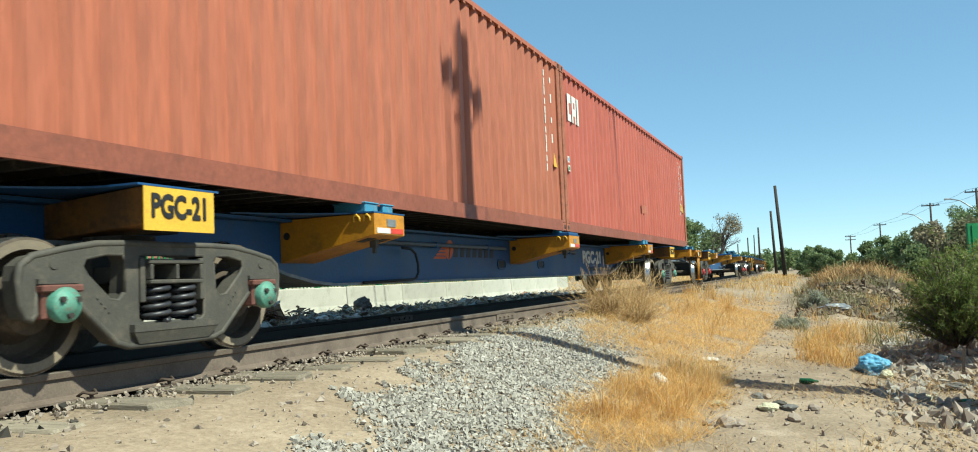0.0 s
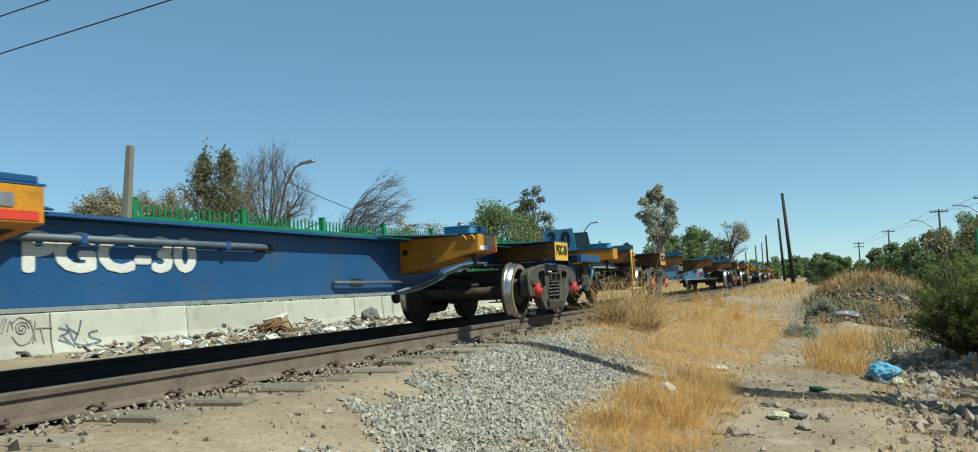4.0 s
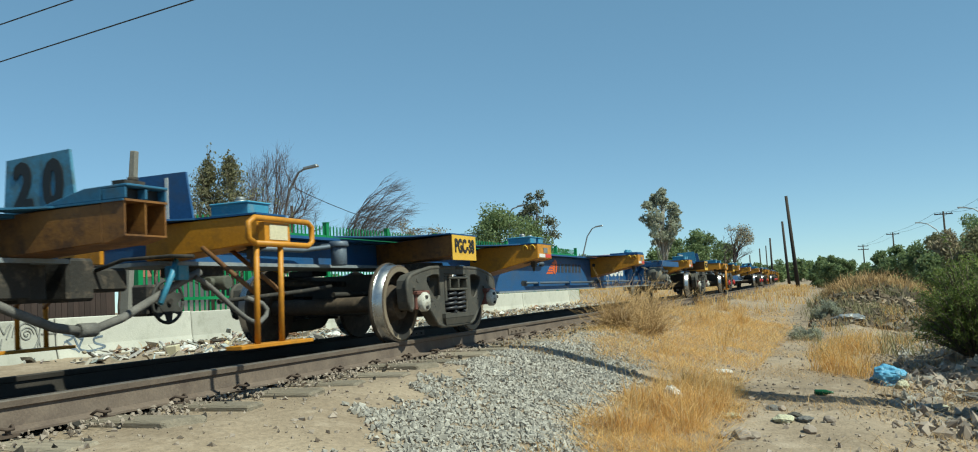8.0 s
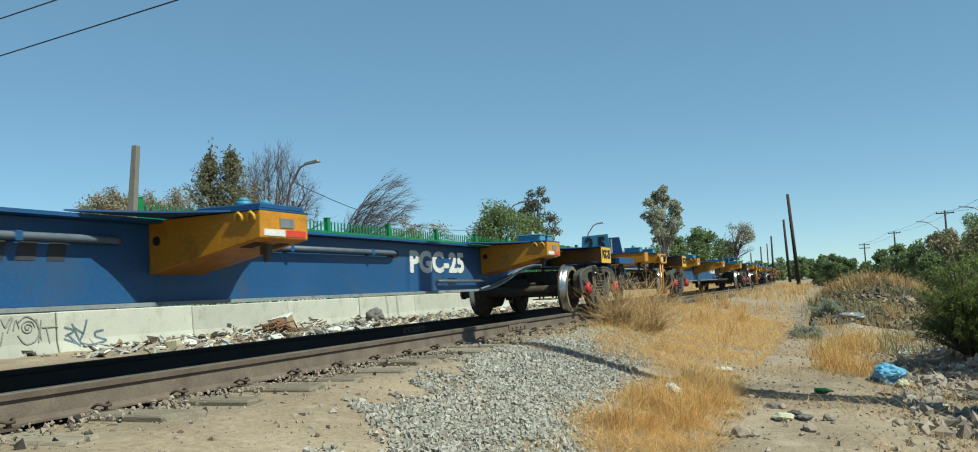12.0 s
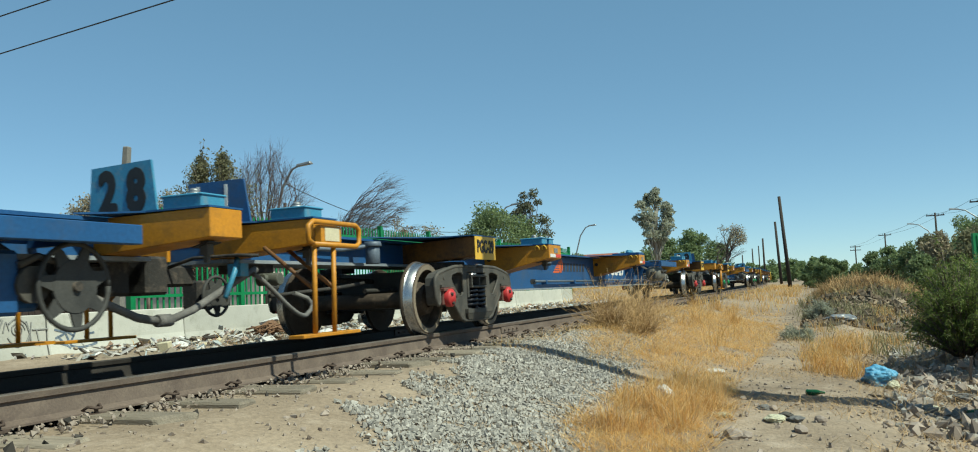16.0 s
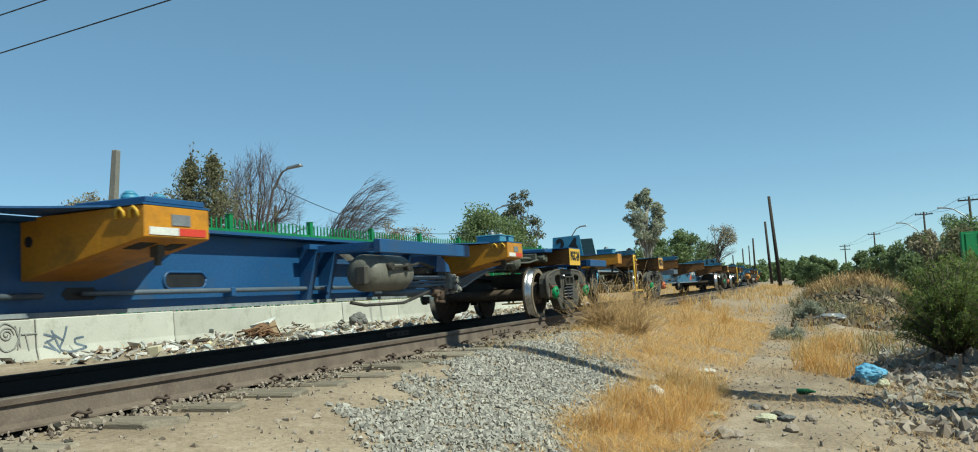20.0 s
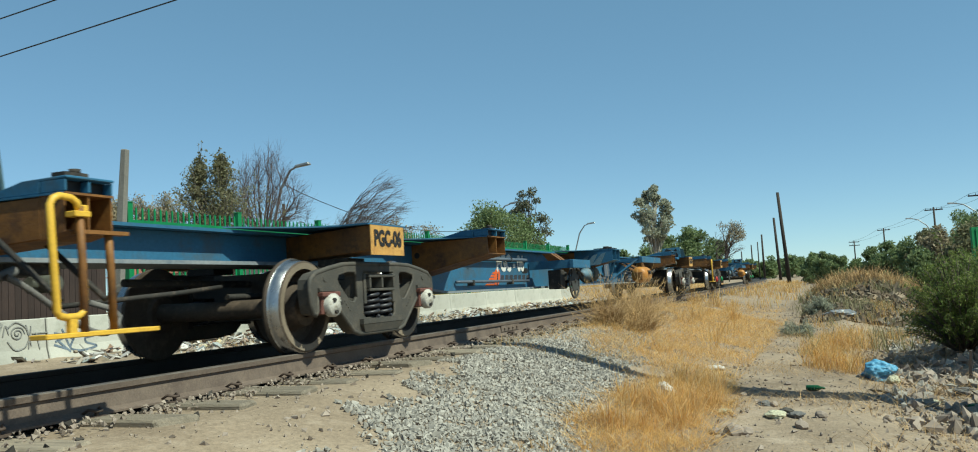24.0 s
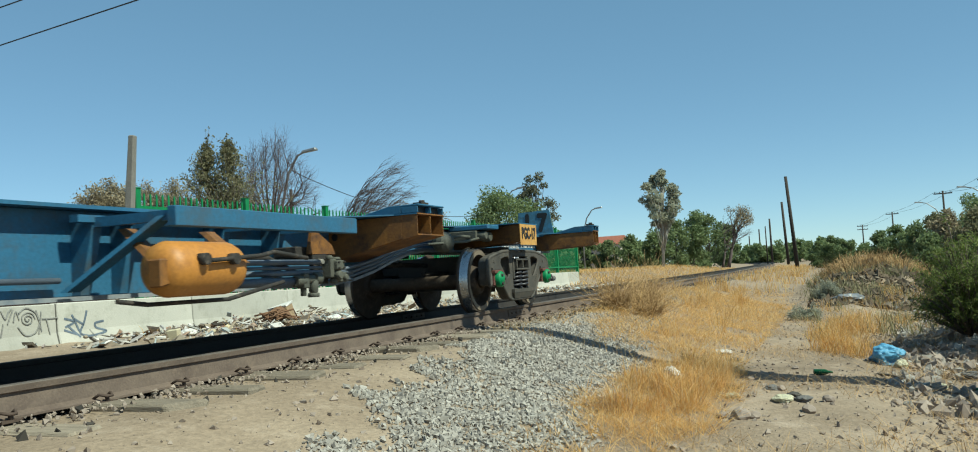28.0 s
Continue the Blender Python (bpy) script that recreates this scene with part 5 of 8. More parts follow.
            part("gusset", Kit().hexa([(0.40, y - 0.04, 0.48), (0.47, y - 0.04, 0.48), (0.47, y + 0.04, 0.48), (0.40, y + 0.04, 0.48)], [(0.40, y - 0.04, 0.96), (0.60, y - 0.04, 0.96), (0.60, y + 0.04, 0.96), (0.40, y + 0.04, 0.96)]), blue, plat)
        t0 = 11.24 if old else 11.27
        long = 0.71 if old else 0.86
        dome = ((0.0, 0.0), (0.004, 0.07), (0.018, 0.115), (0.05, 0.152), (0.10, 0.170))
        tank_k = turned_to_y(Kit().lathe([(t0 + a, r) for a, r in dome] + [(t0 + long - a, r) for a, r in reversed(dome)], 28, (0, 1.17 if old else 1.02, tz)))
        res = part("air_tank", tank_k, M_OCHRE_TANK if old else M_TANKGREY, wagon, "orange air reservoir" if old else "grey air reservoir")
        front = 1.34 if old else 1.19
        deep = front - 0.14
        for y, near in ((t0 + 0.02, True), (t0 + long + 0.05, False)):
            part("tank_bracket", Kit().hexa([(0.72, y + 0.16, 0.88), (0.78, y + 0.16, 0.88), (0.78, y + 0.25, 0.88), (0.72, y + 0.25, 0.88)], [(deep - 0.03, y - 0.04, tz + 0.03), (deep + 0.03, y - 0.04, tz + 0.03), (deep + 0.03, y + 0.05, tz + 0.03), (deep - 0.03, y + 0.05, tz + 0.03)]), M_OCHRE if old else M_CAST, res)
            if near:
                part("tank_bracket", Kit().prism([(y - 0.06, tz + 0.06), (y + 0.03, tz + 0.06), (y + 0.03, tz - 0.09), (y - 0.06, tz - 0.11)], "x", deep - 0.04, deep + 0.06), M_OCHRE if old else M_CAST, res, bevel=0.01)
        for a in (0.22 * long / 0.72, 0.50 * long / 0.72):
            part("tank_fitting", Kit().cyl((front - 0.02, t0 + a, tz + 0.05), (front + 0.045, t0 + a, tz + 0.05), 0.036, n=12), M_UNDER, res)
        part("tank_rod", Kit().tube([(front + 0.03, t0 + 0.26, tz + 0.04), (front + 0.03, t0 + 0.75, tz + 0.07), (front - 0.05, t0 + 1.0, tz + 0.10), (front - 0.12, t0 + 1.5, tz + 0.06)], 0.016, 6), M_UNDER, res)
        pipes = Kit().tube([(0.5, 12.7, 0.72), (0.6, 13.1, 0.70), (0.62, 13.5, 0.56), (0.6, 14.2, 0.56)], 0.022, 6)
        pipes.tube([(1.0, t0 - 0.12, 0.43), (1.02, t0 + 0.1, 0.40), (1.05, t0 + 0.8, 0.40), (1.0, t0 + 1.5, 0.50)], 0.016, 6)
        part("tank_pipe", pipes, M_UNDER, wagon)
        part("valve_guard", Kit().prism([(13.35, 0.72), (13.75, 0.72), (13.70, 0.80), (13.50, 0.90), (13.40, 0.90)], "x", 0.80, 0.83), M_OCHRE if old else M_BLUE, wagon, "bent guard plate over the valves")
        valve_group(wagon, old)
        if old:
            wheel_kit(part, wagon, 0.98, 7.07, 0.535, 0.275)
            cyl = turned_to_y(Kit().lathe([(8.36, 0.0), (8.36, 0.16), (8.395, 0.16), (8.40, 0.135), (8.74, 0.135), (8.76, 0.10), (8.77, 0.0)], 24, (0, 0.85, 0.65)))
            part("brake_cylinder", cyl, M_VALVE, wagon, "dusty grey-green brake cylinder")
            part("cylinder_cone", turned_to_y(Kit().lathe([(8.04, 0.0), (8.04, 0.05), (8.08, 0.06), (8.358, 0.135), (8.359, 0.0)], 24, (0, 0.85, 0.65))), M_CYANPALE, wagon, "pale blue cone of the brake cylinder")
            part("push_rod", Kit().cyl((0.85, 7.62, 0.64), (0.85, 8.05, 0.65), 0.03, n=8), M_UNDER, wagon)
            part("rod_yoke", Kit().box(0.82, 0.88, 7.66, 7.86, 0.60, 0.68).box(0.83, 0.87, 7.60, 7.66, 0.55, 0.72), M_VALVE, wagon, bevel=0.01)
            part("brake_lever", Kit().hexa([(0.84, 7.30, 0.46), (0.87, 7.30, 0.46), (0.87, 7.36, 0.46), (0.84, 7.36, 0.46)], [(0.84, 7.62, 0.72), (0.87, 7.62, 0.72), (0.87, 7.68, 0.72), (0.84, 7.68, 0.72)]), M_UNDER, wagon)
            part("brake_lever", Kit().tube([(0.9, 7.40, 0.74), (0.92, 7.7, 0.68), (0.88, 8.0, 0.62)], 0.016, 6), M_UNDER, wagon)
            part("brake_rod", Kit().tube([(0.85, 8.80, 0.62), (0.9, 9.15, 0.64), (0.85, 9.5, 0.60)], 0.018, 6), M_UNDER, wagon)
            for z in (0.60, 0.66):
                part("brake_rod", Kit().tube([(0.95, 7.30, z + 0.06), (0.95, 7.46, z + 0.07), (0.94, 7.60, z)], 0.022, 6), M_UNDER, wagon)
            ledge = part("brake_ledge", Kit().box(0.42, 1.12, 6.46, 6.52, 0.74, 0.87), blue, wagon)
            part("edge_beam", Kit().box(1.10, 1.16, 6.45, 7.47, 0.735, 0.868), blue, ledge, bevel=0.005)
            part("gear_box", Kit().box(0.72, 0.92, 6.50, 6.74, 0.42, 0.72), M_UNDER, wagon, bevel=0.01)
            for y in (6.45, 6.62):
                part("wooden_wedge", Kit().hexa([(0.75, y, 0.87), (0.95, y, 0.87), (0.95, y + 0.13, 0.87), (0.75, y + 0.13, 0.87)], [(0.70, y - 0.14, 0.98), (0.84, y - 0.14, 0.98), (0.84, y - 0.01, 0.98), (0.70, y - 0.01, 0.98)]), M_OCHRE, wagon)
            part("bracket_plate", Kit().prism([(9.24, 0.93), (9.60, 0.93), (9.66, 0.60), (9.28, 0.60)], "x", 0.93, 0.95), M_PIPE, wagon, "grey-blue bracket plate")
            for y in (8.25, 8.52):
                part("brace", Kit().hexa([(0.60, y, 0.80), (0.66, y, 0.80), (0.66, y + 0.22, 0.80), (0.60, y + 0.22, 0.80)], [(0.60, y + 0.30, 1.02), (0.66, y + 0.30, 1.02), (0.66, y + 0.36, 1.02), (0.60, y + 0.36, 1.02)]), M_PIPE, wagon)
    elif old:
        ledge = part("ledge", Kit().box(0.41, 1.0, LEDGE[0], LEDGE[1], 0.705, 0.84), M_PIPE, wagon, "grey steel ledge on the web", 0.004)
        for k in range(3):
            y = LEDGE[0] + 0.03 + 0.35 * k * (LEDGE[1] - LEDGE[0])
            part("stanchion", Kit().box(0.40, 0.46, y, y + 0.05, 0.49, 0.705), blue, ledge)
    return wagon


def valve_group(wagon, old):
    """The brake valve beside the air tank: casting on a dark plate, manifold below, pipes in and out."""
    plate = part("brake_valve", Kit().box(0.79, 0.83, 13.86, 14.08, 0.47, 0.715).box(0.42, 0.80, 13.94, 14.00, 0.66, 0.71), M_UNDER, wagon, "black plate that carries the brake valve", 0.004)
    cast = Kit().box(0.83, 0.93, 13.98, 14.14, 0.515, 0.675).box(0.86, 0.97, 14.02, 14.13, 0.58, 0.66).box(0.84, 0.95, 14.10, 14.19, 0.475, 0.56)
    cast.cyl((0.90, 14.00, 0.665), (0.90, 14.00, 0.705), 0.032, n=10).cyl((0.90, 14.09, 0.66), (0.90, 14.09, 0.69), 0.045, n=12)
    cast.cyl((0.93, 14.05, 0.535), (0.985, 14.05, 0.535), 0.038, n=12).cyl((0.93, 14.145, 0.515), (0.985, 14.145, 0.515), 0.03, n=10).cyl((0.90, 14.06, 0.515), (0.90, 14.06, 0.465), 0.036, n=10)
    casting = part("valve_casting", cast, M_VALVE if old else M_VALVECAST, plate, "sooty valve casting" if old else "dusty grey valve casting", 0.01)
    for y, z in ((14.035, 0.595), (14.115, 0.595), (14.035, 0.645), (14.115, 0.645)):
        part("bolt", Kit().cyl((0.97, y, z), (0.982, y, z), 0.010, n=6), M_UNDER, casting)
    part("lamp_cap", Kit().cyl((0.83, 13.945, 0.655), (0.875, 13.945, 0.655), 0.028, 0.02, 10), M_VALVECAST, plate)
    block = Kit().cyl((0.92, 13.46, 0.50), (0.92, 13.58, 0.50), 0.046, n=12).cyl((0.92, 13.60, 0.51), (0.92, 13.78, 0.51), 0.036, n=10).cyl((0.92, 13.80, 0.515), (0.92, 13.72, 0.515), 0.052, n=12)
    block.cyl((0.92, 13.575, 0.50), (0.92, 13.575, 0.38), 0.026, n=8).box(0.88, 0.96, 13.54, 13.61, 0.44, 0.56).cyl((0.92, 13.715, 0.50), (0.92, 13.715, 0.40), 0.045, 0.038, 10).cyl((0.92, 13.715, 0.40), (0.92, 13.715, 0.365), 0.05, n=10)
    part("manifold", block, M_VALVE if old else M_MANIFOLD, plate, "sooty pipe manifold" if old else "rust-brown pipe manifold", 0.006)
    for y0, y1, z, r in ((12.75, 13.84, 0.65, 0.022), (13.15, 13.87, 0.565, 0.022), (12.85, 13.86, 0.605, 0.013), (12.9, 13.47, 0.50, 0.034)):
        part("valve_pipe", Kit().tube([(0.66, y0 - 0.25, z + 0.01), (0.86, y0, z), (0.90, y0 + 0.1, z), (0.90, y1, z)], r, 8), M_PIPE, plate)
    for z in (0.585, 0.525):
        part("valve_pipe", Kit().tube([(0.90, 14.14, z), (0.84, 14.24, z), (0.66, 14.55, z - 0.01), (0.57, 14.9, z - 0.03)], 0.016, 6), M_PIPE, plate)
    part("bracket_box", Kit().box(0.55, 0.78, 13.70, 13.98, 0.70, 0.785), M_UNDER, plate, bevel=0.008)


def tail_platform(wagon, blue):
    """Blue side platform and handbrake at the tail."""
    deck = part("tail_platform", Kit().box(0.50, 1.14, 19.28, 20.38, 0.915, 0.925), blue, wagon)
    part("edge_beam", Kit().box(1.14, 1.22, 19.26, 20.40, 0.815, 0.927), blue, deck, bevel=0.005)
    for y in (19.35, 19.80, 20.35):
        part("joist", Kit().box(0.4, 1.14, y - 0.03, y + 0.03, 0.84, 0.914), blue, deck)
    part("hanger_post", Kit().box(0.98, 1.03, 19.32, 19.37, 0.46, 0.90), blue, deck)
    part("gear_box", Kit().box(0.72, 0.97, 19.50, 19.80, 0.44, 0.78).box(0.74, 0.92, 19.80, 19.96, 0.46, 0.60), blue, wagon, bevel=0.02)
    part("gear_bracket", Kit().hexa([(0.72, 19.52, 0.78), (0.94, 19.52, 0.78), (0.94, 19.78, 0.78), (0.72, 19.78, 0.78)], [(0.72, 19.56, 0.86), (0.84, 19.56, 0.86), (0.84, 19.74, 0.86), (0.72, 19.74, 0.86)]), M_PIPE, wagon, bevel=0.006)
    part("chain_drum", Kit().cyl((0.96, 19.86, 0.60), (1.0, 19.86, 0.60), 0.10, n=14), M_CAST, wagon)
    part("chain_guard", Kit().tube([(0.98, 19.78, 0.70), (1.0, 19.88, 0.75), (1.0, 20.0, 0.72), (1.0, 20.06, 0.62)], 0.02, 6), M_CAST, wagon)
    part("brake_chain", Kit().tube([(0.95, 19.45, 0.52), (0.96, 19.36, 0.47), (0.97, 19.44, 0.43), (0.97, 19.56, 0.44)], 0.018, 6), M_UNDER, wagon)
    wheel_kit(part, wagon, 1.04, 20.08, 0.585, 0.235)
    step = part("far_step", Kit().box(-1.07, -0.81, 21.00, 21.60, 0.20, 0.225).tube([(-0.97, 21.15, 0.225), (-0.97, 21.15, 0.9)], 0.02, 6).tube([(-0.97, 21.40, 0.225), (-0.97, 21.40, 0.9)], 0.02, 6), M_YELLOW, wagon, "yellow step at the far corner")
    part("brace", Kit().tube([(-0.97, 21.15, 0.9), (-0.61, 20.90, 0.95), (-0.61, 20.90, 0.98)], 0.02, 6).tube([(-0.97, 21.40, 0.9), (-0.61, 21.00, 0.95)], 0.02, 6), M_YELLOW, step)


def tail_signs(wagon, white, face):
    """Stencilled load data on the sill at the tail."""
    letters("TARA : 22.400 KG\nCARGA: 77.600 KG", 0.082, white, wagon, side(0.403, 19.66, 0.905), bold=0.001)
    letters("FRENTE " + face, 0.15, white, wagon, side(0.403, 20.43, 0.905), bold=0.006)
    # slot drawn as a black strip, its shade in the colour
    part("slot", Kit().box(0.401, 0.404, 20.0, 20.2, 0.815, 0.835), M_BLACK, wagon)


def w_tip(wide):
    return wide / 2


BOARD = pose(0.27, 21.21, 0)


def wheel_kit(part_, wagon, x, y, z, r, paint=None):
    """The handbrake wheel, facing the open side."""
    kit = Kit()
    kit.tube([(x, y + r * math.cos(6.283 * i / 36), z + r * math.sin(6.283 * i / 36)) for i in range(37)], 0.015, 8)
    wheel = part_("handbrake_wheel", Kit().cyl((x - 0.012, y, z), (x + 0.012, y, z), 0.62 * r, n=28), paint or M_WHEELGREY, wagon, "dusty spoked handbrake wheel")
    part_("wheel_rim", kit, paint or M_WHEELGREY, wheel)
    for i in range(7):
        a = 6.283 * i / 7 + 0.3
        c, s = math.cos(a), math.sin(a)
        spoke = Kit().hexa([(x + e, y + 0.5 * r * c - f * s, z + 0.5 * r * s + f * c) for e, f in ((-0.007, 0.05), (0.007, 0.05), (0.007, -0.05), (-0.007, -0.05))],
                           [(x + e, y + r * c - f * s, z + r * s + f * c) for e, f in ((-0.007, 0.022), (0.007, 0.022), (0.007, -0.022), (-0.007, -0.022))])
        part_("spoke", spoke, paint or M_WHEELGREY, wheel)
    part_("wheel_hub", Kit().cyl((x - 0.30, y, z), (x + 0.035, y, z), 0.028, n=10), M_UNDER, wheel)
    part_("brake_gear_case", Kit().box(x - 0.34, x - 0.14, y - 0.09, y + 0.09, z - 0.12, z + 0.16), M_UNDER, wagon, bevel=0.02)


M_WHEELGREY = material("dusty_grey_iron", (0.042, 0.042, 0.041), (0.075, 0.074, 0.070), 0.75, 0.1, scale=6, fine=60, bump=0.1)
M_CYANPALE = material("dusty_pale_blue_paint", (0.13, 0.22, 0.29), (0.17, 0.26, 0.32), 0.6, scale=5, fine=50, bump=0.06, dirt=(0.12, 0.13, 0.12), dirt_amount=0.4)
M_OCHRE_TANK = material("orange_tank_paint", (0.55, 0.25, 0.05), (0.47, 0.20, 0.04), 0.5, scale=2, fine=40, bump=0.05, dirt=(0.3, 0.13, 0.04), dirt_amount=0.35)

# number, place of the leading bogie at the start, old paint, tank on the open side, axle caps
ROSTER = [
    ("21", 4.06, False, False, (M_CAP_SEA, M_CAP_SEA), "loaded blue container wagon with two red containers"),
    ("30", 28.91, False, False, (M_CAP_RED, M_CAP_RED), "empty bright blue and yellow skeletal container wagon"),
    ("20", 53.76, True, False, (M_CAP_ORANGE, M_CAP_ORANGE), "empty faded blue container wagon with rusty ochre outriggers"),
    ("38", 78.61, False, True, (M_CAP_WHITE, M_CAP_WHITE), "empty blue and yellow container wagon with white axle caps"),
    ("25", 103.46, False, False, (M_CAP_RED, M_CAP_RED), "empty blue and yellow container wagon with red axle caps"),
    ("28", 128.31, False, False, (M_CAP_RED, M_CAP_RED), "empty blue and yellow container wagon with light blue number board"),
    ("29", 153.16, False, True, (M_CAP_RED, M_CAP_RED), "empty blue and yellow container wagon with grey air tank"),
    ("24", 178.01, False, True, (M_CAP_GREEN, M_CAP_GREEN), "empty blue and yellow container wagon with green axle caps"),
    ("12", 202.86, True, False, (M_CAP_GREEN, M_CAP_ORANGE), "empty faded container wagon with odd-coloured axle caps"),
    ("06", 227.71, True, True, (M_CAP_WHITE, M_CAP_WHITE), "empty faded container wagon with orange air tank"),
    ("17", 252.56, True, True, (M_CAP_RED, M_CAP_GREEN), "last wagon, empty faded blue with orange air tank"),
]


def access_slots(wagon, places, paint, long):
    """Rounded slots on the web of the centre sill: black sheets painted as their inner shade."""
    for y in places:
        loop = [(y + long * (1 if c > 0 else -1) + 0.07 * c, 0.665 + 0.065 * s) for c, s in ((math.cos(6.283 * (i + 0.5) / 16), math.sin(6.283 * (i + 0.5) / 16)) for i in range(16))]
        hole = part("access_slot", Kit().prism(loop, "x", 0.40, 0.404), M_BLACK, wagon, "rounded slot in the sill, its shade a black sheet")
        part("slot_rim", Kit().tube([(0.405, *p) for p in loop] + [(0.405, *loop[0])], 0.012, 6), paint, hole)


SLOTS = {"21": ((7.92, 9.80), 0.10), "20": ((7.88, 9.78), 0.10), "24": ((9.74,), 0.16), "12": ((7.88, 9.78), 0.10)}


def mark_shapes(wagon, y, z, old):
    """The owner's sign: a striped wedge and a row of plain bars."""
    wedge = Kit()
    for k in range(5):
        z0 = z - 0.10 + 0.042 * k
        wedge.prism([(y + 0.075 * k, z0), (y + 0.36 + 0.01 * k, z0), (y + 0.375 + 0.01 * k, z0 + 0.03), (y + 0.055 + 0.075 * k, z0 + 0.03)], "x", 0.4005, 0.4035)
    disc = [(y + 0.49 + 0.12 * math.cos(6.283 * i / 20) + 0.03 * math.sin(6.283 * i / 20), z + 0.02 + 0.125 * math.sin(6.283 * i / 20)) for i in range(20)]
    wedge.prism(disc, "x", 0.4005, 0.4037)
    sign = part("painted_sign", wedge, M_ORANGE, wagon, "orange striped wedge and disc sign")
    part("dark_stroke", Kit().prism([(y + 0.45, z - 0.095), (y + 0.49, z - 0.095), (y + 0.54, z + 0.07), (y + 0.50, z + 0.07)], "x", 0.4038, 0.4045), M_DARKBLUE, sign)
    h = 0.05 if old else 0.075
    for k in range(7):
        o = y + 0.62 + (0.19 if old else 0.215) * k
        bars = Kit().prism([(o, z - h), (o + 0.13, z - h), (o + 0.16, z + h), (o + 0.03, z + h)], "x", 0.4005, 0.4035)
        part("painted_bar", bars, M_DARKBLUE, wagon, "dark painted bar of a company sign")


CUT = 0.46


def close_up(wagon, cut):
    """Draws the rear bogie and the tail nearer to the head, to the true length of the wagons."""
    for ob in wagon.children:
        ys = [(ob.matrix_basis @ Vector(c)).y for c in ob.bound_box] if ob.type == "MESH" else [0.0]
        if max(ys) - min(ys) > 15:
            ob.matrix_basis = Matrix.Diagonal((1, 1 - cut / 20.9, 1, 1)) @ ob.matrix_basis
        elif (max(ys) + min(ys)) / 2 > 13.7:
            ob.matrix_basis = Matrix.Translation((0, -cut, 0)) @ ob.matrix_basis


M_DARKBLUE = material("dark_blue_lettering", (0.03, 0.035, 0.05), (0.05, 0.05, 0.06), 0.6, scale=6, fine=60, bump=0)
BUILT, TRAIN = {}, []
for number, start, old, tank, caps, label in ROSTER:
    if (old, tank) not in BUILT:
        BUILT[(old, tank)] = wagon = build_wagon(old, tank)
    else:
        wagon = None
    TRAIN.append([number, start, old, tank, caps, label, wagon])
for row in TRAIN:
    if row[6] is None:
        row[6] = copy_thing(BUILT[(row[2], row[3])], Matrix())
for number, start, old, tank, caps, label, wagon in TRAIN:
    tagged(wagon, label)
    for ob in wagon.children_recursive:
        if ob.name.startswith("axle_cap"):
            y = ob.parent.matrix_basis.translation.y - BOGIE
            if number == "17" and y > PIVOT / 2:
                caps = (M_CAP_GREEN, M_CAP_GREEN)
            tone = caps[0] if min(abs(y + AXLE), abs(y - PIVOT + AXLE)) < 0.1 else caps[1]
            ob.material_slots[0].link = "OBJECT"
            ob.material_slots[0].material = tone
    white = M_WHITE if not (old and number == "20") else M_CREAM
    y = {"21": 13.25, "25": 13.0, "28": 13.0, "24": 7.37, "17": 5.67, "06": 5.67, "20": 13.31, "12": 13.31}.get(number, 10.26)
    letters(("PGC - " if old else "PGC-") + number, 0.33, white, wagon, side(0.403, y, 0.835 if old else 0.80), bold=0.016, wide=0.95 if old else 1.40)
    mark_shapes(wagon, *((5.55 if number != "24" else 3.9, 0.83) if not old else (y - 1.08, 0.62)), old)
    ink = M_BLACK
    for b in (0.0, PIVOT):
        letters("PGC-" + number, 0.185, ink, wagon, side(1.3695, b, 0.94), bold=0.008, wide=0.80)
    if number != "38":
        letters(number[0] + " " + number[1], 0.40, ink, wagon, BOARD @ Matrix(((1, 0, 0, 0), (0, 0, -1, -0.003), (0, 1, 0, 1.26), (0, 0, 0, 1))), bold=0.022, wide=0.82)
    if number in SLOTS:
        access_slots(wagon, SLOTS[number][0], M_TEAL if old else M_BLUE, SLOTS[number][1])
    if number in ("30", "25", "28", "24"):
        tail_platform(wagon, M_BLUE)
    else:
        tail_signs(wagon, white, "1" if number == "12" else "2")
    if number in ("29", "38"):
        wheel_kit(part, wagon, -0.655, -1.99, 0.53, 0.187)
    close_up(wagon, CUT)


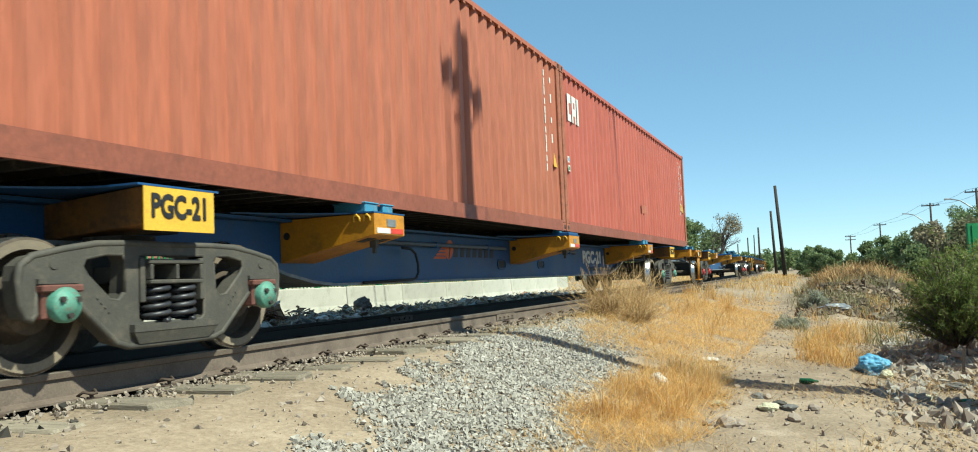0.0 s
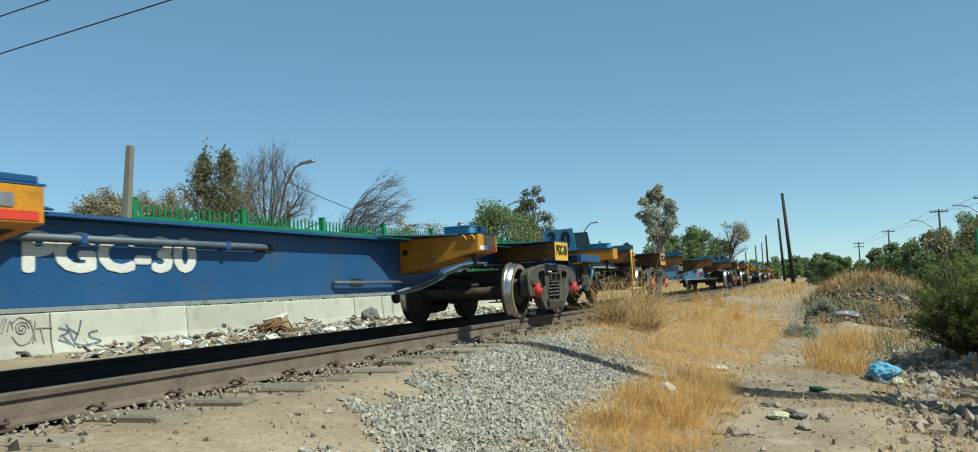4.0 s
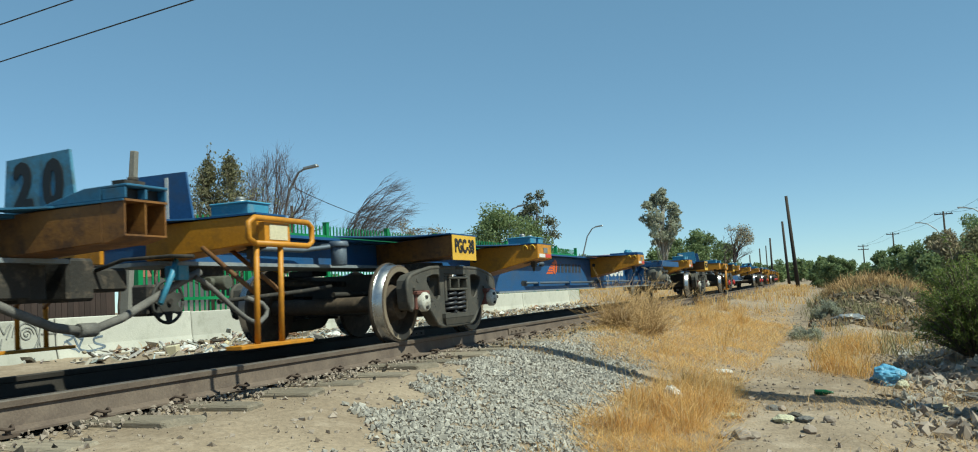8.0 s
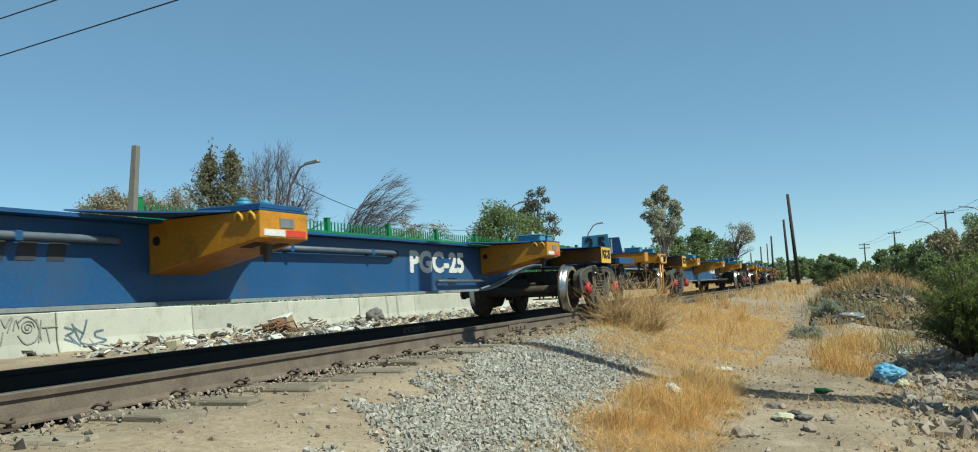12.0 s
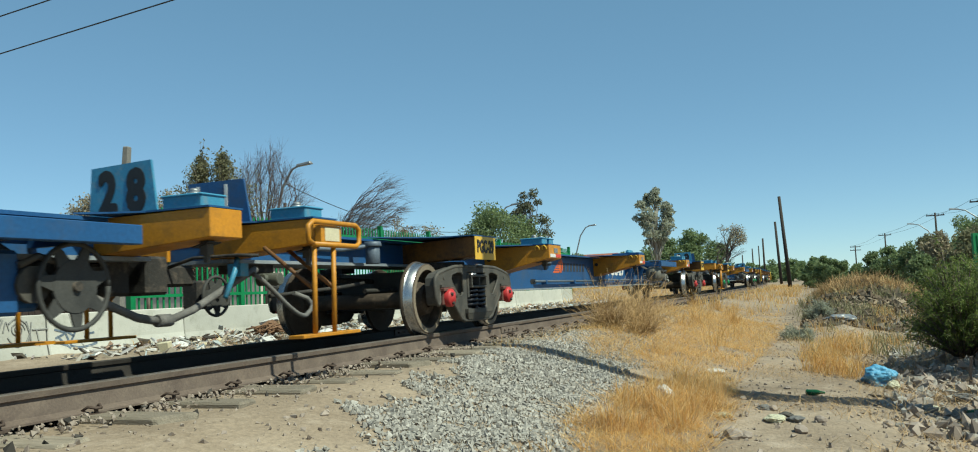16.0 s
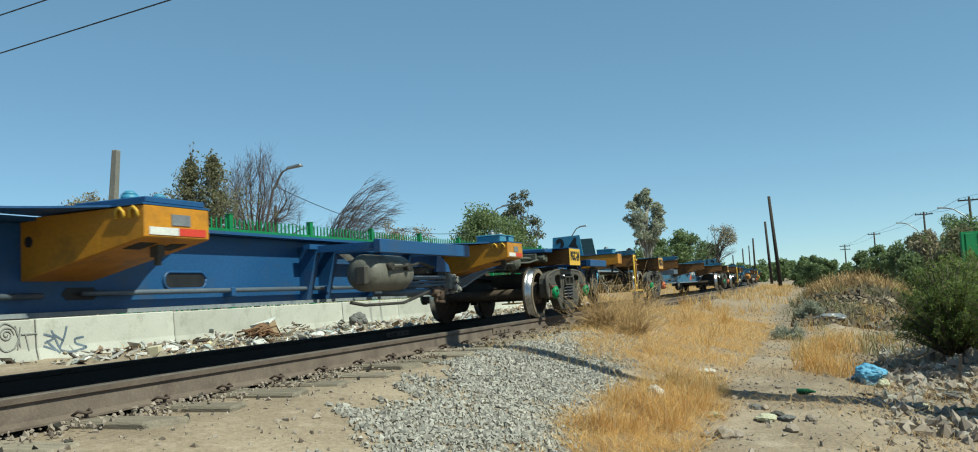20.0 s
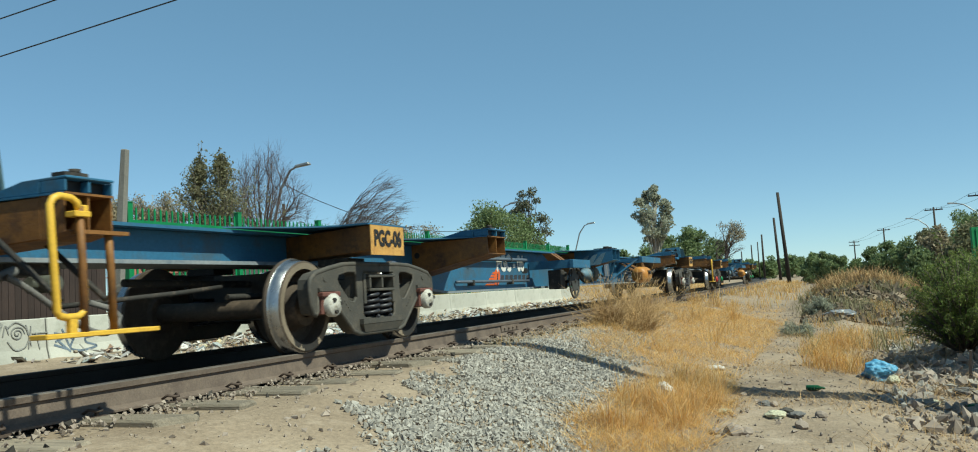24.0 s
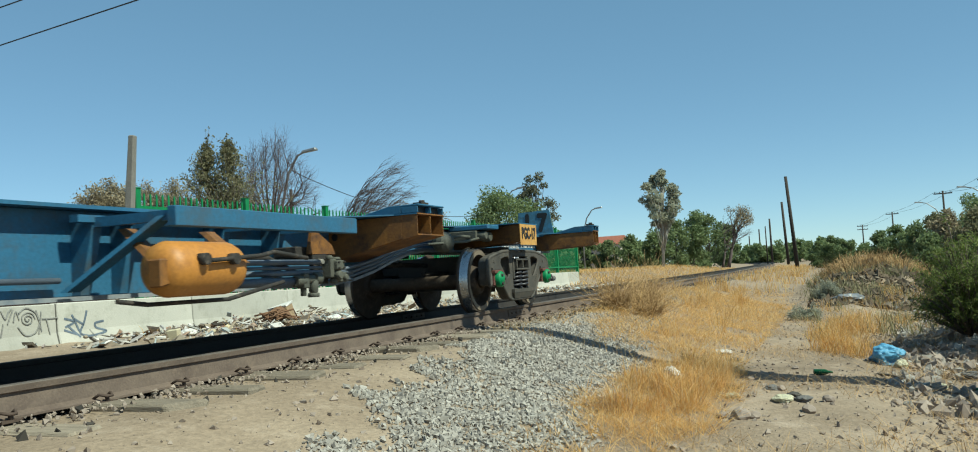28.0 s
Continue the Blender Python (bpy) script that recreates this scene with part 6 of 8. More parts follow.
# ---- containers on the loaded wagon ----
def build_container(paint, label, seed):
    L, W, H = 12.192, 1.219, 2.591
    box = empty("shipping_container", label, "container", group="containers on the wagon")
    rng = np.random.default_rng(seed)

    def corrugated(a0, a1, z0, z1, put):
        pts, a = [], a0
        while a < a1 - 0.27:
            pts += [(a, 0.0), (a + 0.095, 0.0), (a + 0.135, -0.05), (a + 0.235, -0.05)]
            a += 0.28
        pts += [(a, 0.0), (a1, 0.0)]
        v, f = [], []
        rows = 6
        for r in range(rows + 1):
            z = z0 + (z1 - z0) * r / rows
            for p, d in pts:
                dent = 0.012 * noise.noise((p * 0.8 + seed, z * 0.9, seed)) * (1 if 0 < r < rows else 0)
                v.append(put(p, d + dent, z))
        n = len(pts)
        for r in range(rows):
            f += [(r * n + i, r * n + i + 1, (r + 1) * n + i + 1, (r + 1) * n + i) for i in range(n - 1)]
        return v, f

    for s in (1, -1):
        v, f = corrugated(0.16, L - 0.16, 0.16, H - 0.09, lambda p, d, z: (s * (W - 0.03 + d), p, z))
        part("side_wall", Kit().add(v, f), paint, box, "corrugated side wall")
        rail = Kit()
        rail.box(min(s * (W - 0.08), s * (W - 0.002)), max(s * (W - 0.08), s * (W - 0.002)), 0.16, L - 0.16, 0.021, 0.16)
        rail.box(min(s * (W - 0.03), s * (W + 0.002)), max(s * (W - 0.03), s * (W + 0.001)), 0.16, L - 0.16, 0.0, 0.02)
        part("bottom_rail", rail, M_CONTRAIL, box, "darker red bottom rail")
        part("top_rail", Kit().box(min(s * (W - 0.06), s * W), max(s * (W - 0.06), s * W), 0.16, L - 0.16, H - 0.09, H - 0.03), paint, box)
        for e, y0, y1 in ((0, 0.0, 0.16), (1, L - 0.16, L)):
            part("corner_post", Kit().box(min(s * (W - 0.16), s * W), max(s * (W - 0.16), s * W), y0 + 0.01, y1 - 0.01, 0.118, H - 0.118), M_CORNER, box, bevel=0.01)
            for z0 in (0.0, H - 0.118):
                cast = Kit().box(min(s * (W - 0.162), s * (W + 0.003)), max(s * (W - 0.162), s * (W + 0.003)), y0 - 0.003, y1 + 0.018 * (1 - 2 * e), z0, z0 + 0.118)
                c = part("corner_casting", cast, M_CORNER, box, bevel=0.008)
                ym = (y0 + y1) / 2
                # solid casting: a black block paints the shade of its hole
                part("casting_hole", Kit().prism([(ym - 0.032, z0 + 0.03), (ym + 0.032, z0 + 0.03), (ym + 0.032, z0 + 0.09), (ym - 0.032, z0 + 0.09)], "x", min(s * W, s * (W + 0.006)), max(s * W, s * (W + 0.006))), M_BLACK, c)
    for y in (0.03, L - 0.03):
        v, f = corrugated(-W + 0.14, W - 0.14, 0.12, H - 0.1, lambda p, d, z, y=y: (p, y + d * (1 if y > 1 else -1), z))
        part("end_wall", Kit().add(v, f), paint, box)
    roof = Kit().box(-W + 0.03, W - 0.03, 0.02, L - 0.02, H - 0.035, H - 0.012)
    part("roof", roof, paint, box)
    floor = part("floor", Kit().box(-W + 0.05, W - 0.05, 0.16, L - 0.16, 0.13, 0.16), M_UNDER, box)
    beam = Kit().box(-W + 0.06, W - 0.06, -0.025, 0.025, 0.02, 0.13).mesh("cross_member")
    for k in range(40):
        part("cross_member", beam, M_UNDER, floor, at=(0, 0.27 + 0.3 * k, 0))
    notch = Kit()
    for k in range(43):
        notch.box(W - 0.005, W + 0.001, 0.30 + 0.28 * k, 0.36 + 0.28 * k, H - 0.125, H - 0.092)
    tagged(part("rail_gap", notch, M_CORNER, box), kind="stuff")
    return box


C1 = build_container(M_CONT1, "sun-bleached orange-red corrugated shipping container", 3)
C2 = build_container(M_CONT2, "brick-red corrugated shipping container with white marks", 9)


def container_marks(box, big, at_start):
    marks = Kit()
    if big:
        for y, w in ((0.42, 0.20), (0.68, 0.24), (0.98, 0.10)):
            marks.box(1.191, 1.1945, y, y + w, 1.78, 2.22)
        part("white_mark", marks, M_WHITE, box, "white block mark")
        gaps = Kit().box(1.1945, 1.1965, 0.50, 0.64, 1.90, 2.08).box(1.1945, 1.1965, 0.75, 0.85, 1.78, 1.90).box(1.1945, 1.1965, 0.76, 0.84, 2.02, 2.12)
        part("white_mark", gaps, M_CONT2, box)
        for y, z, tone in ((0.30, 1.10, M_BAGBLUE), (0.33, 0.96, M_CAP_GREEN)):
            note = part("sticker", Kit().box(1.191, 1.1945, y, y + 0.10, z, z + 0.10), M_WHITE, box, "small square sticker")
            part("sticker_print", Kit().box(1.1945, 1.196, y + 0.015, y + 0.085, z + 0.02, z + 0.075), tone, note)
    bars = Kit()
    for k in range(11):
        bars.box(1.191, 1.1945, 11.42, 11.46, 2.25 - 0.14 * k, 2.34 - 0.14 * k + 0.02 * (k % 3))
    for k in range(4):
        bars.box(1.191, 1.1945, 11.72, 11.77, 2.20 - 0.30 * k, 2.28 - 0.30 * k + 0.05 * (k % 2))
    tagged(part("serial_bars", bars, M_WHITE, box, "worn white painted characters"), kind="stuff")
    tri = Kit().prism([(11.78, 0.95), (11.95, 0.95), (11.80, 1.16)], "x", 1.191, 1.1945)
    part("warning_sticker", tri, M_PLATE, box, "yellow warning triangle")
    if not big:
        part("warning_sticker", Kit().prism([(0.7, 2.30), (1.0, 2.30), (0.85, 2.48)], "x", 1.191, 1.1945), M_PLATE, box)
    else:
        part("data_sticker", Kit().box(1.191, 1.1945, 11.50, 11.66, 0.98, 1.18), M_PLATE, box)
        part("patch", Kit().box(1.191, 1.1955, 6.0, 6.55, 0.62, 0.80), M_CONT1, box)


container_marks(C1, False, True)
container_marks(C2, True, True)


# ---- grass, weeds, bushes and trees ----
def blades(name, pts, height, width, material_, label, category, lean=0.35, droop=0.25, wind=(0.0, 0.0)):
    """Many thin bent blades in one mesh."""
    n = len(pts)
    h = height * RNG.uniform(0.45, 1.15, n)
    a = RNG.uniform(0, 2 * np.pi, n)
    side_ = np.stack([np.cos(a), np.sin(a), np.zeros(n)], 1) * (width * RNG.uniform(0.6, 1.3, n))[:, None]
    b = RNG.uniform(0, 2 * np.pi, n)
    tilt = RNG.uniform(0.02, lean, n)
    d = np.stack([np.cos(b) * tilt + wind[0], np.sin(b) * tilt + wind[1], np.ones(n)], 1)
    mid = pts + d * (h * 0.55)[:, None]
    d2 = d + np.stack([np.cos(b) * droop, np.sin(b) * droop, -droop * np.ones(n)], 1) * RNG.uniform(0, 1.6, n)[:, None]
    top = mid + d2 * (h * 0.45)[:, None]
    v = np.stack([pts - side_, pts + side_, mid - side_ * 0.8, mid + side_ * 0.8, top - side_ * 0.25, top + side_ * 0.25], 1).reshape(-1, 3)
    k = 6 * np.arange(n)[:, None]
    f = np.concatenate([k + [0, 1, 3, 2], k + [2, 3, 5, 4]])
    return thing(name, raw_mesh(name, v, f), material_, label, category, kind="stuff")


def patchy(x, y, s=2.2, k=0.0):
    return lumps(x, y, s, k)


def clumped(n, x0, x1, y0, y1, keep, sd=0.07, per=28):
    """Tufts: clumps of blades round scattered roots."""
    x, y = scatter(n, x0, x1, y0, y1, keep)
    x, y = np.repeat(x, per), np.repeat(y, per)
    x, y = x + RNG.normal(0, sd, len(x)), y + RNG.normal(0, sd, len(y))
    return x, y


def tuft_height(x, y, low, high, s=3.1, k=0.0):
    """Uneven growth: taller and shorter patches."""
    return low + (high - low) * np.clip(0.5 + 0.42 * patchy(x, y, s, k), 0, 1)


gx, gy = clumped(250, 2.85, 4.2, 5.5, 8.9, lambda x, y: (((x - 3.58) / 0.38) ** 2 + ((y - 7.1) / 1.35) ** 2 < 1 + 0.5 * patchy(x, y, 4)) & (patchy(x, y, 6.5, 2.0) > -0.4), 0.042, 34)
blades("dry_grass", on_land(gx, gy), tuft_height(gx, gy, 0.09, 0.40, 4.3), 0.0024, M_STRAW, "ankle-high golden dry grass beside the path", "grass", 0.7, 0.7, (0.07, 0.02))
gx, gy = clumped(60, 3.2, 4.1, 5.9, 8.5, lambda x, y: (((x - 3.66) / 0.36) ** 2 + ((y - 7.2) / 1.15) ** 2 < 1), 0.03, 14)
blades("dry_grass_stalks", on_land(gx, gy), 0.40, 0.0013, M_STRAW, "thin seed stalks standing above the dry grass", "grass", 0.45, 0.6, (0.10, 0.03))
gx, gy = scatter(46000, 2.6, 4.6, 3.6, 9.4, lambda x, y: (((x - 3.60) / 0.46) ** 2 + ((y - 6.4) / 2.5) ** 2 < 1 + 0.6 * patchy(x, y, 3)) & (RNG.uniform(0, 1, x.shape) < 0.55 + 0.4 * patchy(x, y, 5, 1)))
blades("trampled_grass", on_land(gx, gy, 0.004), 0.12, 0.0016, M_STRAW, "flattened straw on the ground", "grass", 3.2, 0.3)


def verge(x, y):
    u = x - bend(y)
    right = np.interp(y, [9.4, 11, 16, 25, 45, 70], [3.35, 3.3, 3.1, 3.3, 3.6, 3.9]) + 0.2 * np.sin(y * 1.7)
    left = np.interp(y, [9.4, 10.5, 12, 14, 20, 70], [2.9, 2.5, 1.9, 1.45, 1.5, 1.6])
    return (u > left) & (u < right) & (patchy(x, y, 2.1, 1) > -0.55)


gx, gy = clumped(640, -4, 4.5, 9.5, 24, lambda x, y: verge(x, y) & (patchy(x, y, 3.4, 4.0) > 0.0), 0.065, 38)
blades("verge_grass", on_land(gx, gy), tuft_height(gx, gy, 0.12, 0.58, 2.9), 0.0034, M_STRAW, "tall golden dry grass between track and path", "grass", 0.7, 0.7, (0.08, 0.02))
gx, gy = scatter(20000, 1.2, 3.9, 9.2, 20, lambda x, y: (x > np.interp(y, [9.2, 12, 20], [2.4, 1.5, 1.4])) & (patchy(x, y, 2.0, 1) > -0.7))
blades("verge_straw", on_land(gx, gy, 0.004), 0.13, 0.0022, M_STRAW, "flattened straw under the verge grass", "grass", 3.0, 0.3)
gx, gy = clumped(560, -6, 5, 24, 75, verge, 0.3, 20)
blades("far_verge_grass", on_land(gx, gy), 0.30, 0.010, M_STRAW, "dry grass along the line in the distance", "grass", 0.5, 0.4)
gx, gy = scatter(16000, 1.3, 3.7, 8.4, 24, lambda x, y: patchy(x, y, 2.5, 2) > 0.1)
blades("straw_litter", on_land(gx, gy, 0.004), 0.12, 0.0018, M_STRAW, "thin straw among the stones", "grass", 2.6, 0.2)
gx, gy = scatter(15000, 3.9, 6.6, 4.0, 20, lambda x, y: patchy(x, y, 1.9, 6) > 0.25)
blades("path_straw", on_land(gx, gy, 0.003), 0.10, 0.0016, M_TWIG, "bits of brown straw and twig on the path", "grass", 3.4, 0.2)
gx, gy = scatter(3200, 5.0, 7.4, 5.5, 15, lambda x, y: patchy(x, y, 1.6, 8) > -0.2)
blades("bank_straw", on_land(gx, gy, 0.004), 0.15, 0.0022, M_TWIG, "brown twigs and straw on the rubble bank", "grass", 3.0, 0.3)
gx, gy = clumped(230, 4.2, 5.7, 9.7, 17, lambda x, y: (((x - (4.86 + 0.02 * (y - 12))) / 0.34) ** 2 + ((y - 12.2) / 3.0) ** 2 < 1 + 0.4 * patchy(x, y, 3, 5)) & (patchy(x, y, 4.5, 2.0) > -0.6), 0.06, 34)
blades("path_edge_grass", on_land(gx, gy), tuft_height(gx, gy, 0.14, 0.38), 0.0032, M_STRAW, "golden dry grass at the edge of the path", "grass", 0.65, 0.7, (0.07, 0))
gx, gy = clumped(210, 4.4, 7.4, 15.5, 29, lambda x, y: (patchy(x, y, 1.1, 7) > 0.1), 0.14, 26)
blades("bank_grass", on_land(gx, gy), 0.26, 0.004, M_STRAW, "dry grass on the rubble mound", "grass", 0.6, 0.5)
gx, gy = clumped(190, 4.4, 7.4, 24.0, 28, lambda x, y: np.abs(x - 5.8) < 1.5, 0.16, 30)
blades("mound_top_grass", on_land(gx, gy), tuft_height(gx, gy, 0.18, 0.55, 2.4), 0.006, M_TWIG, "brown dry grass on top of the mound", "grass", 0.6, 0.5)
gx, gy = clumped(110, 4.2, 6.2, 12, 22, lambda x, y: patchy(x, y, 1.7, 4) > 0.45, 0.10, 22)
blades("grey_weeds", on_land(gx, gy), 0.26, 0.006, M_WEED, "grey-green weeds beside the path", "weeds", 0.7, 0.2)
gx, gy = clumped(170, 4.2, 7.0, 20.5, 27, lambda x, y: patchy(x, y, 1.3, 9) > 0.1, 0.18, 22)
blades("mound_weeds", on_land(gx, gy), 0.26, 0.008, M_WEED, "brown and grey weeds on the mound", "weeds", 0.9, 0.2)
gx, gy = scatter(3600, -4.3, -1.6, 9, 30, lambda x, y: patchy(x, y, 2.4, 3) > 0.3)
blades("wall_foot_grass", on_land(gx, gy), 0.17, 0.003, M_STRAW, "sparse dry stalks at the foot of the wall", "grass", 0.7, 0.3)
gx, gy = scatter(13000, -14, -1.8, 30, 75, lambda x, y: (x - bend(y) < -1.8) & (patchy(x, y, 0.6, 3) > -0.5))
blades("far_bank_grass", on_land(gx, gy), 0.22, 0.012, M_STRAW, "dry grass on the bank across the line", "grass", 1.2, 0.3)


def twig_ball(at_, r, n, material_, label):
    """A dry, tangled shrub of thin bent twigs."""
    v, f = [], []
    kit = Kit()
    x, y = at_
    base = Vector((x, y, float(land(x, y))))
    for _ in range(n):
        a, e = RNG.uniform(0, 6.283), RNG.uniform(0.15, 1.4)
        d = Vector((math.cos(a) * math.cos(e), math.sin(a) * math.cos(e), math.sin(e)))
        start_ = base + Vector(RNG.uniform(-0.45, 0.45, 3)) * r
        start_.z = base.z + RNG.uniform(0, 0.25) * r
        c = Vector(RNG.normal(0, 0.35, 3))
        kit.tube([start_, start_ + d * r * 0.5, start_ + (d + c * 0.5) * r * 0.85, start_ + (d + c) * r * 1.15], 0.003, 3, 0.0012)
    return thing("dry_shrub", kit, material_, label, "shrub")


for x, y, r, n in ((1.80, 12.4, 0.42, 330), (2.0, 13.6, 0.42, 260), (1.75, 14.8, 0.46, 220), (2.3, 12.3, 0.38, 180)):
    twig_ball((x, y), r, n, M_TWIG, "tangled dry brown shrub beside the rail")


def leaf_cloud(centres, radii, per, size, flat=1.0, slim=0.45):
    """Small leaf quads round the given centres."""
    centres, radii = np.asarray(centres, float), np.asarray(radii, float)
    c = np.repeat(centres, per, 0)
    r = np.repeat(radii, per)
    d = RNG.normal(size=c.shape)
    d /= np.linalg.norm(d, axis=1)[:, None]
    p = c + d * (r * RNG.uniform(0.15, 1.0, len(r)) ** 0.6)[:, None] * (1, 1, flat)
    u = RNG.normal(size=p.shape)
    u /= np.linalg.norm(u, axis=1)[:, None]
    w = np.cross(u, RNG.normal(size=p.shape))
    w /= np.linalg.norm(w, axis=1)[:, None]
    s = (size * RNG.uniform(0.5, 1.3, len(p)))[:, None]
    v = np.stack([p - u * s, p + w * s * slim, p + u * s, p - w * s * slim], 1).reshape(-1, 3)
    return v, (4 * np.arange(len(p))[:, None] + [0, 1, 2, 3])


def grow(height, spread, levels=4, forks=3, trunk_r=0.12, lean=(0, 0), wind=(0, 0), first=0.3, up=0.5):
    """Limbs of a tree as one Kit, with the ends of its twigs."""
    kit, ends = Kit(), []

    def limb(p, d, length, r, level):
        pts, q, dd = [p], p, d.copy()
        steps = 4
        for i in range(steps):
            dd = (dd + Vector(RNG.normal(0, 0.13, 3)) + Vector((wind[0], wind[1], 0)) * (0.05 + 0.16 * level) + Vector((0, 0, 0.05 * up))).normalized()
            q = q + dd * length / steps
            pts.append(q)
        kit.tube(pts, r, 6 if level < 2 else 3, r * 0.55)
        if level >= levels:
            ends.append(q)
            ends.append(pts[2])
            return
        if level >= 2:
            ends.append(pts[2])
        for k in range(forks + (1 if level == 0 else 0)):
            a = 6.283 * (k / forks) + RNG.uniform(-0.6, 0.6)
            tilt = RNG.uniform(0.35, 0.85) * spread
            u = dd.cross((0, 0, 1) if abs(dd.z) < 0.95 else (1, 0, 0)).normalized()
            w = dd.cross(u)
            nd = (dd + (u * math.cos(a) + w * math.sin(a)) * tilt).normalized()
            limb(pts[-1] if k else pts[3], nd, length * RNG.uniform(0.58, 0.8), r * 0.55, level + 1)

    limb(Vector((0, 0, 0)), Vector((lean[0], lean[1], 1)).normalized(), height * first, trunk_r, 0)
    return kit, ends


def tree(label, x, y, z, height, spread=1.0, leaf=None, per=26, leaf_size=0.07, cloud=0.35, levels=4, forks=3, wind=(0, 0), lean=(0, 0), first=0.3, bark=None, up=0.5, name="tree", trunk=0.018):
    t = empty(name, label, "tree", at=(x, y, z), group="trees along the line")
    kit, ends = grow(height, spread, levels, forks, height * trunk, lean, wind, first, up)
    top = max(e.z for e in ends)
    k = height / max(top, 0.1)
    kit.v = [(a * k, b * k, c * k) for a, b, c in kit.v]
    ends = [e * k for e in ends]
    part("trunk", kit, bark or M_BARK, t, "bare branching limbs" if leaf is None else "")
    if leaf is not None:
        v, f = leaf_cloud(ends, [cloud * RNG.uniform(0.6, 1.3) for _ in ends], per, leaf_size)
        part("crown", raw_mesh("crown", v, f), leaf, t)
    return t


def column_tree(label, x, y, z, height, width, leaf, oval=False, bark=None, size=1.0):
    """An upright sparse tree: a leader with many short rising branches and thin shoots above."""
    t = empty("tree", label, "tree", at=(x, y, z), group="trees along the line")
    kit, cents, rad = Kit(), [], []
    kit.tube([(0, 0, 0), (0.05, 0, height * 0.4), (-0.04, 0.05, height * 0.75), (0, 0, height)], 0.10, 6, 0.012)
    for k in range(210):
        f = RNG.uniform(0.12, 0.97)
        reach = 1.65 * width * (1.05 - f) ** 1.15 * RNG.uniform(0.35, 1.15)
        if oval:
            f = RNG.uniform(0.38, 0.95)
            reach = width * math.sin(math.pi * min(((f - 0.33) / 0.67) ** 0.9, 1)) * RNG.uniform(0.4, 1.1)
        a = RNG.uniform(0, 6.283)
        p0 = Vector((0, 0, height * f))
        d = Vector((math.cos(a), math.sin(a), RNG.uniform(0.35, 1.3)))
        p1, p2 = p0 + d * reach * 0.55, p0 + d * reach + Vector((0, 0, 0.15 * reach))
        kit.tube([p0, p1, p2], 0.018, 3, 0.004)
        for q in (0.4, 0.55, 0.7, 0.82, 0.96):
            cents.append(p0.lerp(p2, q) + Vector(RNG.normal(0, 0.05, 3)))
            rad.append(RNG.uniform(0.08, 0.20) * size)
    for k in range(24):
        a, e = RNG.uniform(0, 6.283), RNG.uniform(0, 0.22) * width
        p0 = Vector((0, 0, height * RNG.uniform(0.72, 0.96)))
        p1 = p0 + Vector((math.cos(a) * e, math.sin(a) * e, RNG.uniform(0.3, 0.75)))
        kit.tube([p0, p1], 0.008, 3, 0.003)
        cents += [p0.lerp(p1, 0.5), p1]
        rad += [0.06, 0.04]
    part("trunk", kit, bark or M_BARK, t)
    v, f = leaf_cloud(cents, rad, 7, 0.044 * (1 + size) / 2)
    part("crown", raw_mesh("crown", v, f), leaf, t)
    return t


def leafy_tree(label, x, y, z, height, width, leaf, clumps=26, per=110, leaf_size=0.07, low=0.0, puff=(0.22, 0.42), bark=None, lean=0.0, name="tree"):
    """A tree whose crown is many uneven clumps of leaves, with limbs running into them."""
    t = empty(name, label, "tree", at=(x, y, z), group="trees along the line")
    kit, cents, rad = Kit(), [], []
    kit.tube([(0, 0, -0.1), (0.03 * height * lean, 0.02, height * 0.35), (0.06 * height * lean, -0.03, height * 0.62), (0.05 * height * lean, 0, height * 0.86)], 0.016 * height, 6, 0.004 * height)
    for k in range(clumps):
        f = low + (1 - low) * ((k + RNG.uniform(0, 1)) / clumps)
        env = width * max(math.sin(math.pi * (0.16 + 0.80 * (f - low) / (1 - low))), 0.1) ** 0.7
        a, r = RNG.uniform(0, 6.283), env * RNG.uniform(0.25, 1.0) ** 0.6 * 0.8
        c = Vector((math.cos(a) * r, math.sin(a) * r, height * (0.05 + 0.88 * f) * RNG.uniform(0.94, 1.04)))
        cents.append(c)
        rad.append(width * RNG.uniform(*puff))
        root = Vector((0.05 * height * lean * c.z / height, 0, max(c.z - 0.30 * height, 0.1 * height) * 0.9))
        kit.tube([root, root.lerp(c, 0.55) - Vector((0, 0, 0.03 * height)), c], 0.006 * height, 4, 0.0016 * height)
    part("trunk", kit, bark or M_BARK, t)
    v, f = leaf_cloud(cents, rad, per, leaf_size, 0.8)
    part("crown", raw_mesh("crown", v, f), leaf, t)
    return t


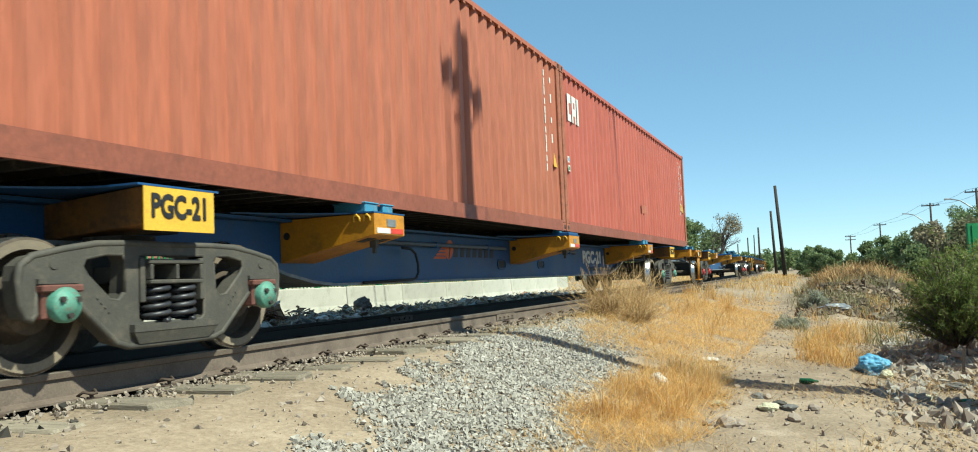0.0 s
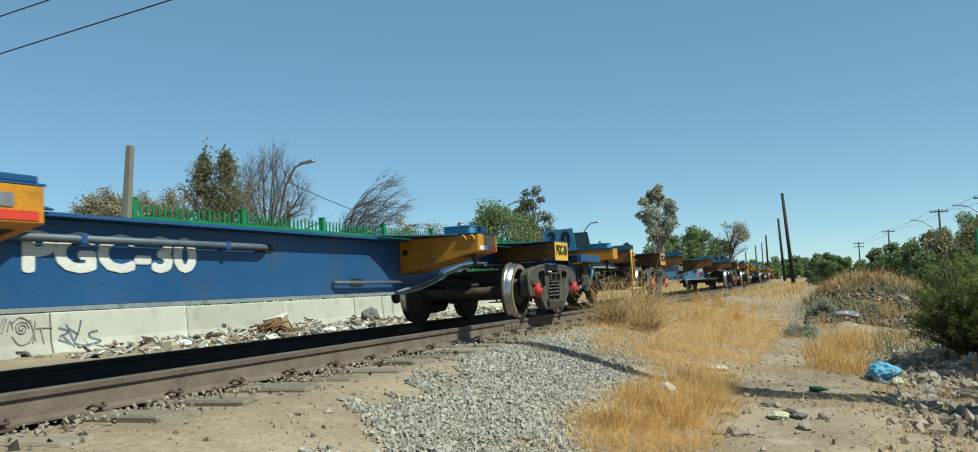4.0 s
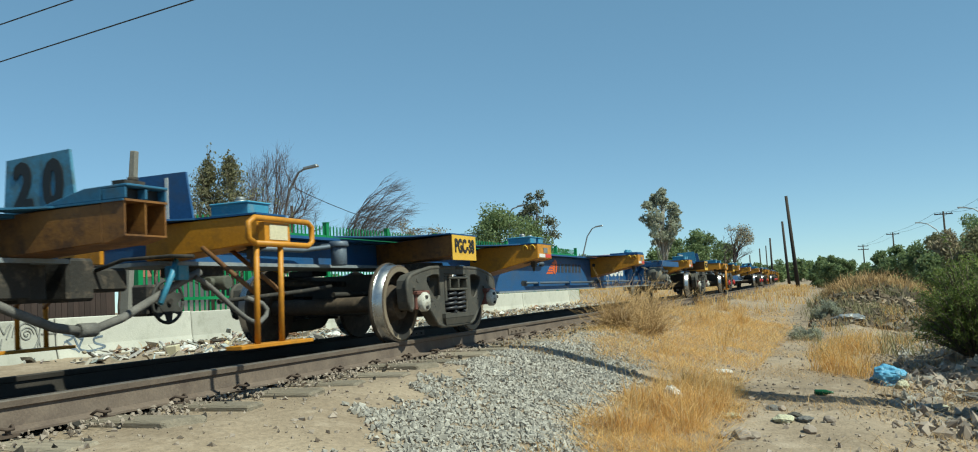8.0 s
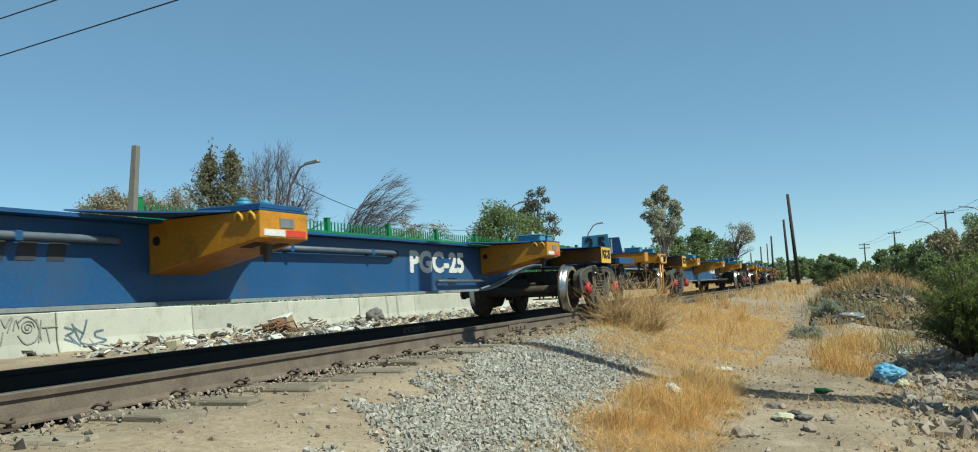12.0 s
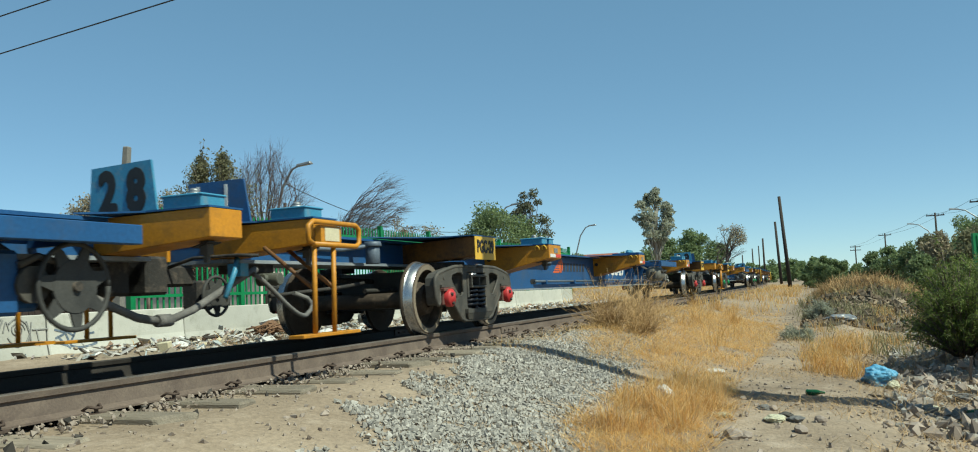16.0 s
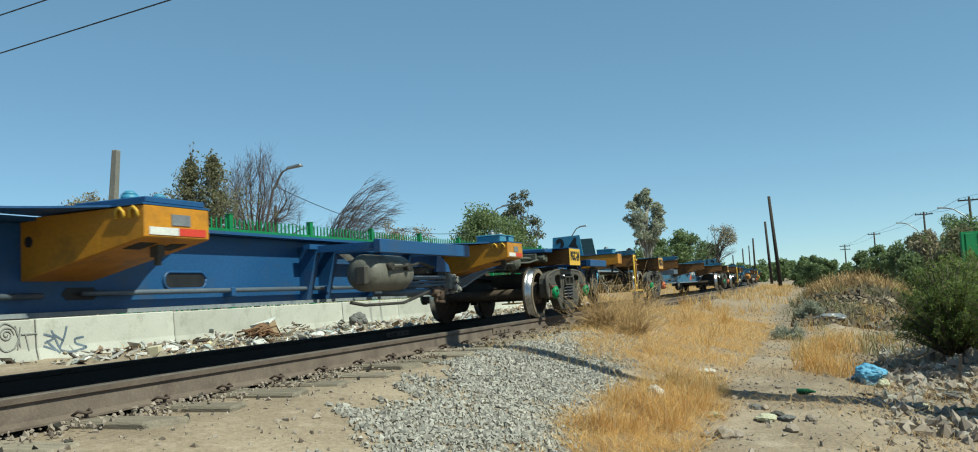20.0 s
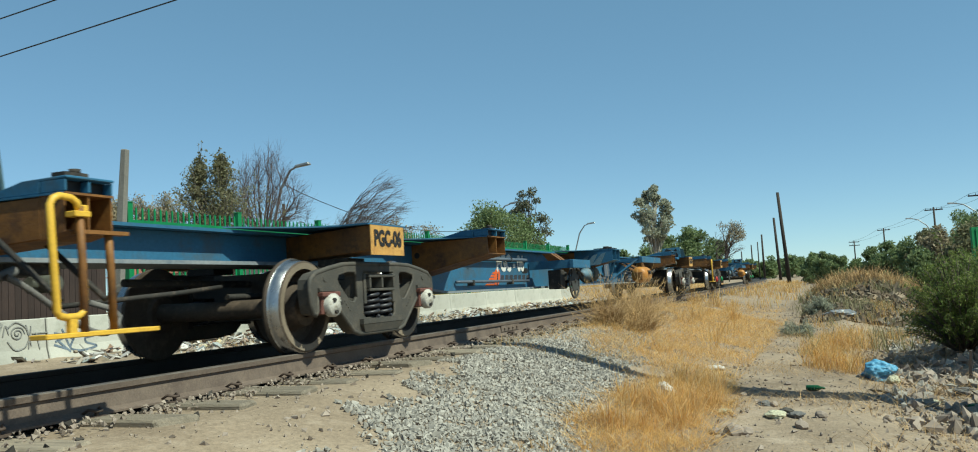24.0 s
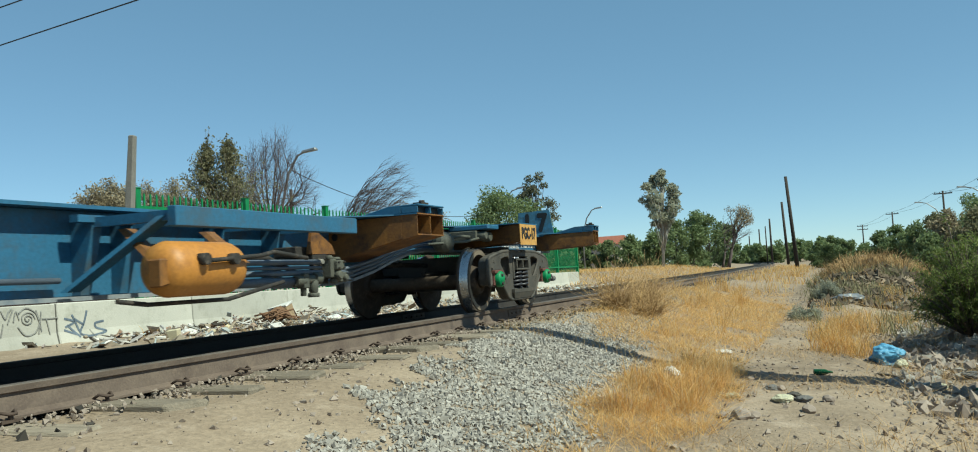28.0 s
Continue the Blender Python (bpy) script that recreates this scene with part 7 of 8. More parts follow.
def fan_tree(label, x, y, z, height, width, sweep, stems=22, side_=24, twigs=6, fork=0.27, droop=0.0, thick=0.030):
    """A leafless tree: stems that fan out from a short trunk, with many fine arching twigs."""
    t = empty("tree", label, "tree", at=(x, y, z), group="trees along the line")
    across = Vector((0.93, 0.37, 0))
    kit, fine = Kit(), Kit()
    kit.tube([(0, 0, 0), (0.02, 0, height * fork)], 0.10, 6, 0.08)

    def bow(p, d, length, r, bias, n=5):
        pts, q, dd = [p], p, d.normalized()
        for i in range(n):
            dd = (dd + Vector(RNG.normal(0, 0.10, 3)) + across * bias - Vector((0, 0, droop))).normalized()
            q = q + dd * length / n
            pts.append(q)
        fine.tube(pts, r, 3, r * 0.35)
        return pts

    deep = Vector((-0.37, 0.93, 0))
    middle = Vector((0, 0, height * 0.5))
    for k in range(stems):
        a, e = 2.4 * k + RNG.uniform(-0.3, 0.3), ((k + 0.5) / stems) ** 0.5
        side_way = across * math.cos(a) * e + deep * math.sin(a) * e * 0.8
        low = height * fork * RNG.uniform(0.78, 1.2)
        high = height * (0.46 + 0.42 * (1 - e * e) ** 0.5) * RNG.uniform(0.90, 1.02)
        stem = []
        for i in range(9):
            q = i / 8
            bulge = 0.98 * math.sin(2.3 * q ** 1.25)
            stem.append(side_way * width * height * bulge + across * sweep * height * q ** 2.4 + Vector((0, 0, low + (high - low) * q)) + Vector(RNG.normal(0, 0.03, 3)) * min(i, 1))
        kit.tube(stem, thick, 4, 0.006)
        for i in range(side_):
            j = int(RNG.integers(2, 9))
            start_ = stem[j].lerp(stem[j - 1], RNG.uniform(0, 1))
            dd = (stem[j] - stem[j - 1]).normalized() * 0.8 + (start_ - middle).normalized() * 0.35
            b = bow(start_, dd + Vector(RNG.normal(0, 0.26, 3)), height * RNG.uniform(0.07, 0.13), 0.0065, sweep * 0.7)
            for m in range(twigs):
                q = b[int(RNG.integers(1, 6))]
                bow(q, (b[-1] - b[0]).normalized() * 0.8 + (q - middle).normalized() * 0.3 + Vector(RNG.normal(0, 0.45, 3)), height * RNG.uniform(0.04, 0.08), 0.0036, sweep * 0.9, 4)
    part("trunk", kit, M_BAREBARK, t, "bare branching limbs")
    part("twig_crown", fine, M_BAREBARK, t, "fine leafless twigs")
    return t


# across the road behind the fence
column_tree("tall sparse olive tree with thin upper shoots", -11.85, 20.0, 0.3, 4.45, 1.05, M_LEAF_OLIVE)
column_tree("second olive tree grown into the first", -11.22, 20.2, 0.3, 4.45, 1.25, M_LEAF_OLIVE)
fan_tree("bare leafless tree with fine upright branches", -11.9, 23.0, 0.3, 5.55, 0.245, 0.01, 22, 26, 6, fork=0.36, droop=0.02, thick=0.045)
fan_tree("bare wind-bent tree with branches swept to one side", -11.9, 28.0, 0.3, 5.3, 0.20, 0.27, fork=0.28, droop=0.03)
tree("small pale dry roadside tree", -10.75, 31.0, 0.3, 3.3, 0.9, M_LEAF_PALE, 8, 0.05, 0.22, 4, 3, first=0.25)
tree("pale brown tree behind the fence", -21.3, 26.0, 0.3, 4.7, 0.8, M_LEAF_PALE, 14, 0.06, 0.34, 5, 3)
tree("pale brown tree behind the fence", -20.4, 27.0, 0.3, 4.8, 0.45, M_LEAF_PALE, 8, 0.05, 0.25, 5, 3, up=1.4)
leafy_tree("dense rounded light green tree", -11.45, 42.0, 0.3, 4.65, 2.1, M_LEAF_LIGHT, 76, 230, 0.08, 0.0, (0.26, 0.42))
leafy_tree("dense rounded green tree", -10.35, 43.5, 0.3, 4.1, 1.4, M_LEAF, 36, 200, 0.08, 0.0, (0.26, 0.42))
leafy_tree("taller dark sparse tree rising behind", -10.4, 45.0, 0.3, 5.75, 1.35, M_LEAF_DULL, 40, 110, 0.08, 0.35, (0.16, 0.34), M_BAREBARK)
leafy_tree("tall eucalyptus with a pale lower trunk", -6.9, 62.0, 0.2, 7.5, 1.75, M_LEAF_GREY, 46, 150, 0.12, 0.42, (0.16, 0.32), M_STEELBARK, 0.6)
for x, y, h in ((-8.9, 70, 3.4), (-7.6, 72, 4.2), (-6.6, 74, 4.9), (-5.5, 76, 4.7), (-10.2, 66, 2.8), (-4.7, 80, 4.0), (-12.5, 68, 2.7), (-15, 70, 3.2), (-11.2, 75, 2.7)):
    leafy_tree("round green tree by the line", x, y, 0.1, h * 1.0, h * 0.42, M_LEAF if y % 4 else M_LEAF_LIGHT, 26, 170, 0.13, 0.0, (0.26, 0.46))
tree("bare grey tree in the distance", -4.0, 76.0, 0.0, 5.2, 0.55, M_LEAF_PALE, 6, 0.08, 0.3, 4, 3, wind=(0.15, 0), first=0.2, bark=M_BAREBARK, up=1.0)
tree("bare grey tree in the distance", -4.7, 78.0, 0.0, 4.6, 0.6, None, levels=5, wind=(0.15, 0), first=0.2, bark=M_BAREBARK, up=1.0)
# open side
for x, y, h, lf in ((3.6, 64, 1.7, M_LEAF), (4.4, 60, 1.9, M_LEAF), (5.2, 58, 1.7, M_LEAF), (6.0, 52, 1.6, M_LEAF), (6.9, 48, 1.8, M_LEAF), (7.6, 47, 1.9, M_LEAF), (8.3, 45, 2.1, M_LEAF), (9.0, 44, 2.2, M_LEAF_OLIVE), (8.9, 37, 2.1, M_LEAF_PALE), (9.7, 36, 2.3, M_LEAF_OLIVE), (7.9, 36, 1.7, M_LEAF), (10.4, 40, 2.7, M_LEAF), (3.4, 90, 2.2, M_LEAF), (12.5, 60, 3.0, M_LEAF), (14, 48, 2.8, M_LEAF), (11.5, 33, 2.2, M_LEAF)):
    leafy_tree("leafy green roadside tree", x, y, float(land(x, y)) - 0.1, h * RNG.uniform(0.95, 1.2), h * 0.52, lf if lf is not M_LEAF or int(y) % 3 else M_LEAF_LIGHT, 30, 190, 0.075, 0.0, (0.22, 0.42))
for k in range(26):
    x, y = -26 + 1.3 * k + RNG.uniform(-1, 1), 190 + RNG.uniform(-18, 25)
    leafy_tree("distant round green tree", x, y, -0.2, RNG.uniform(2.6, 4.4), 2.2, M_LEAF, 14, 90, 0.32, 0.0, (0.3, 0.5))
for k in range(16):
    x, y = 14 + 4.5 * k + RNG.uniform(-1, 1), 75 + RNG.uniform(-10, 30)
    leafy_tree("distant round green tree", x, y, 0.2, RNG.uniform(2.2, 3.2), 2.2, M_LEAF if k % 3 else M_LEAF_LIGHT, 16, 120, 0.20, 0.0, (0.26, 0.46))
for k in range(18):
    x, y = -16 - 4.5 * k + RNG.uniform(-1, 1), 75 + RNG.uniform(-20, 30)
    leafy_tree("distant round green tree", x, y, 0.2, RNG.uniform(2.6, 3.6), 2.3, M_LEAF, 16, 110, 0.24, 0.0, (0.28, 0.48))


cx_ = RNG.uniform(-140, 170, 900)
cy_ = RNG.uniform(215, 260, 900)
v, f = leaf_cloud(np.stack([cx_, cy_, RNG.uniform(0, 1, 900) ** 1.5 * (1.3 + 0.6 * np.sin(cx_ * 0.13) + 0.4 * np.sin(cx_ * 0.41))], 1), np.full(900, 1.0), 34, 0.35)
thing("far_woods", raw_mesh("far_woods", v, f), M_LEAF, "belt of distant green trees at the horizon", "woods", kind="stuff")


def bush(label, x, y, height, radius, n, leaf, seed_up=0.9):
    """A feathery bush: many arching shoots, each set with small leaves."""
    t = empty("bush", label, "bush", at=(x, y, float(land(x, y))))
    kit, cents, rad = Kit(), [], []
    for _ in range(n):
        a = RNG.uniform(0, 6.283)
        e = RNG.uniform(0.15, 1.0) ** 0.7
        out = Vector((math.cos(a), math.sin(a), 0)) * radius * e
        h = height * RNG.uniform(0.35, 1.08) * (1 - 0.45 * e * e) * (1.22 if RNG.uniform() < 0.15 else 0.95)
        p = [Vector((0, 0, 0)) + out * 0.1, out * 0.45 + Vector((0, 0, h * 0.5)), out * 0.85 + Vector((0, 0, h * 0.9)), out * 1.05 + Vector((0, 0, h))]
        kit.tube(p, 0.012, 3, 0.003)
        for q in np.linspace(0.3, 1.0, 9):
            i = min(int(q * 3), 2)
            f = q * 3 - i
            cents.append(p[i] * (1 - f) + p[i + 1] * f)
            rad.append(0.055)
    part("woody_base", kit, M_BARK, t)
    v, f = leaf_cloud(cents, rad, 9, 0.030, 1.3, 0.16)
    part("leaves", raw_mesh("leaves", v, f), leaf, t)
    return t


bush("feathery dark green bush on the rubble bank", 6.22, 11.2, 1.18, 0.60, 300, M_LEAF_BUSH)
bush("feathery green bush behind the first", 6.85, 12.2, 1.2, 0.75, 260, M_LEAF_BUSH)
bush("low green bush on the bank", 6.75, 10.3, 0.85, 0.55, 160, M_LEAF_BUSH)
bush("olive bush farther along the bank", 7.3, 15.5, 1.2, 0.7, 90, M_LEAF_OLIVE)
bush("small grey bush beside the path", 4.55, 20.5, 0.45, 0.35, 60, M_LEAF_GREY)
bush("small grey bush beside the path", 4.25, 15.8, 0.28, 0.28, 40, M_LEAF_GREY)


# ---- poles, lamps and wires ----
def pole(label, x, y, z, h, r=0.13, lean=0.0, arms=0):
    p = empty("telegraph_pole", label, "pole", at=pose(x, y, z, 0, lean, 0), group="poles along the line")
    part("shaft", Kit().cyl((0, 0, 0), (0, 0, h), r, r * 0.72, 10), M_POLE, p)
    for k in range(arms):
        part("cross_arm", Kit().box(-0.9, 0.9, -0.05, 0.05, h - 0.35 - 0.6 * k, h - 0.23 - 0.6 * k), M_POLE, p)
        for i in (-0.8, -0.3, 0.3, 0.8):
            part("insulator", Kit().cyl((i, 0, h - 0.23 - 0.6 * k), (i, 0, h - 0.08 - 0.6 * k), 0.035, 0.02, 8), M_WIRE, p)
    return p


LINE = ((1.95, 66, 6.4, 0.15, -3.0), (-0.45, 100, 6.7, 0.17, -2.0), (-5.6, 150, 7.2, 0.19, 0.0), (-13.1, 220, 8.0, 0.2, 0.0), (-4.7, 128, 5.2, 0.10, 0.0), (-22, 290, 8.5, 0.25, 0.0), (1.1, 82, 3.2, 0.05, 0.0))
for x, y, h, r, lean in LINE:
    pole("bare dark wooden telegraph pole leaning slightly", x, y, -0.2, h + 0.2, r, lean)
pole("dark roadside pole with a cross arm", 15.6, 105, 0, 6.8, 0.13, 0, 1)
pole("dark roadside pole with a cross arm", 12.6, 145, 0, 6.6, 0.14, 0, 1)
pole("dark roadside pole with cross arms", 8.9, 170, 0, 5.8, 0.14, 0, 2)
pole("dark roadside pole with a cross arm", 17.2, 85, 0, 6.6, 0.13, 0, 1)
pole("short dark post behind the bare tree", -12.9, 25.6, 0.3, 3.6, 0.08)
# the pole whose shadow falls across the path and the train
pole("power pole with a cross arm beside the path", 6.8, 7.92, -1.0, 11.0, 0.23, 0.0, 0)
top = empty("pole_head", "timber cross arm with wires on the power pole", "pole", at=pose(6.8, 7.92, 9.4, 0, 0, -10))
part("cross_arm", Kit().box(-0.06, 0.06, -0.62, 0.62, 0, 0.12), M_POLE, top)
part("brace", Kit().tube([(0.05, -0.45, 0.0), (0.05, 0, -0.5)], 0.02, 5).tube([(0.05, 0.45, 0.0), (0.05, 0, -0.5)], 0.02, 5), M_POLE, top)
for i in (-0.55, -0.3, 0.3, 0.55):
    part("insulator", Kit().cyl((0, i, 0.12), (0, i, 0.30), 0.06, 0.035, 8).cyl((0, i, -0.2), (0, i, 0.0), 0.05, 0.05, 8), M_WIRE, top)


def wire(label, a, b, sag, r):
    a, b = Vector(a), Vector(b)
    pts = [a.lerp(b, i / 16) - Vector((0, 0, 4 * sag * (i / 16) * (1 - i / 16))) for i in range(17)]
    return thing("wire", Kit().tube(pts, r, 5), M_WIRE, label, "wire", group="overhead wires")


wire("black power cable across the line", (20, 14.0, 9.08), (-40, 21.2, 7.88), 0.0, 0.02)
wire("black power cable across the line", (20, 13.5, 9.63), (-40, 20.7, 8.93), 0.0, 0.02)
pole("tall power pole beyond the road", -40, 21.0, 0, 8.8, 0.14)
pole("tall power pole beyond the path", 20, 13.8, -0.5, 10.2, 0.14)
wire("drop wire from the power pole", (6.8, 7.5, 9.7), (30, 3.0, 9.3), 0.5, 0.012)
wire("drop wire from the power pole", (6.8, 8.35, 9.7), (30, 5.0, 9.3), 0.5, 0.012)
wire("thin cable behind the fence", (-30, 22, 4.5), (-12.9, 25.6, 3.6), 0.2, 0.013)
wire("thin cable behind the fence", (-12.9, 25.6, 4.6), (-12, 44, 4.0), 0.9, 0.014)
for x0, y0, h0, x1, y1, h1 in ((17.2, 85, 6.5, 15.6, 105, 6.7), (15.6, 105, 6.7, 12.6, 145, 6.5), (12.6, 145, 6.5, 8.9, 170, 5.7), (22.0, 40, 6.5, 17.2, 85, 6.5)):
    for o in (-0.8, 0.8):
        wire("thin black roadside wire", (x0 + o, y0, h0), (x1 + o, y1, h1), 0.35, 0.014)


def lamp(label, x, y, z, h, reach, turn):
    t = empty("street_lamp", label, "street lamp", at=pose(x, y, z, 0, 0, turn), group="street lamps")
    part("mast", Kit().tube([(0, 0, 0), (0, 0, h * 0.6), (reach * 0.35, 0, h * 0.86), (reach * 0.75, 0, h * 0.98), (reach, 0, h)], 0.055, 8, 0.035), M_STEEL, t)
    part("lamp_head", Kit().hexa([(reach - 0.05, -0.09, h - 0.03), (reach + 0.55, -0.10, h + 0.02), (reach + 0.55, 0.10, h + 0.02), (reach - 0.05, 0.09, h - 0.03)], [(reach - 0.05, -0.06, h + 0.06), (reach + 0.5, -0.07, h + 0.12), (reach + 0.5, 0.07, h + 0.12), (reach - 0.05, 0.06, h + 0.06)]), M_STEEL, t, "grey lamp housing", 0.02)
    return t


lamp("curved steel street lamp behind the trees", -12.9, 25.0, 0.3, 4.75, 1.0, 0)
lamp("curved steel street lamp by the road", -12.1, 60.0, 0.3, 4.5, 1.0, 0)
lamp("curved steel street lamp behind the green tree", -13.2, 46.0, 0.3, 5.0, 1.4, 0)
lamp("curved steel street lamp by the road", -12.6, 85.0, 0.3, 4.5, 1.0, 0)
lamp("street lamp above the roadside trees", 13.5, 85.0, 0.0, 4.7, 1.7, 180)
lamp("street lamp above the roadside trees", 14.6, 65.0, 0.0, 4.5, 1.7, 180)


# ---- litter ----
def crumple(name, at_, size, mat, label, category, seed, flat=0.6, up=0.0):
    bm = bmesh.new()
    bmesh.ops.create_icosphere(bm, subdivisions=4, radius=1)
    o = Vector((seed * 3.1, seed * 1.7, seed))
    for v in bm.verts:
        r = 1 + 0.35 * noise.noise(v.co * 1.4 + o) + 0.16 * noise.noise(v.co * 4 + o) + 0.07 * abs(noise.noise(v.co * 9 + o))
        v.co *= r
        v.co.z *= flat
    me = bpy.data.meshes.new(name)
    bm.to_mesh(me)
    bm.free()
    x, y = at_
    return thing(name, me, mat, label, category, pose(x, y, float(land(x, y)) + size * flat * 0.72 + up, 0, 0, seed * 40) @ Matrix.Diagonal((size, size, size, 1)))


crumple("plastic_bag", (5.23, 9.55), 0.15, M_BAGBLUE, "crumpled bright blue plastic bag on the ground", "plastic bag", 2, 0.72)
crumple("plastic_bag", (5.36, 9.35), 0.06, M_BAGPALE, "small pale yellow plastic bag", "plastic bag", 5, 0.8)
crumple("plastic_bag", (4.98, 19.8), 0.30, M_STEEL, "grey plastic sheet crumpled on the rubble", "plastic bag", 8, 0.35)
crumple("paper", (3.47, 7.5), 0.065, M_WHITE, "scrap of pale paper caught in the grass", "litter", 11, 0.9, 0.05)
crumple("paper", (3.58, 10.0), 0.11, M_WHITE, "white scrap lying by the path", "litter", 12, 0.22)
for k, (x, y, s) in enumerate(((4.02, 7.05, 0.055), (4.28, 7.55, 0.06), (4.47, 7.2, 0.05), (4.40, 6.95, 0.075), (4.55, 7.0, 0.06), (3.75, 9.6, 0.06), (5.6, 8.4, 0.06), (5.9, 8.9, 0.09), (4.0, 7.4, 0.05))):
    crumple("rag", (x, y), s, (M_BAGPALE, M_HOSE, M_CAST)[k % 3], "dirty crumpled rag on the dust", "litter", 20 + k, 0.4)
bottle = Kit().lathe([(0, 0.0), (0.0, 0.032), (0.01, 0.036), (0.14, 0.036), (0.18, 0.018), (0.23, 0.014), (0.235, 0.0)], 16)
thing("bottle", bottle, M_BOTTLE, "green glass bottle lying on the dust", "bottle", pose(4.58, 8.56, float(land(4.6, 8.56)) + 0.024, 0, 0, -12) @ Matrix.Diagonal((0.72, 0.72, 0.72, 1)))
thing("bottle", bottle.mesh("bottle"), M_BOTTLE, "green glass bottle among the rubble", "bottle", pose(5.85, 8.2, float(land(5.9, 8.2)) + 0.03, 0, 0, 40) @ Matrix.Diagonal((0.7, 0.7, 0.7, 1)))
thing("rusty_stake", Kit().box(-0.012, 0.012, -0.012, 0.012, -0.1, 0.28), M_RAIL, "short rusty iron stake in the rubble", "stake", pose(6.05, 9.6, float(land(6.05, 9.6)), 4, 5, 0))
thing("stick", Kit().tube([(0, 0, 0), (0.3, 0.05, 0.01), (0.62, -0.02, 0.0)], 0.013, 6), M_BARK, "thin dark stick lying on the path", "stick", pose(5.02, 9.0, float(land(5.2, 8.9)) + 0.015, 0, 0, -55))

# rubbish along the wall
n = 5200
lx, ly = scatter(n, -4.3, -1.55, 7.2, 30, lambda x, y: RNG.uniform(0, 1, x.shape) < np.interp(y, [7.2, 8.5, 10, 14, 17, 30], [0.05, 0.5, 1, 0.9, 0.45, 0.3]))
c = on_land(lx, ly, 0.02)
c[:, 2] += np.maximum(0.05 + 0.07 * lumps(lx, ly, 2.2, 1.5), 0) * RNG.uniform(0, 1.3, len(lx)) * np.interp(ly, [8, 9.5, 14, 16], [0, 1, 1, 0.5])
m_ = len(c)
yaw, tip, lift = RNG.uniform(0, 6.283, m_), RNG.normal(0, 0.4, m_), RNG.normal(0, 0.4, m_)
ax = np.stack([np.cos(yaw), np.sin(yaw), tip], 1)
ay = np.stack([-np.sin(yaw), np.cos(yaw), lift], 1)
az = np.cross(ax, ay)
q = np.stack([ax / np.linalg.norm(ax, axis=1)[:, None], ay / np.linalg.norm(ay, axis=1)[:, None], az / np.linalg.norm(az, axis=1)[:, None]], 2)
dim = np.stack([0.010 + 0.105 * RNG.uniform(0, 1, m_) ** 2.2, 0.008 + 0.085 * RNG.uniform(0, 1, m_) ** 2.2, RNG.uniform(0.002, 0.018, m_)], 1)
corner = np.array([(-1, -1, -1), (1, -1, -1), (1, 1, -1), (-1, 1, -1), (-1, -1, 1), (1, -1, 1), (1, 1, 1), (-1, 1, 1)], float)
bend_ = corner[None] * dim[:, None] * RNG.uniform(0.6, 1.2, (m_, 8, 1))
v = np.einsum("nij,nkj->nki", q, bend_) + c[:, None]
f = (np.array([(3, 2, 1, 0), (4, 5, 6, 7), (0, 1, 5, 4), (1, 2, 6, 5), (2, 3, 7, 6), (3, 0, 4, 7)])[None] + 8 * np.arange(m_)[:, None, None]).reshape(-1, 4)
thing("rubbish", raw_mesh("rubbish", v.reshape(-1, 3), f), M_RAG, "scattered paper, plastic and wood scraps below the wall", "rubbish", kind="stuff")
heap = Kit()
for k in range(26):
    cy, cz = 11.15 + RNG.normal(0, 0.13), RNG.uniform(0.0, 0.12)
    heap.tube([(-3.2 + RNG.normal(0, 0.12), cy - 0.22, -0.06 + cz), (-3.2 + RNG.normal(0, 0.1), cy, cz), (-3.2 + RNG.normal(0, 0.12), cy + 0.22, -0.06 + cz * 0.5)], 0.014, 4)
thing("board_heap", heap, M_BOARDWOOD, "heap of splintered brown wood below the wall", "rubbish heap", kind="stuff")
carton = empty("carton", "torn white and brown carton leaning on the wall", "carton", at=pose(-4.02, 12.45, float(land(-4.0, 12.45)) + 0.02, 8, -12, 20))
part("body", Kit().box(-0.16, 0.16, -0.20, 0.20, 0.0, 0.22), M_CARTON, carton, bevel=0.01)
part("flap", Kit().hexa([(-0.16, -0.20, 0.222), (0.16, -0.20, 0.222), (0.17, 0.20, 0.222), (-0.16, 0.20, 0.222)], [(-0.17, -0.22, 0.27), (0.15, -0.21, 0.25), (0.18, 0.22, 0.26), (-0.15, 0.21, 0.24)]), M_WHITE, carton, "white torn lid")
for k in range(16):
    x, y = RNG.uniform(-3.6, -2.2), RNG.uniform(8.8, 14.5)
    crumple("plastic_bag", (x, y), RNG.uniform(0.05, 0.13), (M_WHITE, M_CREAM, M_WHITE, M_BAGPALE)[k % 4], "torn pale plastic bag on the rubbish below the wall", "plastic bag", 50 + k, 0.5)
crumple("rubbish_sack", (-3.9, 12.15), 0.16, M_BOARDWOOD, "brown sack below the wall", "sack", 33, 0.8)
crumple("rubbish_sack", (-3.8, 15.2), 0.18, M_HOSE, "dark grey sack below the wall", "sack", 35, 0.9)
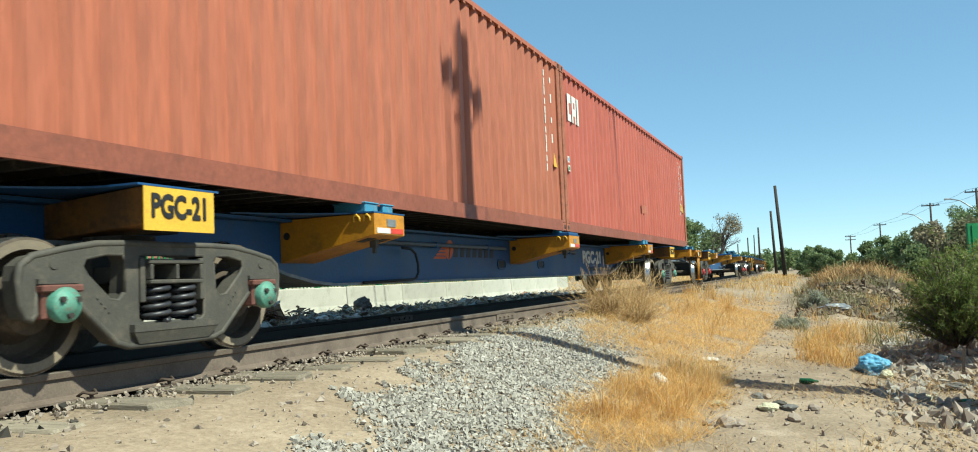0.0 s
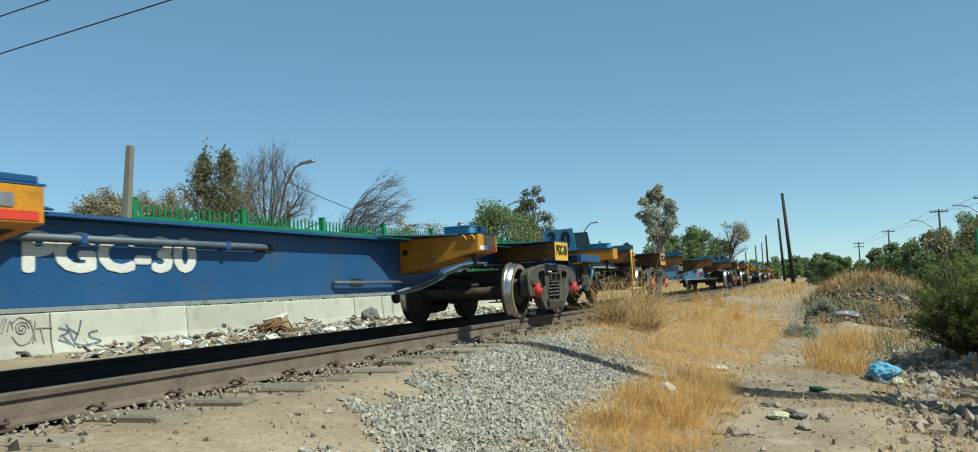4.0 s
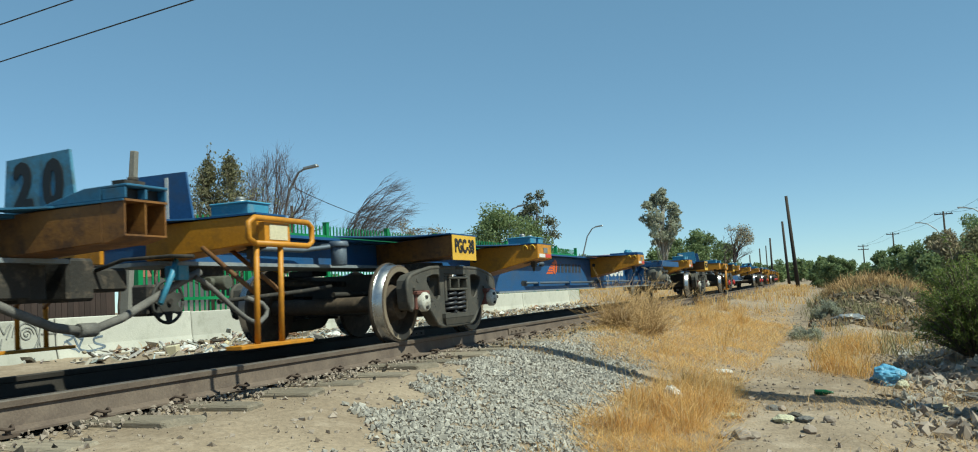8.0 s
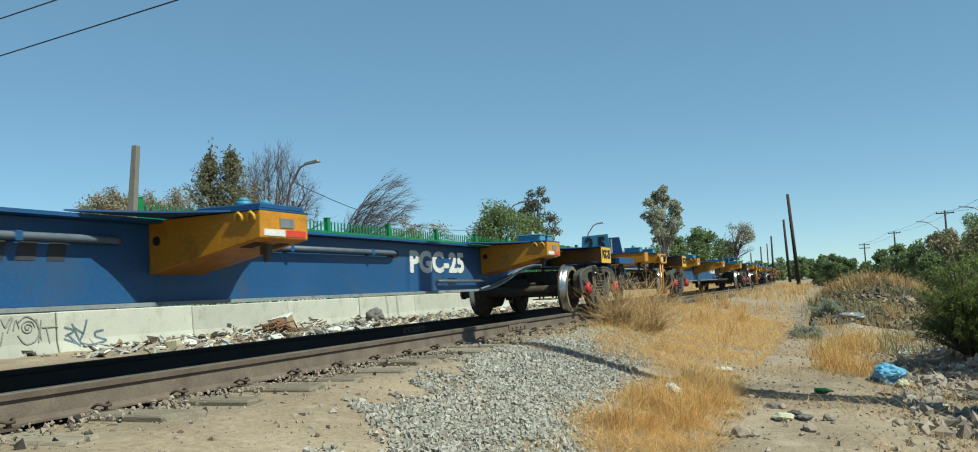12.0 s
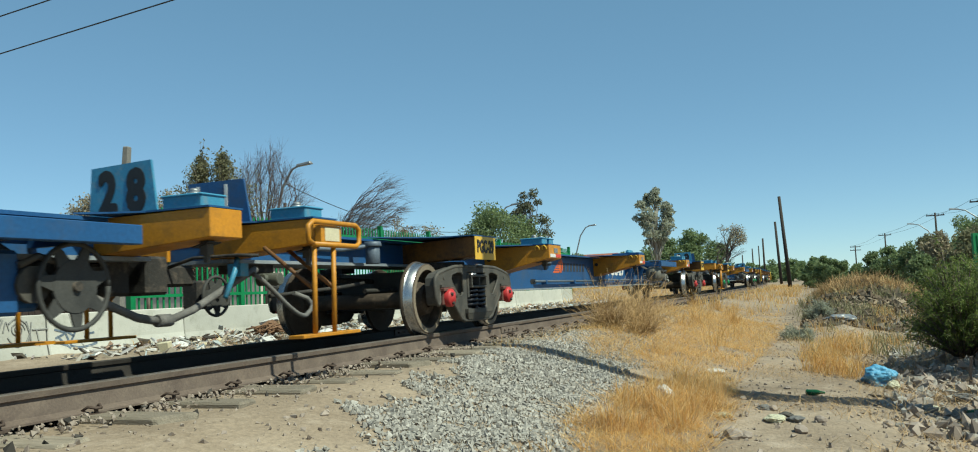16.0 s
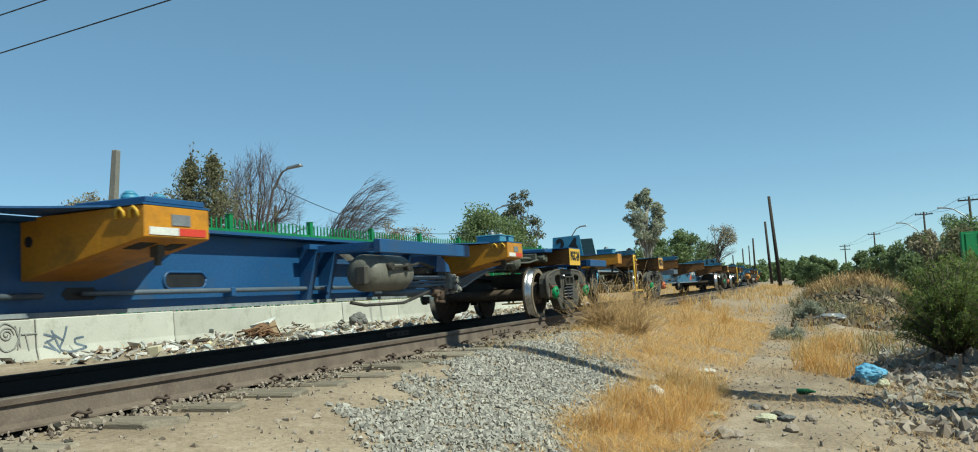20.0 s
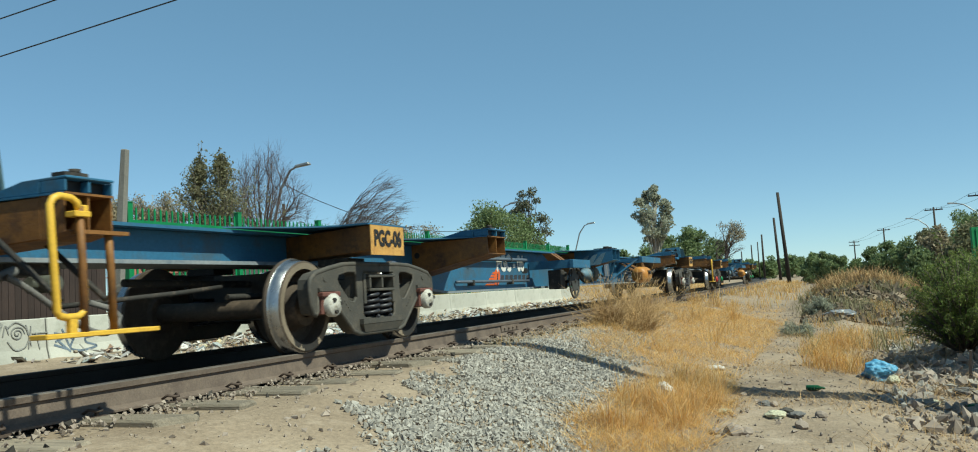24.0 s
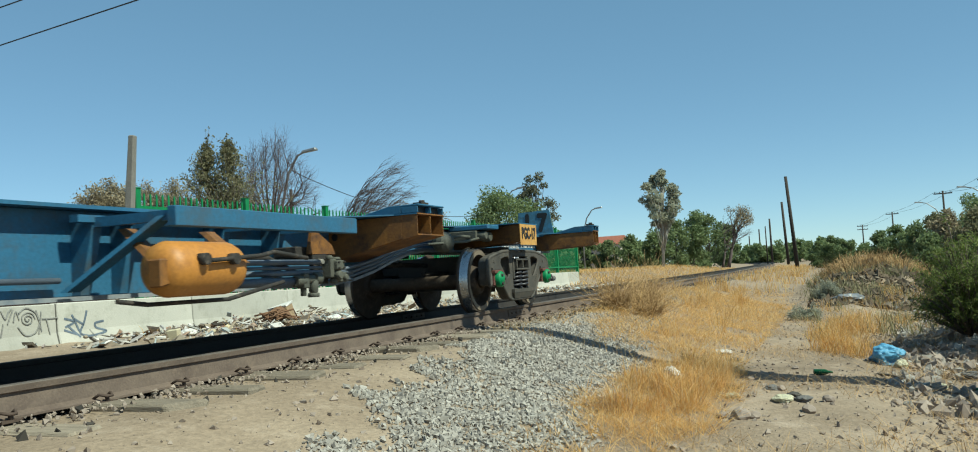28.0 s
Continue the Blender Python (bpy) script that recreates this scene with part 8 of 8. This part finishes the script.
thing("plastic_tub", Kit().hexa([(-0.06, -0.05, 0), (0.06, -0.05, 0), (0.06, 0.05, 0), (-0.06, 0.05, 0)], [(-0.075, -0.065, 0.13), (0.075, -0.065, 0.13), (0.075, 0.065, 0.13), (-0.075, 0.065, 0.13)]), M_CREAM, "cream plastic tub on the litter slope", "tub", pose(-3.0, 8.7, float(land(-3.0, 8.7)), 4, -6, 20), bevel=0.01)

# low houses across the road
for x, y, w, d, h in ((-24, 62, 9, 6, 2.4), (-20, 84, 10, 7, 2.6), (-34, 48, 12, 7, 2.5)):
    house = empty("house", "low plastered house across the road", "house", at=(x, y, 0.2))
    part("wall", Kit().box(-w / 2, w / 2, -d / 2, d / 2, 0, h), M_HOUSE, house)
    part("roof", Kit().prism([(-d / 2 - 0.3, h), (d / 2 + 0.3, h), (0, h + 0.9)], "x", -w / 2 - 0.3, w / 2 + 0.3), M_CORNER, house)
    for k in (-1, 1):
        part("window", Kit().box(k * w / 4 - 0.5, k * w / 4 + 0.5, -d / 2 - 0.03, -d / 2 - 0.005, 0.9, 1.9), M_BLACK, house)


# ---- what moves ----
RUN = [(0, 0.0), (1, 8.39), (2, 17.17), (5, 43.48), (6, 52.47), (7, 61.44), (8, 70.57), (9, 79.41), (10, 88.56), (11, 97.79), (12, 107.05), (15, 134.85), (16, 144.37), (17, 153.90), (18, 163.16), (19, 172.81), (20, 182.48), (21, 192.22), (24, 221.14), (25, 230.89), (26, 240.59), (27, 250.08), (28, 259.85)]


def gone(t):
    """Metres that the train has run since the start: a smooth curve through RUN."""
    k = max(i for i in range(len(RUN) - 1) if RUN[i][0] <= t)
    (t0, g0), (t1, g1) = RUN[k], RUN[k + 1]
    rate = [(RUN[min(i + 1, len(RUN) - 1)][1] - RUN[max(i - 1, 0)][1]) / (RUN[min(i + 1, len(RUN) - 1)][0] - RUN[max(i - 1, 0)][0]) for i in (k, k + 1)]
    d = t1 - t0
    u = (t - t0) / d
    return (1 + 2 * u) * (1 - u) ** 2 * g0 + u * (1 - u) ** 2 * d * rate[0] + u * u * (3 - 2 * u) * g1 + u * u * (u - 1) * d * rate[1]


def ride(y):
    """The pose of a wagon whose leading bogie stands y metres ahead."""
    a, b = (float(bend(y)), y), (float(bend(y + PIVOT - CUT)), y + PIVOT - CUT)
    return pose(a[0], a[1], 0, 0, 0, math.degrees(math.atan2(a[0] - b[0], b[1] - a[1])))


def motions():
    times = [0.5 * k for k in range(57)]
    for number, start, old, tank, caps, label, wagon in TRAIN:
        walk(wagon, [(t, ride(start - gone(t))) for t in times])
        for ob in wagon.children:
            if not ob.name.startswith("wheelset"):
                continue
            y = ob.matrix_basis.translation.y
            rows = [(0.0, 0.0)]
            for k in range(1, 841):
                t = k / 30
                if -6 < start + y - gone(t) < 34 and (k % 2 == 0 or t > 20):
                    rows.append((t, gone(t) / WHEEL_R))
            first_turn = rows[1][1] if len(rows) > 1 else 0.0
            rows[0] = (0.0, first_turn if rows[1][0] > 0.1 else 0.0) if len(rows) > 1 else rows[0]
            if rows[-1][0] < 28.0:
                rows.append((28.0, rows[-1][1]))
            walk(ob, [(t, pose(LINE_X, y, RAIL_TOP + WHEEL_R, math.degrees(a) % 360)) for t, a in rows])
    start = TRAIN[0][1]
    for box, y in ((C1, -3.57), (C2, 8.66)):
        walk(box, [(t, ride(start - gone(t)) @ pose(0, y, 1.136)) for t in times])


motions()
